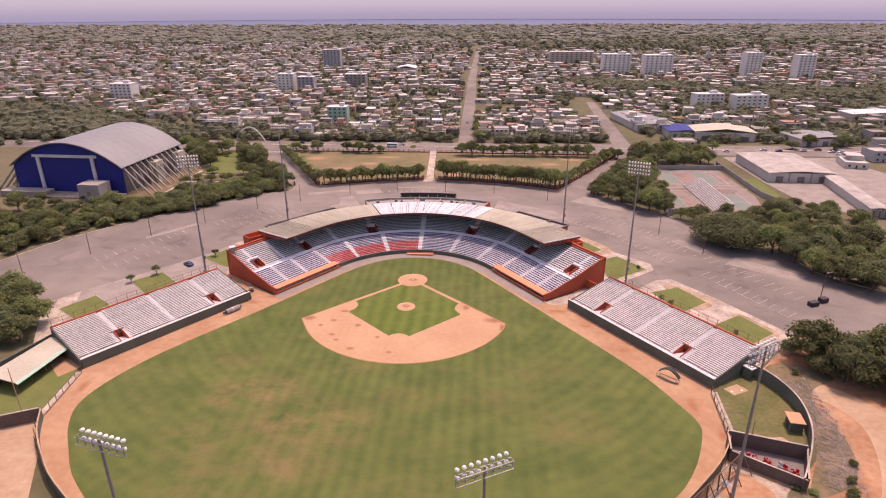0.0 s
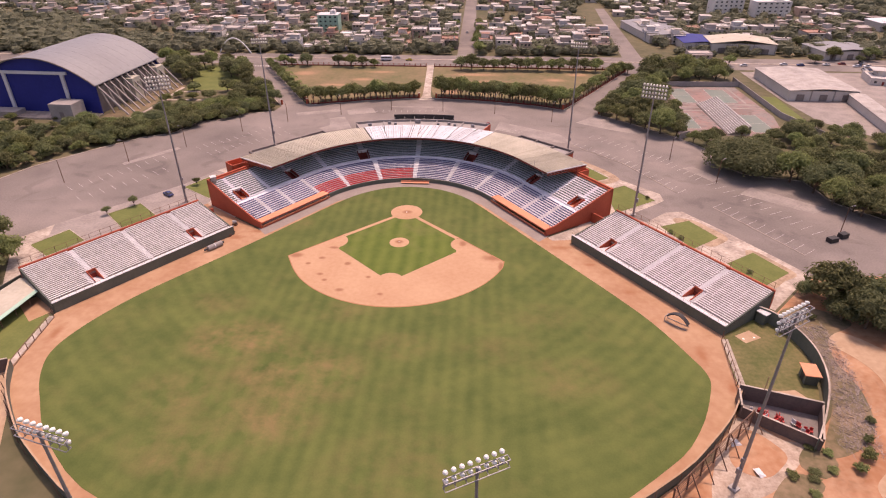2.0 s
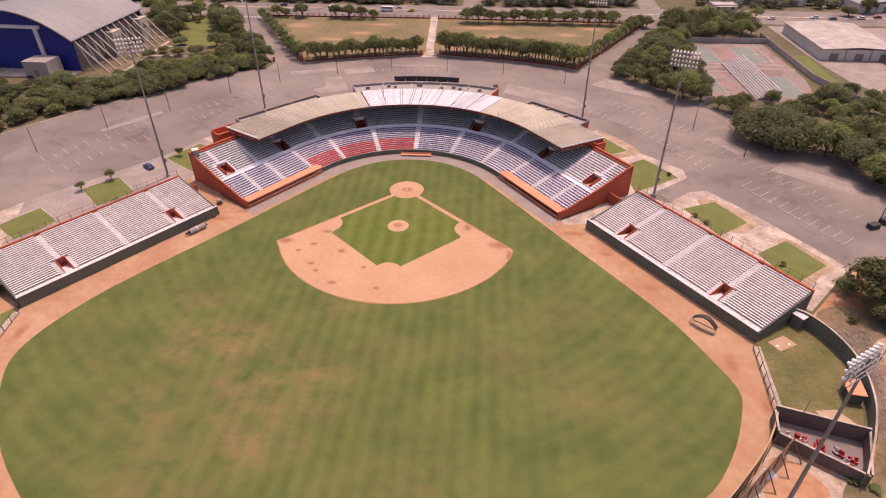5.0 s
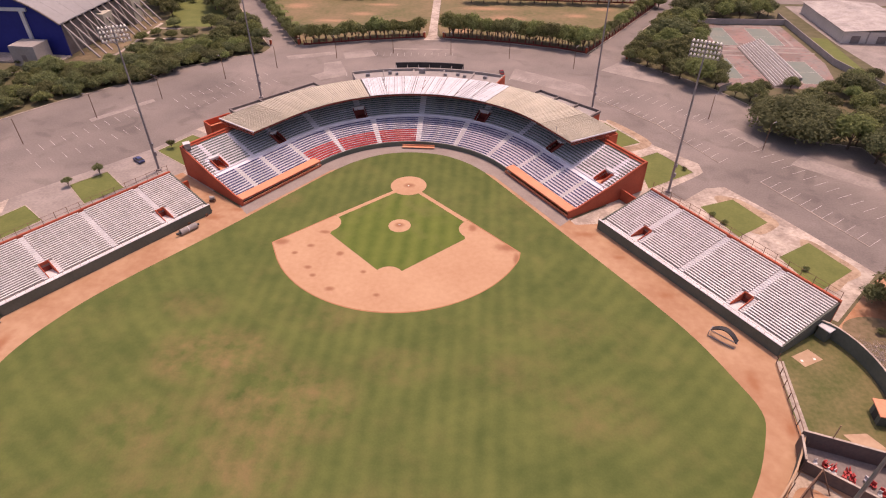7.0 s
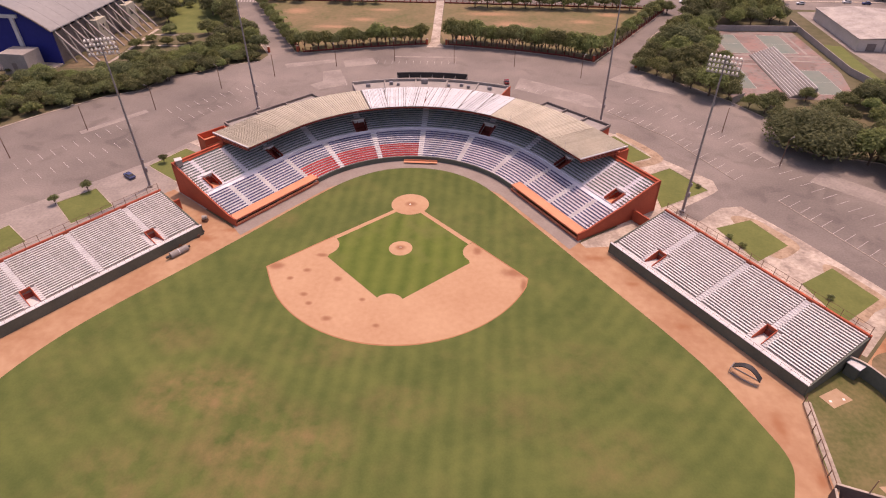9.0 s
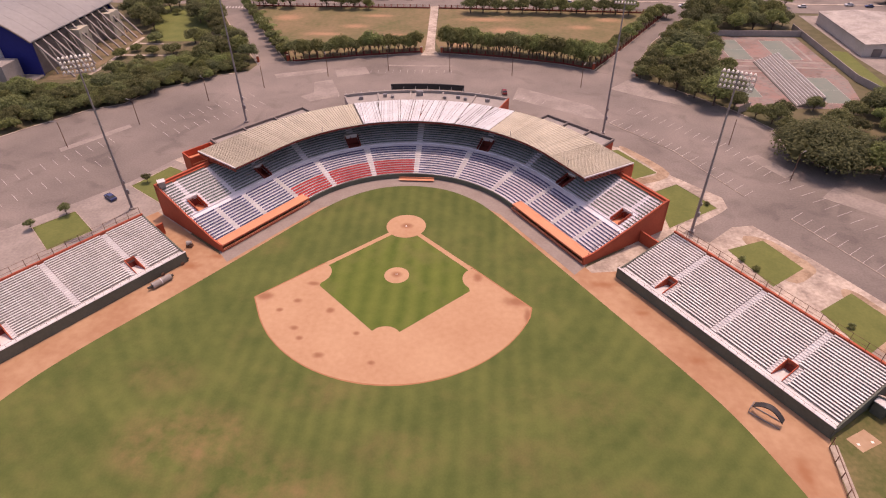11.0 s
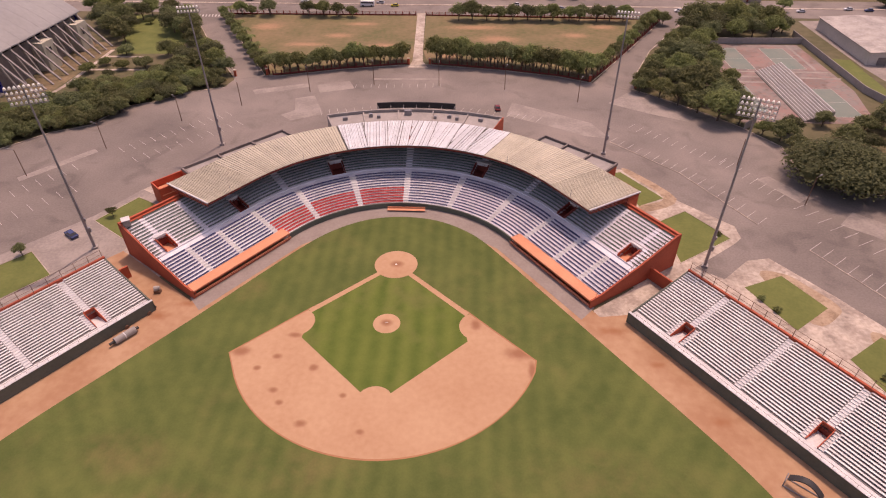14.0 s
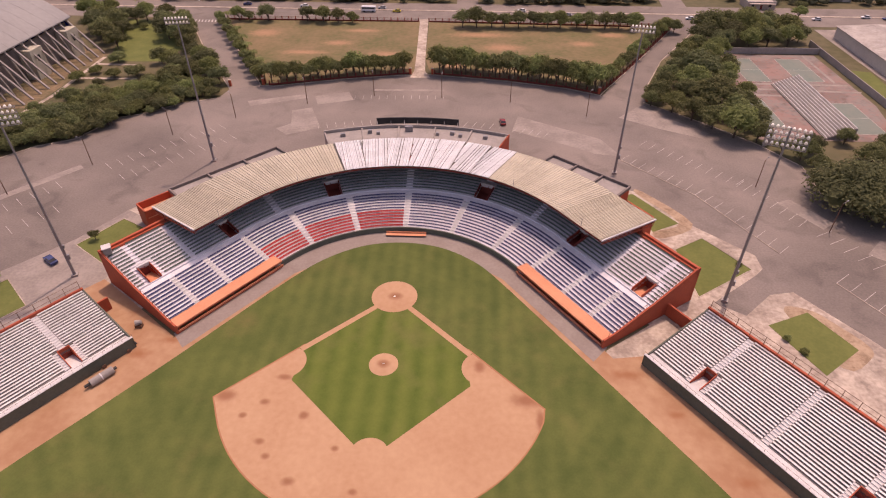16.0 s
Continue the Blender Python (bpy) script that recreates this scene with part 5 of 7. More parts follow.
# belt of trees outside the car park on the hall's side
rng = random.Random(8)
edge = smooth_ring([(-172, -22), (-160, 8), (-151, 32), (-137, 50), (-121, 65), (-109, 72), (-101, 86), (-90, 97), (-79, 107)], 7, False)
for i, (x, y) in enumerate(edge):
    deep = 5 if y > 60 else (7 if y > 30 else 9)
    for k in range(deep):
        off = 0.2 + 5.4 * k
        px, py = x - 0.80 * off + rng.uniform(-2.4, 2.4), y + 0.6 * off + rng.uniform(-2.4, 2.4)
        if py > 60 and k > 2 and rng.random() < 0.3:
            continue
        if i % 2 == k % 2 or rng.random() < 0.25:
            plant("scrub" if rng.random() < 0.7 else "broad", px, py, rng.uniform(0.5, 0.75) if k < 1 else rng.uniform(0.55, 0.95))
        elif k % 3 == 0:
            plant("bush", px, py, rng.uniform(0.8, 1.4))
# thicket beside the side road and behind the hall
for x, y, s in ((-79, 116, 0.85), (-84, 121, 0.95), (-88, 128, 1.0), (-92, 135, 0.95), (-90, 118, 1.0), (-97, 124, 1.05), (-96, 112, 0.9), (-103, 130, 1.0), (-99, 141, 0.9), (-104, 150, 0.8), (-107, 157, 0.9), (-113, 161, 1.1), (-119, 165, 1.2), (-122, 172, 1.1), (-114, 172, 1.0), (-110, 165, 1.0), (-126, 180, 1.0), (-118, 181, 0.9),
                (-136, 152, 1.1), (-141, 148, 0.9), (-143, 158, 1.2), (-148, 166, 1.2), (-154, 172, 1.2), (-145, 174, 1.2), (-150, 182, 1.1), (-140, 166, 1.0), (-158, 182, 1.1), (-142, 184, 1.0), (-166, 190, 1.1), (-160, 196, 1.0)):
    plant("broad", x, y, s)
for x, y, s in ((-172, -20, 1.1), (-216, 62, 1.1), (-232, 76, 1.0), (-224, 52, 1.2), (-178, 62, 0.9), (-190, 66, 1.0), (-208, 40, 1.2), (-226, 34, 1.2), (-240, 60, 1.2), (-252, 74, 1.2),
                (-240, 96, 1.1), (-246, 84, 1.0), (-258, 96, 1.2), (-252, 110, 1.0), (-200, 78, 0.8), (-212, 76, 0.8), 
                (-110, 136, 0.8), (-140, 190, 0.9), (-152, 192, 1.0), (-132, 194, 0.9), (-120, 102, 0.8), (-124, 94, 0.8), (-114, 122, 0.7)):
    plant("scrub" if rng.random() < 0.5 else "broad", x, y, s)

# left field corner
for x, y, s in ((-108, -37, 1.2), (-116, -30, 1.3), (-124, -24, 1.2), (-106, -46, 0.9), (-113, -42, 1.15), (-121, -36, 1.2), (-110, -50, 0.9), (-128, -44, 1.2), (-119, -52, 1.1), (-134, -30, 1.1), (-138, -48, 1.2), (-126, -58, 1.1)):
    plant("broad", x, y, s)

# park rows
FRONT = [(-60, 115.5), (-35, 123), (-13, 128), (-8.5, 129)], [(1.5, 129), (8.5, 128), (30, 124), (51, 118), (62, 112.8)]


def along(line, t):
    """The point at share t of a broken line's length."""
    ls = [math.dist(a, b) for a, b in zip(line[:-1], line[1:])]
    d = t * sum(ls)
    for (a, b), k in zip(zip(line[:-1], line[1:]), ls):
        if d <= k:
            return a[0] + (b[0] - a[0]) * d / k, a[1] + (b[1] - a[1]) * d / k
        d -= k
    return line[-1]


for k in range(19):
    x, y = along(FRONT[0], 0.02 + 0.95 * k / 18)
    plant("park", x + rng.uniform(-0.6, 0.6), y + 0.6 + rng.uniform(-0.4, 0.8), rng.uniform(0.8, 1.1), squash=1.1)
    if k % 3:
        plant("park", x + 1.2, y + 5.6 + rng.uniform(-1, 1), rng.uniform(0.6, 0.95))
for k in range(22):
    x, y = along(FRONT[1], 0.02 + 0.96 * k / 21)
    plant("park", x + rng.uniform(-0.6, 0.6), y + 0.7 + rng.uniform(-0.4, 0.8), rng.uniform(0.95, 1.25), squash=1.15)
    plant("park", x + 1.4, y + 6.2 + rng.uniform(-1, 1), rng.uniform(0.85, 1.15))
for k in range(14):
    t = k / 13
    plant("park", 64 + 39 * t, 118 + 66 * t, rng.uniform(0.7, 1.0))
    plant("park", -65 - 38 * t, 119 + 68 * t, rng.uniform(0.65, 0.95))
for k in range(13):
    plant("broad", 12 + 6.4 * k + rng.uniform(-1, 1), 187 + rng.uniform(-1, 1), rng.uniform(0.8, 1.05))
for x in (-96, -91, -82, -63, -55, -48, -41):
    plant("broad", x, 191 + rng.uniform(-1.5, 1.5), rng.uniform(0.6, 0.95))
for x in (101, 105, 107):
    plant("broad", x, 182 + rng.uniform(-2, 4), rng.uniform(0.55, 0.75))

# clumps round the sports courts and the right-hand car park edge
for x, y, s in ((79, 103, 0.7), (82, 107, 0.9), (85, 98, 0.9), (90, 92, 1.15), (95, 86, 0.95), (100, 80, 1.25), (106, 77, 0.9), (86, 116, 0.9), (92, 108, 1.0), (98, 100, 1.5), (104, 93, 1.1), (109, 87, 0.95), (90, 124, 0.95), (96, 116, 1.1), (103, 108, 1.1), (109, 100, 1.05), (112, 93, 0.8), (95, 132, 1.0), (101, 124, 1.5), (108, 117, 1.05), (113, 110, 0.9), (99, 140, 1.0), (106, 134, 1.1), (112, 126, 1.0), (103, 149, 1.0), (110, 143, 1.1), (116, 137, 0.9),
                (109, 157, 1.1), (116, 151, 1.0), (114, 166, 1.15), (121, 161, 1.2), (119, 175, 1.5), (127, 168, 1.3), (125, 183, 1.15), (133, 162, 1.15), (135, 174, 1.7), (132, 188, 1.1), (142, 165, 1.2), (144, 178, 1.25), (141, 190, 1.1), (151, 166, 1.2), (153, 177, 1.2), (150, 189, 1.0), (158, 172, 1.0)):
    plant("broad", x, y, s, squash=0.95)
plant("broad", 115, 66, 0.8), plant("broad", 120, 71, 0.8), plant("broad", 116, 58, 0.8), plant("broad", 111, 70, 0.6), plant("broad", 133, 77, 0.6)
plant("great", 120.5, 40.5, 1.08, 0, 0.8)
for x, y in ((146, 47), (150, 38), (143, 35), (158, 40), (164, 30), (152, 22), (162, 20), (150, 14), (158, 12), (168, 6), (152, 6), (176, 30), (166, 44), (140, 62), (136, 66), (145, 74), (154, 74), (160, 84), (166, 70), (176, 74)):
    plant("scrub", x, y, rng.uniform(0.75, 1.15))
for x, y, s in ((133, 31, 1.25), (137, 22, 1.3), (139, 13, 1.25), (144, 5, 1.3), (151, -1, 1.2), (158, -3, 1.2), (139, 28, 1.1), (145, 17, 1.1), (151, 6, 1.1), (143, 8, 0.9), (137, 34, 1.1), (146, 40, 1.2), (154, 34, 1.2), (149, 28, 1.1), (160, 26, 1.2), (156, 18, 1.1), (166, 14, 1.2), (160, 8, 1.0), (172, 22, 1.3), (170, 36, 1.2), (180, 10, 1.2), (176, 46, 1.1), (160, 48, 1.0), (148, 56, 0.9), (156, 62, 0.8), (186, 32, 1.2), (150, 66, 0.7), (168, 58, 0.9),
                (190, 48, 1.0), (182, 60, 0.9), (196, 20, 1.3), (200, 40, 1.1)):
    plant("broad", x, y, s)
# scrub on the right behind the bullpen
for x, y in ((107, -40), (113, -42), (120, -42), (127, -44), (113, -49), (118, -54), (125, -56), (130, -62), (110, -51), (136, -56), (134, -66), (140, -70), (128, -74)):
    plant("scrub", x, y, rng.uniform(0.6, 0.95))
for x, y, s in ((110, -44, 0.95), (117, -48, 1.05), (124, -50, 1.1), (114, -54, 0.85), (121, -58, 1.0), (128, -60, 1.1), (133, -52, 1.2), (131, -68, 1.0), (138, -62, 1.1), (136, -76, 1.0), (142, -44, 1.2), (126, -66, 0.7)):
    plant("broad", x, y, s * 1.25, squash=1.1)
for x, y in ((-95.8, -6.7), (-90.5, 0.3), (-76.5, 17.5)):
    plant("park", x, y, 0.42, 2)
for x, y in ((81, -9.5), (79.5, 14.5), (83, -13), (96, -31)):
    plant("bush", x, y, 0.42)

# dry brush outside the bullpen wall
brush = Shape()
rnd = random.Random(5)
for k in range(2200):
    t = rnd.random()
    bx, by = 100.8 + rnd.uniform(-3.2, 3.8) - 7.5 * t * t, -54 - 38 * t + rnd.uniform(-2, 2)
    a, tilt, ln = rnd.uniform(0, math.pi), rnd.uniform(0.05, 0.7), rnd.uniform(0.4, 1.5)
    brush.rod((bx, by, 0.03), (bx + ln * math.cos(a), by + ln * math.sin(a), 0.05 + ln * tilt * 0.6), 0.035, 0.012, 3)
    if k % 9 == 0:
        leaf_cards(brush, (bx, by, 0.05), rnd.uniform(0.2, 0.5), 0.6, 6, rnd, 0.14)
tagged(part("dry_brush", brush, M["dry_brush"]), "dry greyish brush and cut branches on the ground", "brush", kind="stuff")
for x, y, s in ((99, -84, 0.5), (96, -89, 0.6), (94, -93, 0.7), (91, -96, 0.6), (103, -51, 0.6)):
    plant("bush", x, y, s)
for x, y in ((112, -78), (113, -84), (116, -88)):
    plant("bush", x, y, 0.35)


# palms at the park's corner
def palm(seed):
    rnd = random.Random(seed)
    root = thing("palm", "slim palm with drooping fronds", "palm", "palms", pose(0, 0, -60))
    part("trunk", Shape().rod((0, 0, 0), (0.2, 0.1, 6.5), 0.22, 0.14, 7), M["bark"], root)
    cr = Shape()
    for k in range(16):
        a, droop = 2 * math.pi * k / 16 + rnd.uniform(-0.2, 0.2), rnd.uniform(0.2, 1.0)
        pts = [(0.2 + 2.6 * t * math.cos(a), 0.1 + 2.6 * t * math.sin(a), 6.5 + 1.0 * t - (1.0 + 1.6 * droop) * t * t) for t in (0, 0.33, 0.66, 1.0)]
        for (p, w0), (q, w1) in zip(zip(pts[:-1], (0.1, 0.4, 0.35)), zip(pts[1:], (0.4, 0.35, 0.05))):
            ox, oy = -math.sin(a), math.cos(a)
            cr.quad((p[0] - ox * w0, p[1] - oy * w0, p[2] - w0 * 0.4), (q[0] - ox * w1, q[1] - oy * w1, q[2] - w1 * 0.4), q, p)
            cr.quad(p, q, (q[0] + ox * w1, q[1] + oy * w1, q[2] - w1 * 0.4), (p[0] + ox * w0, p[1] + oy * w0, p[2] - w0 * 0.4))
    part("crown", cr, M["leaf_b"], root)
    return root


PALMS = [(-66.5, 126), (-71, 134), (-76, 143), (-81, 152), (-87, 163), (-98, 184), (24, 226), (-63, 120), (-150, 205), (60, 224)]
first_palm = palm(3)
first_palm.matrix_basis = pose(*PALMS[0], 0)
for x, y in PALMS[1:]:
    copy_thing(first_palm, pose(x, y, 0, 0, 0, (x * 13) % 360))


# ---- sports hall with an arched roof ----
def sports_hall():
    root = thing("sports_hall", "large sports hall with a grey arched roof and blue gable", "sports hall", at=pose(-182, 123, 0, 0, 0, -3))
    W, L, EAVE, APEX = 30.0, 27.0, 13.5, 25.5
    arch = [(-W + 2 * W * i / 28, EAVE + (APEX - EAVE) * (1 - (2 * i / 28 - 1) ** 2)) for i in range(29)]
    for k in range(9):
        strip_ = Shape()
        y0, y1 = -L - 1.5 + (2 * L + 3) * k / 9, -L - 1.5 + (2 * L + 3) * (k + 1) / 9 - 0.06
        base_i = 0
        for x, z in arch:
            strip_.v += [(x, y0, z), (x, y1, z), (x, y1, z + 0.35), (x, y0, z + 0.35)]
        for i in range(len(arch) - 1):
            o = 4 * i
            for p in range(4):
                q = (p + 1) % 4
                strip_.f.append((o + p, o + q, o + 4 + q, o + 4 + p))
        part("roof_strip", strip_, M["hall_roof"], root, "grey metal roof strip")
    trim_ = Shape()
    for (x0, z0), (x1, z1) in zip(arch[:-1], arch[1:]):
        trim_.rod((x0, -L - 1.6, z0 + 0.1), (x1, -L - 1.6, z1 + 0.1), 0.35, None, 4)
    part("roof_edge", trim_, M["dark_conc"], root)
    for y, nm in ((-L, "front_gable"), (L, "back_gable")):
        g_ = Shape()
        ring = [(-W + 1, 0)] + [(x * 0.97, z - 0.05) for x, z in arch] + [(W - 1, 0)]
        g_.hexa([(x, y - 0.3, z) for x, z in ring], [(x, y + 0.3, z) for x, z in ring])
        part(nm, g_, M["hall_blue"], root, "deep blue gable wall")
    fr = Shape()
    for x in (-14.5, 14.5):
        fr.box((x, -L - 0.8, 9.2), (1.6, 0.8, 18.4))
    fr.box((0, -L - 0.8, 18.9), (34, 0.9, 1.3))
    part("portal_frame", fr, M["white_conc"], root, "pale concrete portal frame")
    for x in (-W + 2.5, W - 2.5):
        part("side_wall", Shape().box((x, 0, 6.0), (0.5, 2 * L, 12.0)), M["dark_conc"], root)
    for y in (-1, 22):
        tower = part("stair_tower", Shape().box((W + 0.5, y, 5.5), (5, 7, 11)), M["cream"], root)
        part("window", Shape().box((W + 3.02, y, 7.5), (0.1, 1.6, 2.2)), M["glass_dark"], tower)
    for k in range(12):
        y = -L + 1 + (2 * L - 2) * k / 11
        for sgn in (-1, 1):
            st = Shape()
            st.rod((sgn * (W + 11.5), y - 0.6, 0), (sgn * (W - 1.5), y, EAVE + 0.3), 0.45, 0.45, 4)
            st.rod((sgn * (W + 3.0), y + 1.6, 0), (sgn * (W - 0.5), y, EAVE), 0.38, 0.38, 4)
            part("strut", st, M["grey_conc"], root, "slanted concrete strut")
    part("low_block", Shape().box((-20, -L - 6, 1.4), (24, 7, 2.8)), M["grey_conc"], root, "low concrete service block")
    blk = part("low_block", Shape().box((18, -L - 8, 4.0), (11, 9, 8.0)), M["grey_conc"], root, "low concrete service block")
    part("hatch", Shape().box((18, -L - 12.53, 3.0), (2.0, 0.1, 3.0)), M["dark_conc"], blk)
    part("ramp", Shape().hexa([(8, -L - 6, 0), (12.4, -L - 6, 0), (12.4, -L - 1, 0), (8, -L - 1, 0)], [(8, -L - 6, 0.6), (12.4, -L - 6, 5.0), (12.4, -L - 1, 5.0), (8, -L - 1, 0.6)]), M["white_conc"], root)
    part("plinth", Shape().box((0, -L - 5, 0.3), (58, 10, 0.6)), M["path"], root)


sports_hall()
sheet("ground", [(-153, 90), (-138.5, 92), (-137, 150), (-151, 152)], 0.01, M["scrub_soil"], "brown bare soil under the hall struts", "dirt")
for x, y in ((-148, 88), (-142, 98), (-138, 106), (-160, 86), (-170, 84), (-134, 116), (-131, 124), (-128, 136), (-182, 86), (-192, 84), (-145, 80), (-135, 90), (-128, 100), (-124, 112), (-122, 120), (-152, 76), (-166, 74), (-178, 74), (-158, 68), (-136, 178), (-146, 176), (-150, 184), (-230, 100), (-218, 96), (-208, 94), (-240, 106)):
    plant("scrub", x, y, rng.uniform(0.45, 0.75))
path_l = Shape()
for a, b in (((-170, 76), (-152, 74)), ((-152, 74), (-140, 80)), ((-140, 80), (-136.5, 103)), ((-136.5, 103), (-136.8, 142)), ((-136.8, 119), (-113, 119.5)), ((-136.8, 134), (-120, 133.6))):
    path_l.wall(a, b, 1.6, 0.0, 0.06)
tagged(part("path", path_l, M["path"]), "pale footpath round the hall", "path", kind="structure")


# ---- town ----
WINDOW_ME = Shape().box((0, 0, 0), (1.3, 0.1, 1.2)).mesh("window", M["glass_dark"])
DOOR_ME = Shape().box((0, 0, 0), (1.0, 0.1, 2.1)).mesh("door", M["dark_red"])


def rim_shape(w, l, t, z0, z1):
    """A low wall all round a flat roof, as one ring."""
    sh = Shape()
    out = [(-w / 2, -l / 2), (w / 2, -l / 2), (w / 2, l / 2), (-w / 2, l / 2)]
    inn = [(x * (1 - 2 * t / w), y * (1 - 2 * t / l)) for x, y in out]
    sh.v = [(*p, z) for z in (z0, z1) for ring in (out, inn) for p in ring]
    for i in range(4):
        j = (i + 1) % 4
        sh.f += [(i, j, 8 + j, 8 + i), (4 + j, 4 + i, 12 + i, 12 + j), (8 + i, 8 + j, 12 + j, 12 + i)]
    return sh


def house(x, y, w, l, floors, turn, rnd):
    root = thing("house", "small flat-roofed concrete town house with a parapet", "house", "town houses", pose(x, y, 0, 0, 0, turn))
    h = 3.1 * floors
    body = Shape().box((0, 0, h / 2), (w, l, h))
    up = rnd.random() < 0.45
    if up:
        body.box((rnd.uniform(-0.2, 0.2) * w, l * 0.18, h + 1.4), (w * 0.55, l * 0.5, 2.8))
    if rnd.random() < 0.6:
        body.box((0, -l / 2 - 0.8, h - 0.2), (w * 0.9, 1.6, 0.25))
    part("wall", body, rnd.choice(HOUSE_MATS), root)
    roof = Shape().box((0, 0, h + 0.06), (w - 0.3, l - 0.3, 0.12))
    rm = rnd.choice(ROOF_MATS)
    part("roof", roof, rm, root)
    part("parapet", rim_shape(w, l, 0.22, h, h + 0.6), rm, root)
    if up:
        part("upper_roof", Shape().box((0, l * 0.18, h + 2.9), (w * 0.62, l * 0.55, 0.2)), rm, root)
    for f in range(floors):
        for k in range(3):
            xx = (k - 1) * w * 0.3
            if f == 0 and k == 1:
                part("door", DOOR_ME, None, root, at=pose(xx, -l / 2 - 0.03, 1.05))
            else:
                part("window", WINDOW_ME, None, root, at=pose(xx, -l / 2 - 0.03, 1.7 + 3.1 * f))
    if rnd.random() < 0.5:
        part("water_tank", Shape().rod((w * 0.25, -l * 0.2, h), (w * 0.25, -l * 0.2, h + 1.3), 0.55, 0.5, 8), M["black"] if rnd.random() < 0.6 else M["white_conc"], root)
    return root


rnd = random.Random(12)


def free(x, y):
    """Whether a town plot is clear of streets and large buildings."""
    if 3 < x < 22 or 108 < x < 138 and y < 430:
        return False
    for bx, by, r in ((-93, 305, 14), (249, 392, 40), (205, 672, 24), (252, 659, 24), (379, 663, 20), (424, 618, 18), (-205, 767, 20), (-188, 497, 22), (-122, 525, 20), (171, 856, 40), (-81, 686, 22), (-330, 430, 28), (210, 240, 46)):
        if abs(x - bx) < r and abs(y - by) < r:
            return False
    if x < -125 and y < 250 - 0.35 * (x + 125):
        return False
    if x > 135 and y < 250:
        return False
    return True


for r_ in range(5):
    y = 234 + 15.5 * r_ + (6 if r_ % 2 == 0 else 0)
    x = -200.0
    while x < 240:
        w = rnd.uniform(7.5, 13)
        if free(x + w / 2, y) and rnd.random() < 0.86:
            house(x + w / 2, y + rnd.uniform(-1.5, 1.5), w, rnd.uniform(9, 12), rnd.choice((1, 1, 2, 2)), rnd.uniform(-3, 3), rnd)
        x += w + rnd.uniform(0.5, 3.0)

for k in range(46):
    x, y = rnd.uniform(-195, 235), rnd.choice((229, 246, 262, 277, 292, 306)) + rnd.uniform(-3, 3)
    if free(x, y):
        plant("broad" if rnd.random() < 0.5 else "park", x, y, rnd.uniform(0.45, 0.85))
for y in range(228, 330, 8):
    plant("park", 21.0 + rnd.uniform(-1, 1), y, rnd.uniform(0.7, 1.0))
    if y % 3 == 0:
        plant("park", 3.5, y, rnd.uniform(0.6, 0.8))
far_wall, far_roof, far_win = Shape(), Shape(), Shape()


def far_house(x, y, w, l, h, rz):
    far_wall.box((x, y, h / 2), (w, l, h), rz)
    far_roof.box((x, y, h + 0.15), (w + 0.4, l + 0.4, 0.3), rz)
    if rnd.random() < 0.4:
        far_wall.box((x, y + l * 0.15, h + 1.5), (w * 0.5, l * 0.5, 2.6), rz)
        far_roof.box((x, y + l * 0.15, h + 2.95), (w * 0.56, l * 0.56, 0.3), rz)
    if y < 800:
        for k in range(2):
            xx = x + (k - 0.5) * w * 0.5
            far_win.box((xx, y - l / 2 - 0.02, h * 0.55), (1.6, 0.12, 1.5), 0)


GREEN = [(-420, 260, 170), (-560, 380, 90), (330, 470, 90), (430, 420, 120), (560, 480, 150), (200, 520, 70), (700, 560, 120), (330, 1300, 260), (-100, 1700, 300), (700, 1500, 300), (150, 560, 40)]


def green(x, y):
    return any(((x - a) / r) ** 2 + ((y - b) / (0.55 * r)) ** 2 < 1 for a, b, r in GREEN)


y = 314.0
row = 0
while y < 2950:
    step = 13 + 0.010 * (y - 314)
    half = 0.80 * (y + 190) + 40
    wscale = 1 + 0.0009 * (y - 314)
    x = -half + rnd.uniform(0, 10)
    while x < half:
        w = rnd.uniform(6, 12) * wscale
        if free(x, y) and not green(x, y) and rnd.random() < (0.66 if y < 1000 else 0.52 if y < 1500 else 0.30):
            far_house(x, y + rnd.uniform(-5, 5), w, rnd.uniform(8, 12) * wscale, rnd.choice((3.0, 3.2, 3.4, 5.8, 6.2)) * rnd.uniform(0.9, 1.1), rnd.gauss(0, 0.16))
        x += w + rnd.uniform(0.5, 7) * wscale
    y += step + (6 if row % 2 else 0)
    row += 1
tagged(part("far_houses", far_wall, M["house_far_hazed"]), "crowded low concrete houses of the town, colours muted for haze", "houses", kind="stuff")
tagged(part("far_roofs", far_roof, M["roof_far_hazed"]), "flat pale roofs of the distant houses, toned down for haze", "roofs", kind="stuff")
tagged(part("far_windows", far_win, M["glass_dark"]), "dark windows of the distant houses", "windows", kind="stuff")

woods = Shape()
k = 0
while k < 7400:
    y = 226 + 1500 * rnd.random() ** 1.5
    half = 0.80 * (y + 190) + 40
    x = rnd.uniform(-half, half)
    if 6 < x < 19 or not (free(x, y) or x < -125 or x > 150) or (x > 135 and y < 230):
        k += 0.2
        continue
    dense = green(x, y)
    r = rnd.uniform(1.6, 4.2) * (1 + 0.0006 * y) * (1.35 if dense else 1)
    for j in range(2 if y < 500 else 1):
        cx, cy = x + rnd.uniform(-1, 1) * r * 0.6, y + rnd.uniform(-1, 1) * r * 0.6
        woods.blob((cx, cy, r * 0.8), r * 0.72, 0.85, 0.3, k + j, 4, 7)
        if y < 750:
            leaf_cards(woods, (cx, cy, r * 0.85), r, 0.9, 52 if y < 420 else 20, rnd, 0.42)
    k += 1
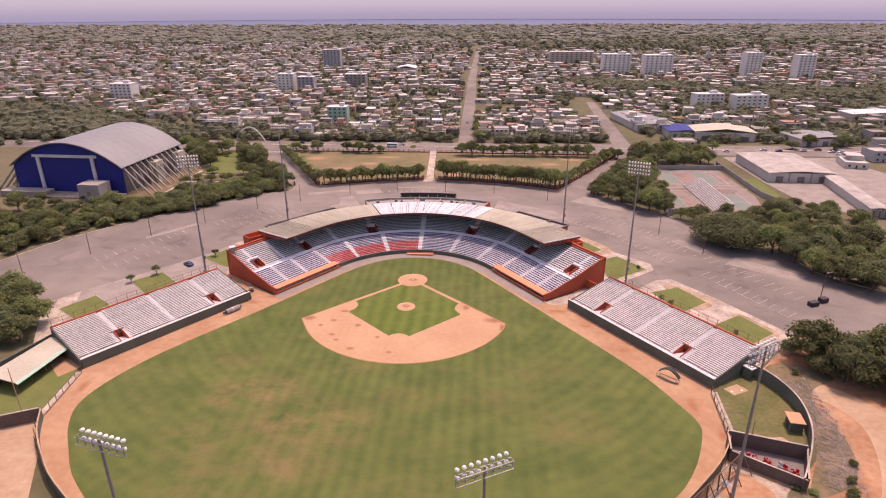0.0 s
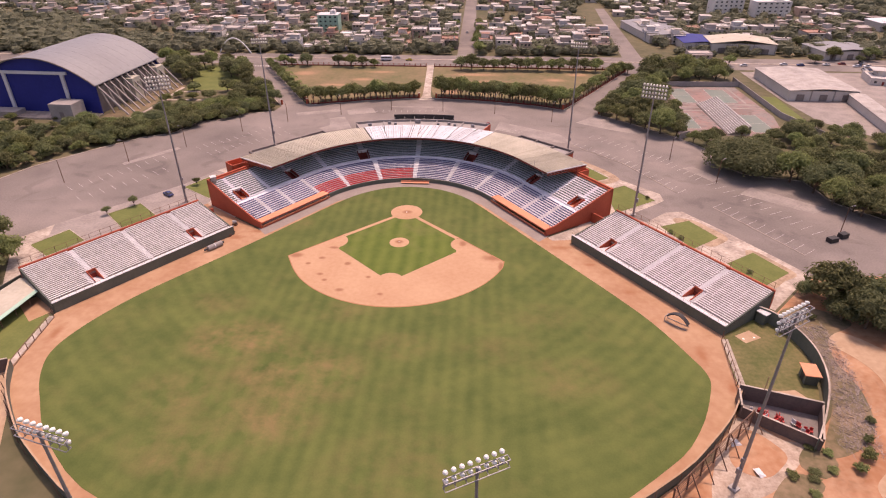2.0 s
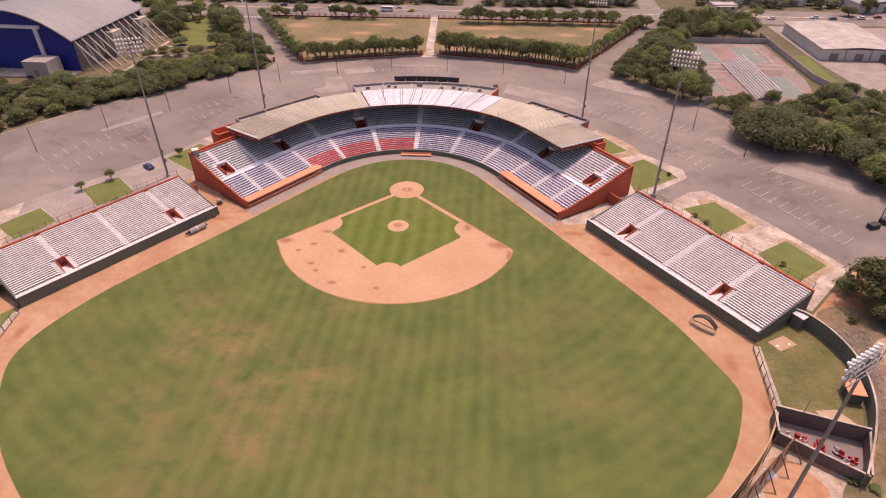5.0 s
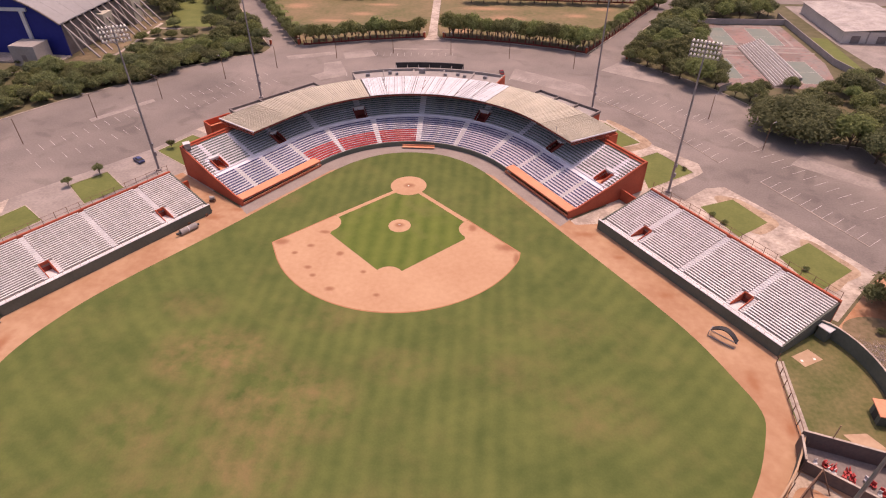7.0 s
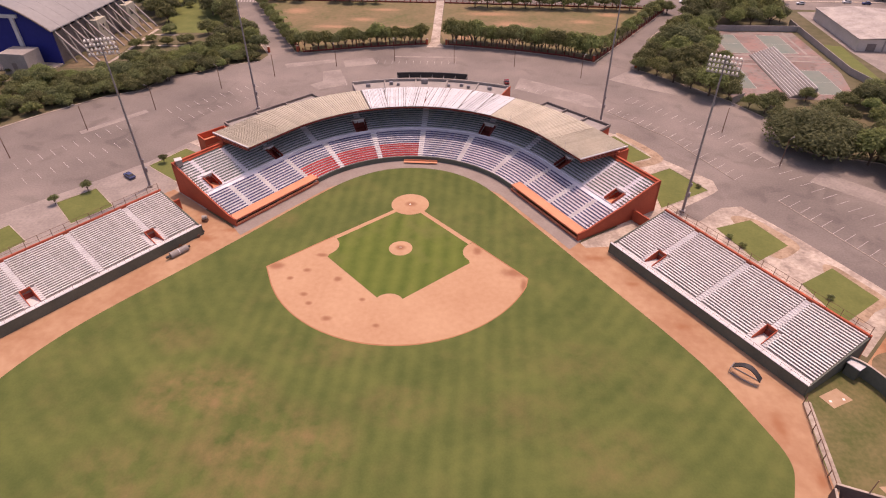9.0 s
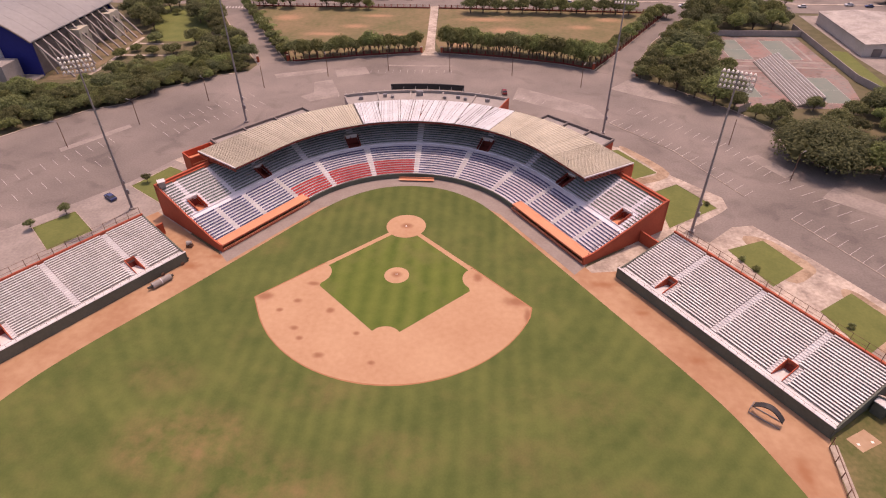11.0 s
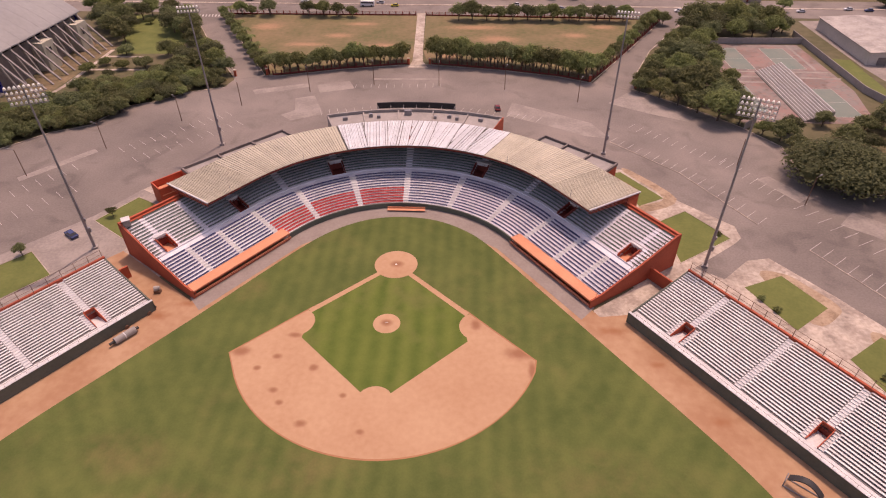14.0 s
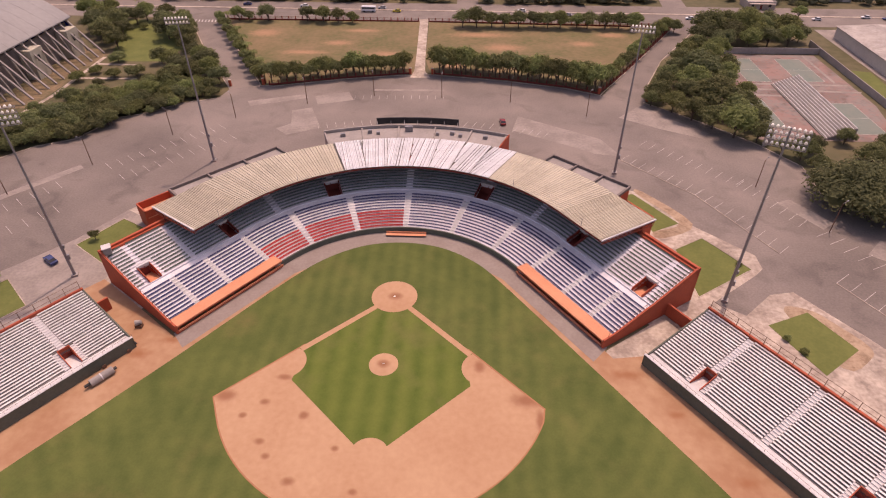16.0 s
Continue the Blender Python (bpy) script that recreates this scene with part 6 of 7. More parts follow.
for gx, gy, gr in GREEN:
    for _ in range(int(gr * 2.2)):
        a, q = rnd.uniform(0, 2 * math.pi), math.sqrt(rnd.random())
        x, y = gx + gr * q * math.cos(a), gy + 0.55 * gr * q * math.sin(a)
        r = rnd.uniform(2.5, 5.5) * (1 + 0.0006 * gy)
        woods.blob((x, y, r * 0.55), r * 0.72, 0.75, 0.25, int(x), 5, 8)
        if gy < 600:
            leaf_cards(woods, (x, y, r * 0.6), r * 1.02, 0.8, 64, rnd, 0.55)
tagged(part("far_woods", woods, M["leaf_far_hazed"]), "green trees among the houses, colour lightened for haze", "trees", kind="stuff")
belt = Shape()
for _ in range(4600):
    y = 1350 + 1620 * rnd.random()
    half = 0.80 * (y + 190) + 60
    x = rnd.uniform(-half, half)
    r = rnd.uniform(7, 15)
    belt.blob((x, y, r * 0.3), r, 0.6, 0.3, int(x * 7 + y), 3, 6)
# woods coloured with the haze already in the leaf tone
tagged(part("coastal_woods", belt, M["leaf_coast_hazed"]), "low green woods along the coast, paled and greyed for haze", "woods", kind="stuff")


def apartment(x, y, w, l, floors, turn, material, label, bays=6):
    root = thing("apartment_building", label, "apartment building", at=pose(x, y, 0, 0, 0, turn))
    h = 3.0 * floors
    part("wall", Shape().box((0, 0, h / 2), (w, l, h)), material, root)
    roof = Shape().box((0, 0, h + 0.2), (w + 0.4, l + 0.4, 0.4)).box((w * 0.2, 0, h + 1.6), (w * 0.25, l * 0.4, 2.6))
    part("roof", roof, M["white_conc"], root)
    me = Shape().box((0, 0, 0), (w / bays * 0.36, 0.2, 1.1)).mesh("window", M["glass_dark"])
    for f in range(floors):
        for k in range(bays):
            part("window", me, None, root, at=pose(-w / 2 + w * (k + 0.5) / bays, -l / 2 - 0.05, 3.0 * f + 1.7))
    for k in range(bays + 1):
        part("pier", Shape().box((-w / 2 + w * k / bays, -l / 2 - 0.3, h / 2), (0.6, 0.6, h)), material, root)


A, G = M["tower_paint"], M["grey_conc"]
apartment(-93, 305, 15, 12, 4, 0, M["mint"], "mint green four-storey building", 4)
apartment(205, 676, 36, 20, 9, 0, A, "tall pale apartment tower with dark window columns", 6)
apartment(256, 660, 36, 20, 9, 0, A, "tall pale apartment tower with dark window columns", 6)
apartment(379, 663, 20, 18, 10, 0, A, "tall pale concrete apartment tower", 4)
apartment(426, 622, 20, 18, 10, 0, A, "tall pale concrete apartment tower", 4)
apartment(171, 860, 70, 16, 6, 0, HOUSE_MATS[5], "long beige apartment block", 9)
apartment(232, 394, 26, 12, 4, 8, A, "four-storey pale apartment block", 6)
apartment(266, 386, 30, 12, 4, 8, A, "four-storey pale apartment block", 6)
apartment(-205, 767, 26, 14, 9, 0, HOUSE_MATS[8], "tall pale blue apartment block", 5)
apartment(-195, 500, 18, 14, 6, 0, A, "six-storey white apartment block", 4)
apartment(-172, 498, 18, 14, 5, 0, HOUSE_MATS[8], "five-storey pale blue apartment block", 4)
apartment(-122, 528, 24, 14, 5, 0, G, "five-storey grey apartment block", 5)
apartment(-345, 430, 22, 16, 5, 0, A, "five-storey white apartment block", 5)


def warehouse(x, y, w, l, h, turn, rise, roof_mat, label):
    root = thing("warehouse", label, "warehouse", at=pose(x, y, 0, 0, 0, turn))
    part("wall", Shape().box((0, 0, h / 2), (w, l, h)), HOUSE_MATS[0], root)
    roof = Shape()
    e = 0.6
    roof.hexa([(-w / 2 - e, -l / 2 - e, h), (0, -l / 2 - e, h + rise), (0, l / 2 + e, h + rise), (-w / 2 - e, l / 2 + e, h)], [(-w / 2 - e, -l / 2 - e, h + 0.2), (0, -l / 2 - e, h + rise + 0.2), (0, l / 2 + e, h + rise + 0.2), (-w / 2 - e, l / 2 + e, h + 0.2)])
    roof.hexa([(0, -l / 2 - e, h + rise), (w / 2 + e, -l / 2 - e, h), (w / 2 + e, l / 2 + e, h), (0, l / 2 + e, h + rise)], [(0, -l / 2 - e, h + rise + 0.2), (w / 2 + e, -l / 2 - e, h + 0.2), (w / 2 + e, l / 2 + e, h + 0.2), (0, l / 2 + e, h + rise + 0.2)])
    part("roof", roof, roof_mat, root)
    for k in range(3):
        part("door", Shape().box((-w / 2 + w * (k + 0.5) / 3, -l / 2 - 0.1, 1.6), (w / 9, 0.2, 3.2)), M["dark_conc"], root)
        part("pier", Shape().box((-w / 2 + w * (k + 0.95) / 3, -l / 2 - 0.15, h / 2), (0.5, 0.4, h)), M["grey_conc"], root)


sheet("pavement", [(173, 132), (176, 100), (194, 74), (250, 84), (252, 140), (240, 190), (173, 190)], 0.02, M["asphalt_pale"], "pale concrete yard of the workshops", "yard")
warehouse(192.5, 155.5, 33, 46, 5, -1, 1.0, M["shed_roof"], "low warehouse with a pale grey metal roof")
warehouse(202.5, 103, 7, 56, 4.0, -8.8, 0.6, M["shed_roof"], "long narrow shed with a grey metal roof")
warehouse(193, 250, 40, 24, 6, -6, 2.2, M["roof_beige"], "open-sided hall with a low beige roof")
warehouse(-81, 690, 26, 30, 8, 0, 3, M["roof_white"], "white gabled hall among the houses")
warehouse(168, 258, 24, 26, 5, 0, 1, M["hall_blue"], "workshop with a dark blue metal roof")
warehouse(250, 236, 34, 24, 5, 8, 1.2, M["hall_roof"], "low workshop with a grey metal roof")
warehouse(150, 300, 30, 60, 5, 8, 1.0, M["hall_roof"], "long market shed with a grey roof")
warehouse(350, 330, 60, 20, 6, 4, 1.2, M["roof_white"], "long low depot with a white roof")

for x, y, w, l, f_, t in ((160, 226, 14, 10, 1, 0), (240, 172, 12, 18, 1, -14), (262, 186, 12, 12, 2, 5), (282, 176, 14, 12, 1, 8), (276, 204, 12, 12, 2, 0), (300, 222, 14, 12, 2, 4), (318, 240, 13, 12, 1, 6), (296, 246, 12, 12, 2, 0), (276, 254, 12, 12, 1, 3), (330, 266, 14, 12, 2, 5), (306, 272, 12, 12, 1, 0), (350, 284, 13, 12, 2, 6), (322, 296, 12, 12, 2, 3), (230, 276, 13, 12, 1, 0), (254, 282, 13, 12, 2, 2), (276, 290, 13, 12, 1, 0), (298, 300, 12, 12, 1, 4), (210, 286, 13, 12, 1, 2), (188, 290, 12, 12, 2, 0)):
    house(x, y, w, l, f_, t, rnd)
for x, y in ((180, 222), (172, 206), (226, 214), (252, 214), (236, 262), (216, 262), (262, 222), (290, 200), (256, 250), (310, 206), (268, 150), (276, 130), (258, 72), (236, 70), (226, 84), (216, 92), (170, 92), (174, 84), (186, 70), (178, 78), (186, 66), (214, 60), (264, 160), (290, 156), (300, 140), (246, 60), (280, 90), (290, 110), (240, 222), (282, 228), (300, 236), (240, 244)):
    plant("broad" if rnd.random() < 0.6 else "scrub", x, y, rnd.uniform(0.6, 1.0))
# sports courts
sheet("ground", [(108, 79), (152, 79), (158, 106), (158, 156), (119, 156), (110, 120)], 0.03, M["court_red"], "faded red sports court surround", "court")
for x0, x1, y0, y1 in ((121, 130, 127, 151), (140, 150, 127.5, 151), (141, 150.5, 84, 108), (112, 120, 88, 110)):
    ring = [(x0, y0), (x1, y0), (x1, y1), (x0, y1)]
    sheet("ground", ring, 0.06, M["court_green"], "faded green sports court", "court")
    ln = Shape()
    for i in range(4):
        ln.wall(ring[i], ring[(i + 1) % 4], 0.12, 0.06, 0.07)
    ln.wall((x0, (y0 + y1) / 2), (x1, (y0 + y1) / 2), 0.12, 0.06, 0.07)
    tagged(part("trim", ln, M["line_paint"]), "white court lines", "court lines", kind="structure")
for pts in ([(111, 119.5), (158, 117)], [(111, 114), (128, 113)], [(152.5, 126), (152.5, 155)], [(118, 124), (156, 123.4)]):
    sheet("pavement", [(pts[0][0], pts[0][1]), (pts[1][0], pts[1][1]), (pts[1][0] + 1.2, pts[1][1] + 1.5), (pts[0][0] + 1.2, pts[0][1] + 1.5)], 0.05, M["asphalt_pale"], "pale path between the courts", "path")
cs = thing("court_bleacher", "grey concrete bleacher between the courts", "bleachers", at=pose(133, 102, 0, 0, 0, -90))
for i in range(10):
    part("step", Shape().box((0, -4.0 + 0.9 * i, 0.2 + 0.19 * i), (44, 0.9, 0.4 + 0.38 * i)), M["grey_conc"], cs)
    part("bench", Shape().box((0, -4.0 + 0.9 * i, 0.75 + 0.38 * i), (44, 0.26, 0.1)), M["white_conc"], cs)
sheet("pavement", [(161.4, 166), (165, 164), (164, 106), (161, 106)], 0.05, M["path"], "pale footway beside the court wall", "path")
sheet("ground", [(165, 140), (172, 138), (170, 96), (164.5, 98)], 0.04, M["lawn"], "narrow strip of green lawn beside the wall", "lawn")
for nm, a, b in (("court_wall", (120, 157), (160.5, 157.5)), ("court_wall", (161, 168), (160.5, 105)), ("court_wall", (160.5, 105), (168, 76)), ("court_wall", (106.3, 73.3), (111.5, 77.6))):
    tagged(part(nm, Shape().wall(a, b, 0.3, 0, 2.6), M["grey_conc"]), "weathered grey wall round the courts", "wall", kind="structure")

# park fences
RUNS = [*zip(FRONT[0][:-1], FRONT[0][1:]), *zip(FRONT[1][:-1], FRONT[1][1:]), ((62.5, 113), (78.5, 138)), ((78.5, 138), (107, 188)), ((-62, 117), (-102, 190)), ((-102, 194), (-10, 194)), ((-5, 194), (107, 190))]
for pts in RUNS:
    (x0, y0), (x1, y1) = pts
    root = thing("park_fence", "low rusty red park fence with square posts", "fence", "park fences")
    part("base_wall", Shape().wall(*pts, 0.3, 0, 0.6), M["dark_red"], root)
    n_ = max(2, int(math.hypot(x1 - x0, y1 - y0) / 3.2))
    rail = Shape()
    for zz in (1.1, 1.7):
        rail.rod((x0, y0, zz), (x1, y1, zz), 0.06)
    for k in range(n_ * 5):
        t = k / (n_ * 5)
        rail.rod((x0 + (x1 - x0) * t, y0 + (y1 - y0) * t, 0.6), (x0 + (x1 - x0) * t, y0 + (y1 - y0) * t, 1.7), 0.03, None, 4)
    part("rail", rail, M["rust"], root)
    me = Shape().box((0, 0, 0.95), (0.4, 0.4, 1.9)).mesh("post", M["dark_red"])
    for k in range(n_ + 1):
        t = k / n_
        part("post", me, None, root, at=pose(x0 + (x1 - x0) * t, y0 + (y1 - y0) * t, 0))

# the arch over the hall's gate
arch_ = thing("gate_arch", "pale yellow curved gate arch", "arch", at=pose(-138.5, 225.4, 0, 0, 0, -6))
ar = Shape()
pts = [(-11.0 + 21.9 * i / 14, 9.5 * (1 - (2 * i / 14 - 1) ** 2)) for i in range(15)]
for (x0, z0), (x1, z1) in zip(pts[:-1], pts[1:]):
    ar.rod((x0, 0, z0), (x1, 0, z1), 0.4)
part("arch_rib", ar, M["lamp_white"], arch_)


# ---- outfield wall, bullpens ----
FENCE = [(79.2, -59), (77.8, -70), (76.6, -78.5), (72.5, -85.5), (66, -93), (58, -100.5), (40, -112.5), (20, -120), (0, -123)]
fence = thing("outfield_fence", "dark green outfield wall with a pale top rail", "fence")
for sg in (-1, 1):
    pts = smooth_ring([(sg * x, y) for x, y in FENCE[2:]], 3, False)
    for a, b in zip(pts[:-1], pts[1:]):
        panel = part("panel", Shape().wall(a, b, 0.15, 0, 2.5), M["green_wall"], fence)
        part("top_rail", Shape().wall(a, b, 0.3, 2.5, 2.62), M["pale_dirt"], panel)
        part("post", Shape().rod((a[0] * 1.005, a[1] * 1.005, 0), (a[0] * 1.005, a[1] * 1.005, 3.2), 0.07), M["rust"], panel)
    low = thing("bullpen_fence", "open rusty pipe frame fence beside the bullpen", "fence", "bullpen fences")
    a, b = (sg * 79.0, -60.5), (sg * 76.8, -78.2)
    for k in range(7):
        t = k / 6
        part("post", Shape().rod((a[0] + (b[0] - a[0]) * t, a[1] + (b[1] - a[1]) * t, 0), (a[0] + (b[0] - a[0]) * t, a[1] + (b[1] - a[1]) * t, 2.0 if k > 0 else 2.8), 0.09), M["rust"], low)
    r_ = Shape()
    for zz in (0.15, 2.0):
        r_.rod((*a, zz), (*b, zz), 0.08)
    part("rail", r_, M["rust"], low)
    sheet("pavement", [(sg * 79.2, -60), (sg * 80.6, -60), (sg * 78.6, -79), (sg * 77.2, -79)], 0.08, M["path"], "pale concrete strip beside the bullpen", "path")

# right bullpen
M["bullpen"] = mat("bullpen", (0.175, 0.140, 0.062), (0.088, 0.098, 0.030), 0.95, 0.16, 1.2, 0.7)
sheet("ground", smooth_ring([(80.5, -57.5), (91, -51.5), (95, -58), (95.5, -67), (92.5, -78), (88, -84), (78, -79)]), 0.06, M["bullpen"], "worn bullpen grass", "turf")
for ring in ([(82.6, -58.6), (86.6, -56.4), (88.4, -59.0), (84.2, -61.2)], [(84.5, -76.5), (88.6, -76.0), (91.0, -79.5), (86.8, -80.8)]):
    sheet("ground", ring, 0.1, M["pale_dirt"], "pale clay bullpen pad", "bullpen pad")
tagged(part("trim", Shape().box((84.2, -59.6, 0.11), (0.45, 0.45, 0.04)).box((86.8, -59.0, 0.11), (0.45, 0.45, 0.04)), M["lamp_white"]), "two white plates on the bullpen pad", "plates", kind="structure")
pen = thing("bullpen_wall", "curved dark green bullpen wall with a pale coping", "wall")
pts = smooth_ring([(88.5, -50.5), (92.2, -53), (95.2, -59), (96.2, -67), (94.2, -76), (90.2, -84), (85, -92)], 5, False)
for a, b in zip(pts[:-1], pts[1:]):
    pn = part("panel", Shape().wall(a, b, 0.25, 0, 3.4), M["green_wall"], pen)
    part("coping", Shape().wall(a, b, 0.34, 3.4, 3.52), M["path"], pn)
shed = thing("shed", "small dark bullpen shed with an orange roof", "shed", at=pose(92.6, -72.6, 0, 0, 0, -8))
part("wall", Shape().box((0, 0, 1.2), (2.6, 3.4, 2.4)), M["green_wall"], shed)
part("roof", Shape().box((0, 0.2, 2.5), (3.2, 4.2, 0.2)), M["orange_pale"], shed)
part("doorway", Shape().box((-1.31, 0, 1.0), (0.05, 1.4, 2.0)), M["black"], shed)
hut = thing("hut", "small green hut beside the bleacher end", "shed", at=pose(*gp(119.9, 15.5), 0, 0, 0, 35))
part("wall", Shape().box((0, 0, 1.4), (1.8, 2.2, 2.8)), M["green_wall"], hut)
part("roof", Shape().box((0, 0, 2.9), (2.0, 2.6, 0.2)), M["white_conc"], hut)
store = thing("store_pit", "roofless brown store between two concrete walls", "store")
for nm, a, b, z in (("inner_wall", (75.8, -78.8), (90.0, -83.0), 3.6), ("outer_wall", (74.6, -84.0), (86.0, -91.8), 2.6), ("side_wall", (75.6, -79.2), (74.4, -84.0), 3.0), ("side_wall", (90, -83), (86, -91.8), 3.0)):
    w = part(nm, Shape().wall(a, b, 0.3, 0, z), M["brown_wall"], store)
    part("coping", Shape().wall(a, b, 0.36, z, z + 0.1), M["path"], w)
part("floor_slab", Shape().prism([(75.8, -79), (90, -83.1), (86, -91.7), (74.6, -84)], 0.0, 0.1), M["dark_conc"], store)
rnd = random.Random(21)
for k in range(26):
    t = rnd.random()
    x, y = 77.5 + 9.0 * t + rnd.uniform(-0.8, 0.8), -82.8 - 4.6 * t + rnd.uniform(-1.2, 0.6)
    ch = Shape().box((x, y, 0.55), (0.6, 0.6, 0.12), t * 3).box((x, y + 0.25, 0.95), (0.6, 0.1, 0.7), t * 3)
    for lx, ly in ((-0.22, -0.22), (0.22, -0.22), (0.22, 0.22), (-0.22, 0.22)):
        ch.box((x + lx, y + ly, 0.32), (0.08, 0.08, 0.44))
    tagged(part("old_seat", ch, M["seat_red"] if rnd.random() < 0.75 else M["white_conc"]), "discarded plastic seat piled in the store", "seat", "discarded seats")

# left bullpen with its shelter
sheet("ground", [(-80.5, -60), (-88, -52.5), (-97, -64), (-92, -78), (-79, -79)], 0.06, M["lawn"], "bright bullpen grass", "turf")
sheet("ground", [(-80.5, -57.5), (-87.5, -50.5), (-91.5, -55.5), (-84, -62.5)], 0.09, M["clay_track"], "clay bullpen pad", "bullpen pad")
sh_ = thing("bullpen_shelter", "long bullpen shelter with a beige roof and pale green edge", "shelter")
ring = [(-87.0, -51.0), (-93.8, -49.4), (-97.4, -68.0), (-88.9, -70)]
part("roof", Shape().hexa([(*ring[0], 3.0), (*ring[1], 3.6), (*ring[2], 3.6), (*ring[3], 3.0)], [(*ring[0], 3.2), (*ring[1], 3.8), (*ring[2], 3.8), (*ring[3], 3.2)]), M["roof_beige"], sh_)
part("fascia", Shape().hexa([(-86.2, -51.2, 2.75), (-87, -51, 3.0), (-88.9, -70, 3.0), (-88.1, -70.2, 2.75)], [(-86.2, -51.2, 2.9), (-87, -51, 3.2), (-88.9, -70, 3.2), (-88.1, -70.2, 2.9)]), M["mint"], sh_, "pale green roof edge")
part("back_wall", Shape().wall((-93.6, -49.6), (-97.2, -67.6), 0.25, 0, 3.5), M["brown_wall"], sh_)
for k in range(5):
    t = k / 4
    part("post", Shape().rod((-87.3 - 1.8 * t, -51.6 - 18.0 * t, 0), (-87.3 - 1.8 * t, -51.6 - 18.0 * t, 3.0), 0.1), M["rust"], sh_)
lw = thing("boundary_wall", "dark green boundary wall behind the bullpen", "wall")
for a, b in (((-90, -42), (-96, -47)), ((-96, -47), (-101, -66)), ((-101, -66), (-104, -80))):
    part("panel", Shape().wall(a, b, 0.3, 0, 3.0), M["green_wall"], lw)
lw2 = thing("boundary_wall", "brown concrete wall with a pale coping", "wall")
for a, b in (((-76.5, -79), (-87, -84)), ((-87, -84), (-100, -90))):
    q = part("panel", Shape().wall(a, b, 0.3, 0, 3.2), M["brown_wall"], lw2)
    part("coping", Shape().wall(a, b, 0.36, 3.2, 3.32), M["path"], q)
for x, y, h in ((-80.2, -79.6, 14.0), (80.0, -80.0, 7.0)):
    fp = thing("foul_pole", "thin yellowish foul pole at the fence", "pole", "foul poles")
    part("pole", Shape().rod((x, y, 0), (x, y, h), 0.12, 0.08), M["pale_dirt"], fp)

# bare ground between the outfield wall and the store
sheet("ground", smooth_ring([(72.1, -85.4), (75.9, -85.2), (81.0, -89.8), (86.1, -89.5), (81.7, -94.4), (76.5, -99.4), (71.6, -102.5), (63.5, -104.6), (65.8, -96.4)], 4), 0.03, M["rubble"], "pale rubble and sand behind the outfield wall", "rubble")
sheet("ground", smooth_ring([(72.2, -87.9), (75.9, -87.7), (79.7, -92.8), (77.4, -96.2), (74.1, -98.3), (70.2, -97.2), (69.2, -94.0)], 4), 0.045, M["red_dirt"], "heap of spread red earth", "dirt")
for ring in ([(70.7, -89.5), (71.9, -89.5), (72.6, -91.2), (70.4, -91.7)], [(72.4, -96.5), (73.6, -96.2), (74.2, -98.0), (73.1, -98.5)]):
    tagged(part("debris_mound", Shape().hexa([(x, y, 0.04) for x, y in ring], [(x * 0.3 + 0.7 * ring[0][0], y * 0.3 + 0.7 * ring[2][1], 0.5) for x, y in ring]), M["white_conc"]), "small heap of white rubble on red earth", "rubble")
for ring in ([(82.7, -92.1), (86.2, -90.1), (88.1, -94.5), (84.3, -98.0), (81.2, -95.5)], [(77.0, -98.4), (80.5, -97.1), (83.5, -99.5), (78.3, -103.7), (72.6, -104.1)]):
    sheet("ground", smooth_ring(ring, 4), 0.035, M["scrub_soil"], "weedy dry grass beside the dirt lane", "scrub")
    for (x0, y0), (x1, y1) in zip(ring, ring[1:]):
        plant("bush", (x0 + x1) / 2, (y0 + y1) / 2, 0.55, squash=0.5)

# scaffolding behind the right fence
sc = thing("sign_frame", "rusty steel frame standing behind the outfield wall", "frame")
for k in range(7):
    x, y = 75.5 - 3.2 * k, -86.5 - 3.0 * k
    part("post", Shape().rod((x, y, 0), (x - 0.5, y - 0.5, 4.6), 0.16), M["rust"], sc)
    part("strut", Shape().rod((x + 1.8, y - 1.8, 0), (x, y, 4.2), 0.11), M["rust"], sc)
for zz in (0.8, 1.4, 2.0, 2.6, 3.2, 3.8, 4.5):
    part("rail", Shape().rod((75.5, -86.5, zz), (56.3, -104.5, zz), 0.10 if zz in (0.8, 4.5) else 0.05), M["rust"], sc)


# ---- vehicles, field equipment ----
def car(x, y, turn, material, label):
    root = thing("car", label, "car", "", pose(x, y, 0.03, 0, 0, turn))
    b = Shape()
    prof = [(-2.1, 0.35), (-2.1, 0.85), (-1.3, 0.98), (1.35, 0.98), (2.05, 0.8), (2.1, 0.35)]
    b.hexa([(-0.85, y_, z) for y_, z in prof], [(0.85, y_, z) for y_, z in prof])
    part("body", b, material, root)
    cab = Shape().hexa([(-0.78, -1.7, 0.98), (0.78, -1.7, 0.98), (0.78, 0.9, 0.98), (-0.78, 0.9, 0.98)], [(-0.6, -1.2, 1.45), (0.6, -1.2, 1.45), (0.6, 0.2, 1.45), (-0.6, 0.2, 1.45)])
    part("cabin_glass", cab, M["glass_dark"], root)
    part("roof", Shape().box((0, -0.5, 1.47), (1.2, 1.4, 0.05)), material, root)
    for sx in (-0.8, 0.8):
        for yy in (-1.3, 1.3):
            part("wheel", Shape().rod((sx - 0.1, yy, 0.32), (sx + 0.1, yy, 0.32), 0.32, None, 10), M["black"], root)


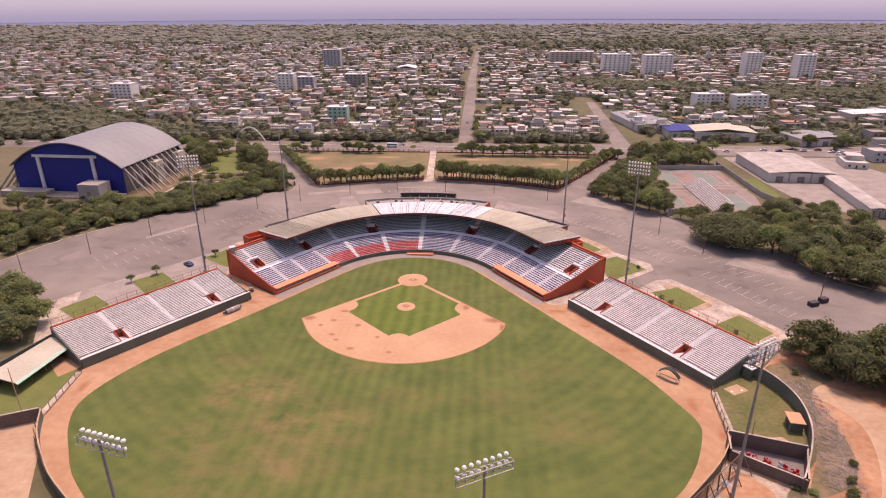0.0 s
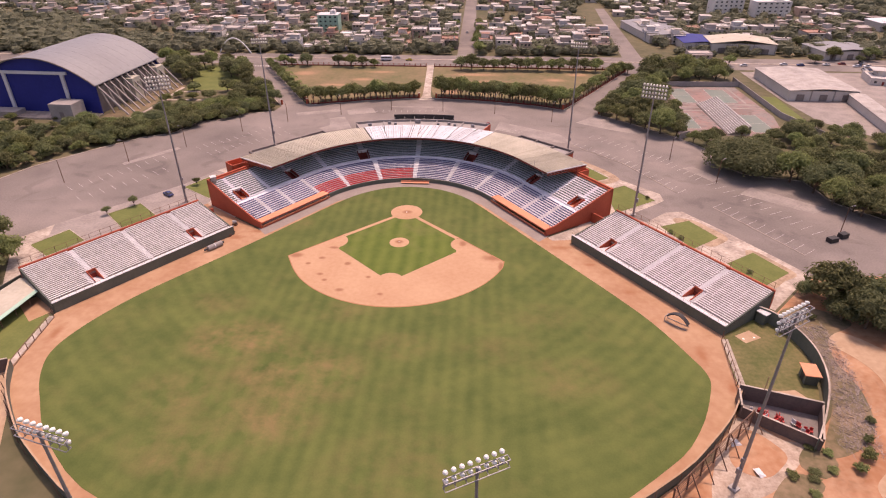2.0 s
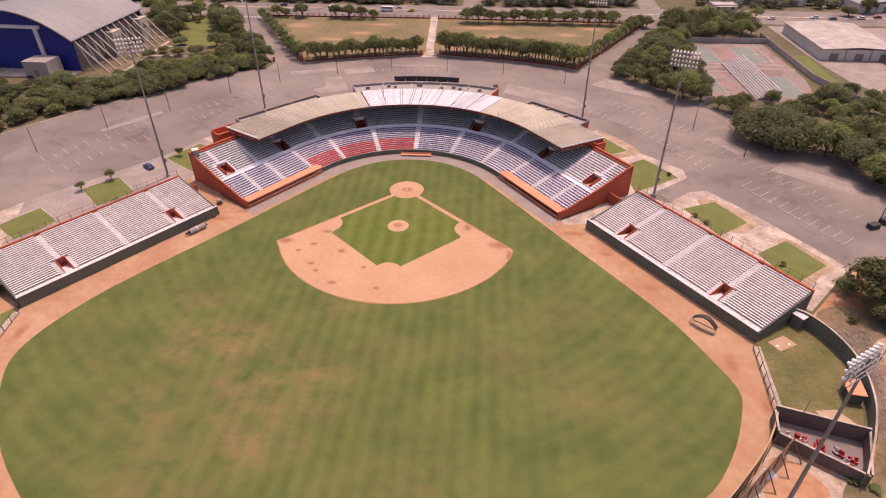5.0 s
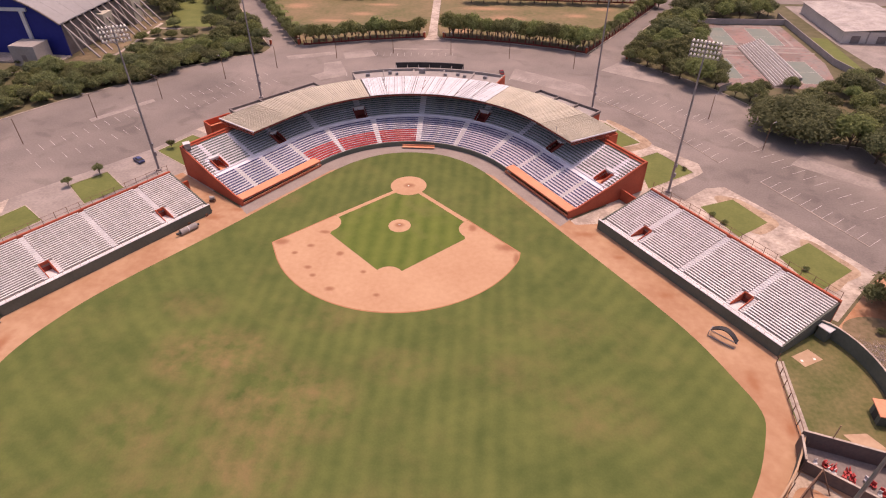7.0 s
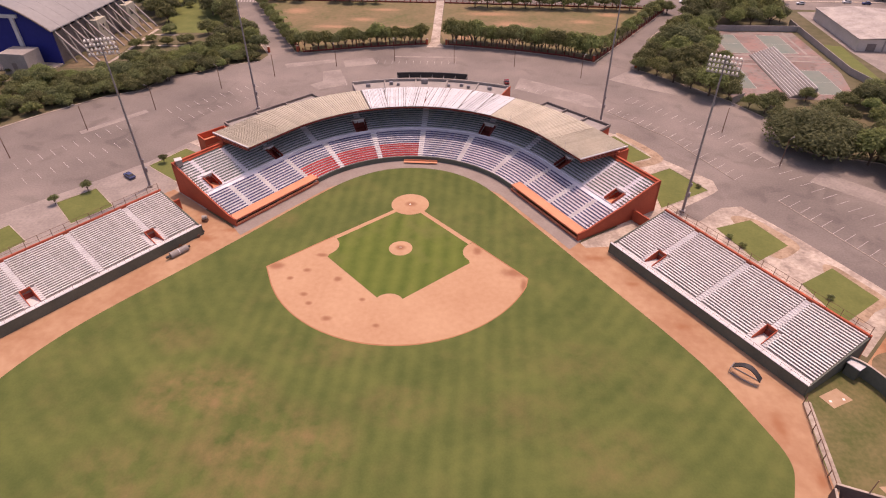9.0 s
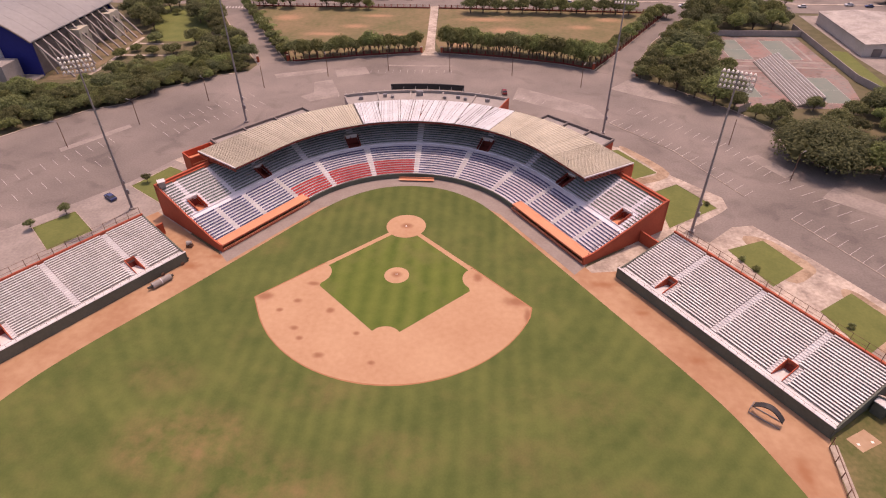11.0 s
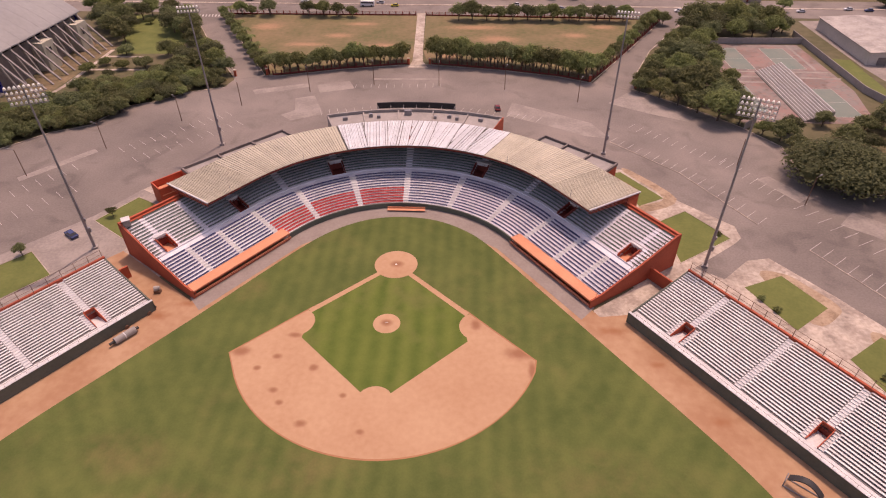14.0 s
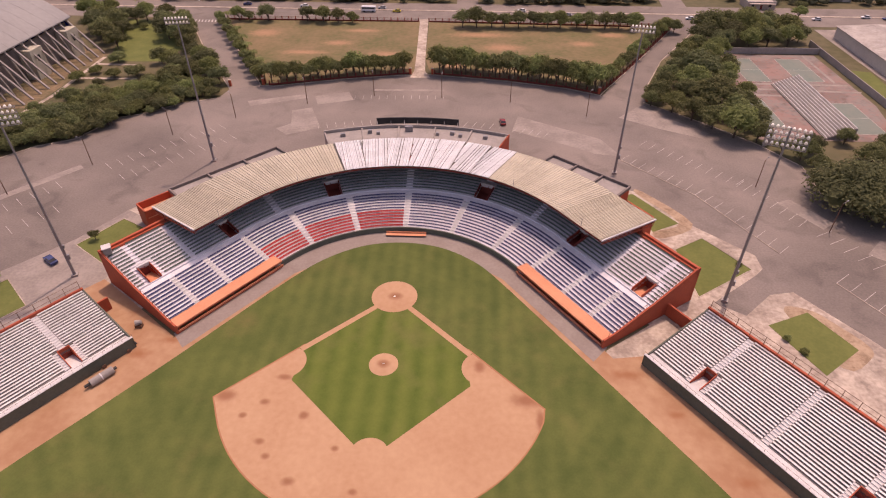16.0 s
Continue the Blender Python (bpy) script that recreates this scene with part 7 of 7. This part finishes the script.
car(-82.8, 8.6, 55, CAR_MATS[0], "dark blue car parked behind the bleacher")
car(26.6, 86.9, 5, CAR_MATS[1], "dark red car parked behind the grandstand")
rnd = random.Random(3)
for x, y, c in ((-30, 214, 3), (-22, 209, 4), (40, 212, 2), (-70, 216, 2), (62, 206, 3), (88, 208, 2), (-100, 218, 0), (120, 203, 2), (150, 206, 3), (180, 204, 2), (12, 300, 3), (205, 208, 2), (214, 206, 0), (230, 208, 2), (240, 210, 1)):
    car(x, y, 88 if y < 250 else 2, CAR_MATS[c], "car on the street behind the park")
for k in range(34):
    x, y = 244 + rnd.uniform(0, 90), 186 + rnd.uniform(0, 16) + (k % 3) * 6
    car(x, y, rnd.choice((5, 95, 185)), CAR_MATS[rnd.choice((2, 2, 3, 0, 1))], "car parked in the workshop yard")
bus = thing("bus", "small white bus on the avenue", "bus", at=pose(-36, 209, 0.04, 0, 0, 88))
part("body", Shape().box((0, 0, 1.6), (2.2, 7.0, 2.3)), CAR_MATS[2], bus)
part("window_band", Shape().box((0, 0, 2.0), (2.24, 6.4, 0.7)), M["glass_dark"], bus)
for sx in (-1, 1):
    for yy in (-2.2, 2.2):
        part("wheel", Shape().rod((sx - 0.12, yy, 0.45), (sx + 0.12, yy, 0.45), 0.45, None, 10), M["black"], bus)

roll = thing("cover_roller", "rolled grey field cover on a long drum", "roller")
a, b = Vector((-54.2, -27.4, 0.85)), Vector((-51.6, -23.8, 0.85))
part("drum", Shape().rod(a, b, 0.75, None, 14), M["grey_conc"], roll)
part("axle", Shape().rod(a + (a - b) * 0.25, b + (b - a) * 0.15, 0.3, None, 8), M["black"], roll)
part("strap", Shape().rod(a + (b - a) * 0.45, a + (b - a) * 0.5, 0.78, None, 14), M["white_conc"], roll)
cart = thing("trailer", "dark flat trailer with spoked wheels beside the wall", "trailer")
part("bed", Shape().wall((-55.3, -23.4), (-50.5, -16.6), 0.9, 0.55, 0.85), M["black"], cart)
for p in ((-54.3, -22.6), (-51.4, -18.4)):
    part("wheel", Shape().rod((p[0] + 0.35, p[1] - 0.25, 0.45), (p[0] + 0.5, p[1] - 0.35, 0.45), 0.45, None, 12), M["rust"], cart)
part("load", Shape().wall((-54.5, -22.4), (-51.2, -17.6), 0.5, 0.85, 1.0), M["grey_conc"], cart)
mx = thing("mixer", "small old concrete mixer beside the bleacher end", "mixer", at=pose(-52.2, -11.6, 0))
part("drum", Shape().rod((-0.5, 0, 1.1), (0.6, 0.2, 1.3), 0.65, 0.4, 10), M["grey_conc"], mx)
part("frame", Shape().box((0, 0, 0.4), (1.4, 1.0, 0.7)), M["rust"], mx)

# batting cage frame on the right clay
cage = thing("batting_cage", "folded dark batting cage with a curved hood", "batting cage", at=pose(70.5, -55.0, 0.05, 0, 0, -40))
hood = Shape()
pts = [(-2.6 + 5.2 * i / 12, 0.6 + 2.2 * math.sin(math.pi * (0.12 + 0.8 * i / 12))) for i in range(13)]
for x, z in pts:
    hood.v += [(x, -0.6, z), (x, 0.6, z), (x, 0.6, z + 0.22), (x, -0.6, z + 0.22)]
for i in range(12):
    for p in range(4):
        q = (p + 1) % 4
        hood.f.append((4 * i + p, 4 * i + q, 4 * i + 4 + q, 4 * i + 4 + p))
part("hood", hood, M["black"], cage)
fr = Shape()
for yy in (-0.9, 0.9):
    fr.rod((-2.8, yy, 0.15), (2.6, yy, 0.15), 0.08)
    fr.rod((-2.8, yy, 0.15), (-2.8, yy, 1.4), 0.08)
fr.rod((-2.8, -0.9, 1.4), (-2.8, 0.9, 1.4), 0.08)
part("frame", fr, M["steel"], cage)
net = thing("backstop_bench", "orange bench in front of the field wall", "bench")
part("seat", Shape().box((0.4, 22.6, 0.5), (10.0, 1.0, 0.12)), M["orange_pale"], net)
part("back", Shape().box((0.4, 23.15, 0.75), (10.0, 0.1, 0.5)), M["orange_pale"], net)
for x in (-4.2, -1.5, 0.4, 2.6, 5.0):
    part("leg", Shape().box((x, 22.9, 0.3), (0.2, 0.6, 0.45)), M["dark_red"], net)

sk = thing("skip", "pair of dark open skips standing in the car park", "skip")
part("bin", Shape().box((126.9, -12.0, 0.7), (3.0, 1.8, 1.4), 0.4), M["black"], sk)
part("bin", Shape().box((131.2, -9.4, 0.8), (2.6, 1.8, 1.5), 0.4), M["black"], sk)

# ---- glowing backdrop far beyond the sea, sky haze painted into it ----
def backdrop_glow(name, low, high, z0, z1):
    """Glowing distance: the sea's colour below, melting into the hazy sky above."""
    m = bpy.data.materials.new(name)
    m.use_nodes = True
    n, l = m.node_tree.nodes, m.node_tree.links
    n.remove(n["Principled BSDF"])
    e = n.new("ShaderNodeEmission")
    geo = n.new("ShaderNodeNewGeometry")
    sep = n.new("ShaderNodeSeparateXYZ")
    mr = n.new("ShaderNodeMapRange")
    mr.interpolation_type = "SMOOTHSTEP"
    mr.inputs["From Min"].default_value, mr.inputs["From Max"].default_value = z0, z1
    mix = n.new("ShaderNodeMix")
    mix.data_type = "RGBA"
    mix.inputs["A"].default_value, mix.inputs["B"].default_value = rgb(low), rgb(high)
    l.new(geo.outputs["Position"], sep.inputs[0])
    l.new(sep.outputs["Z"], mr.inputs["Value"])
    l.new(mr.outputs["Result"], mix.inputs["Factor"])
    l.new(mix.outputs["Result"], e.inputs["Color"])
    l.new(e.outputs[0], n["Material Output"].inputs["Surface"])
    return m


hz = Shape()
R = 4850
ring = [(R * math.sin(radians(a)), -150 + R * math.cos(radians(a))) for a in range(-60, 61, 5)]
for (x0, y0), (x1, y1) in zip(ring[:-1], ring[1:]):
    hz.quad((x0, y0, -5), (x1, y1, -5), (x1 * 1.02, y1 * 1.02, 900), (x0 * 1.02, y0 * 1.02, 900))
tagged(part("backdrop", hz, backdrop_glow("backdrop_glow", (0.345, 0.37, 0.545), (0.545, 0.56, 0.70), 0, 150)), "glowing backdrop of hazy blue sea melting into a pale lilac sky", "sky", kind="structure")
for src in [o for kind in KINDS.values() for o in kind]:
    if src.name not in used:
        for o in (*src.children_recursive, src):
            bpy.data.objects.remove(o)
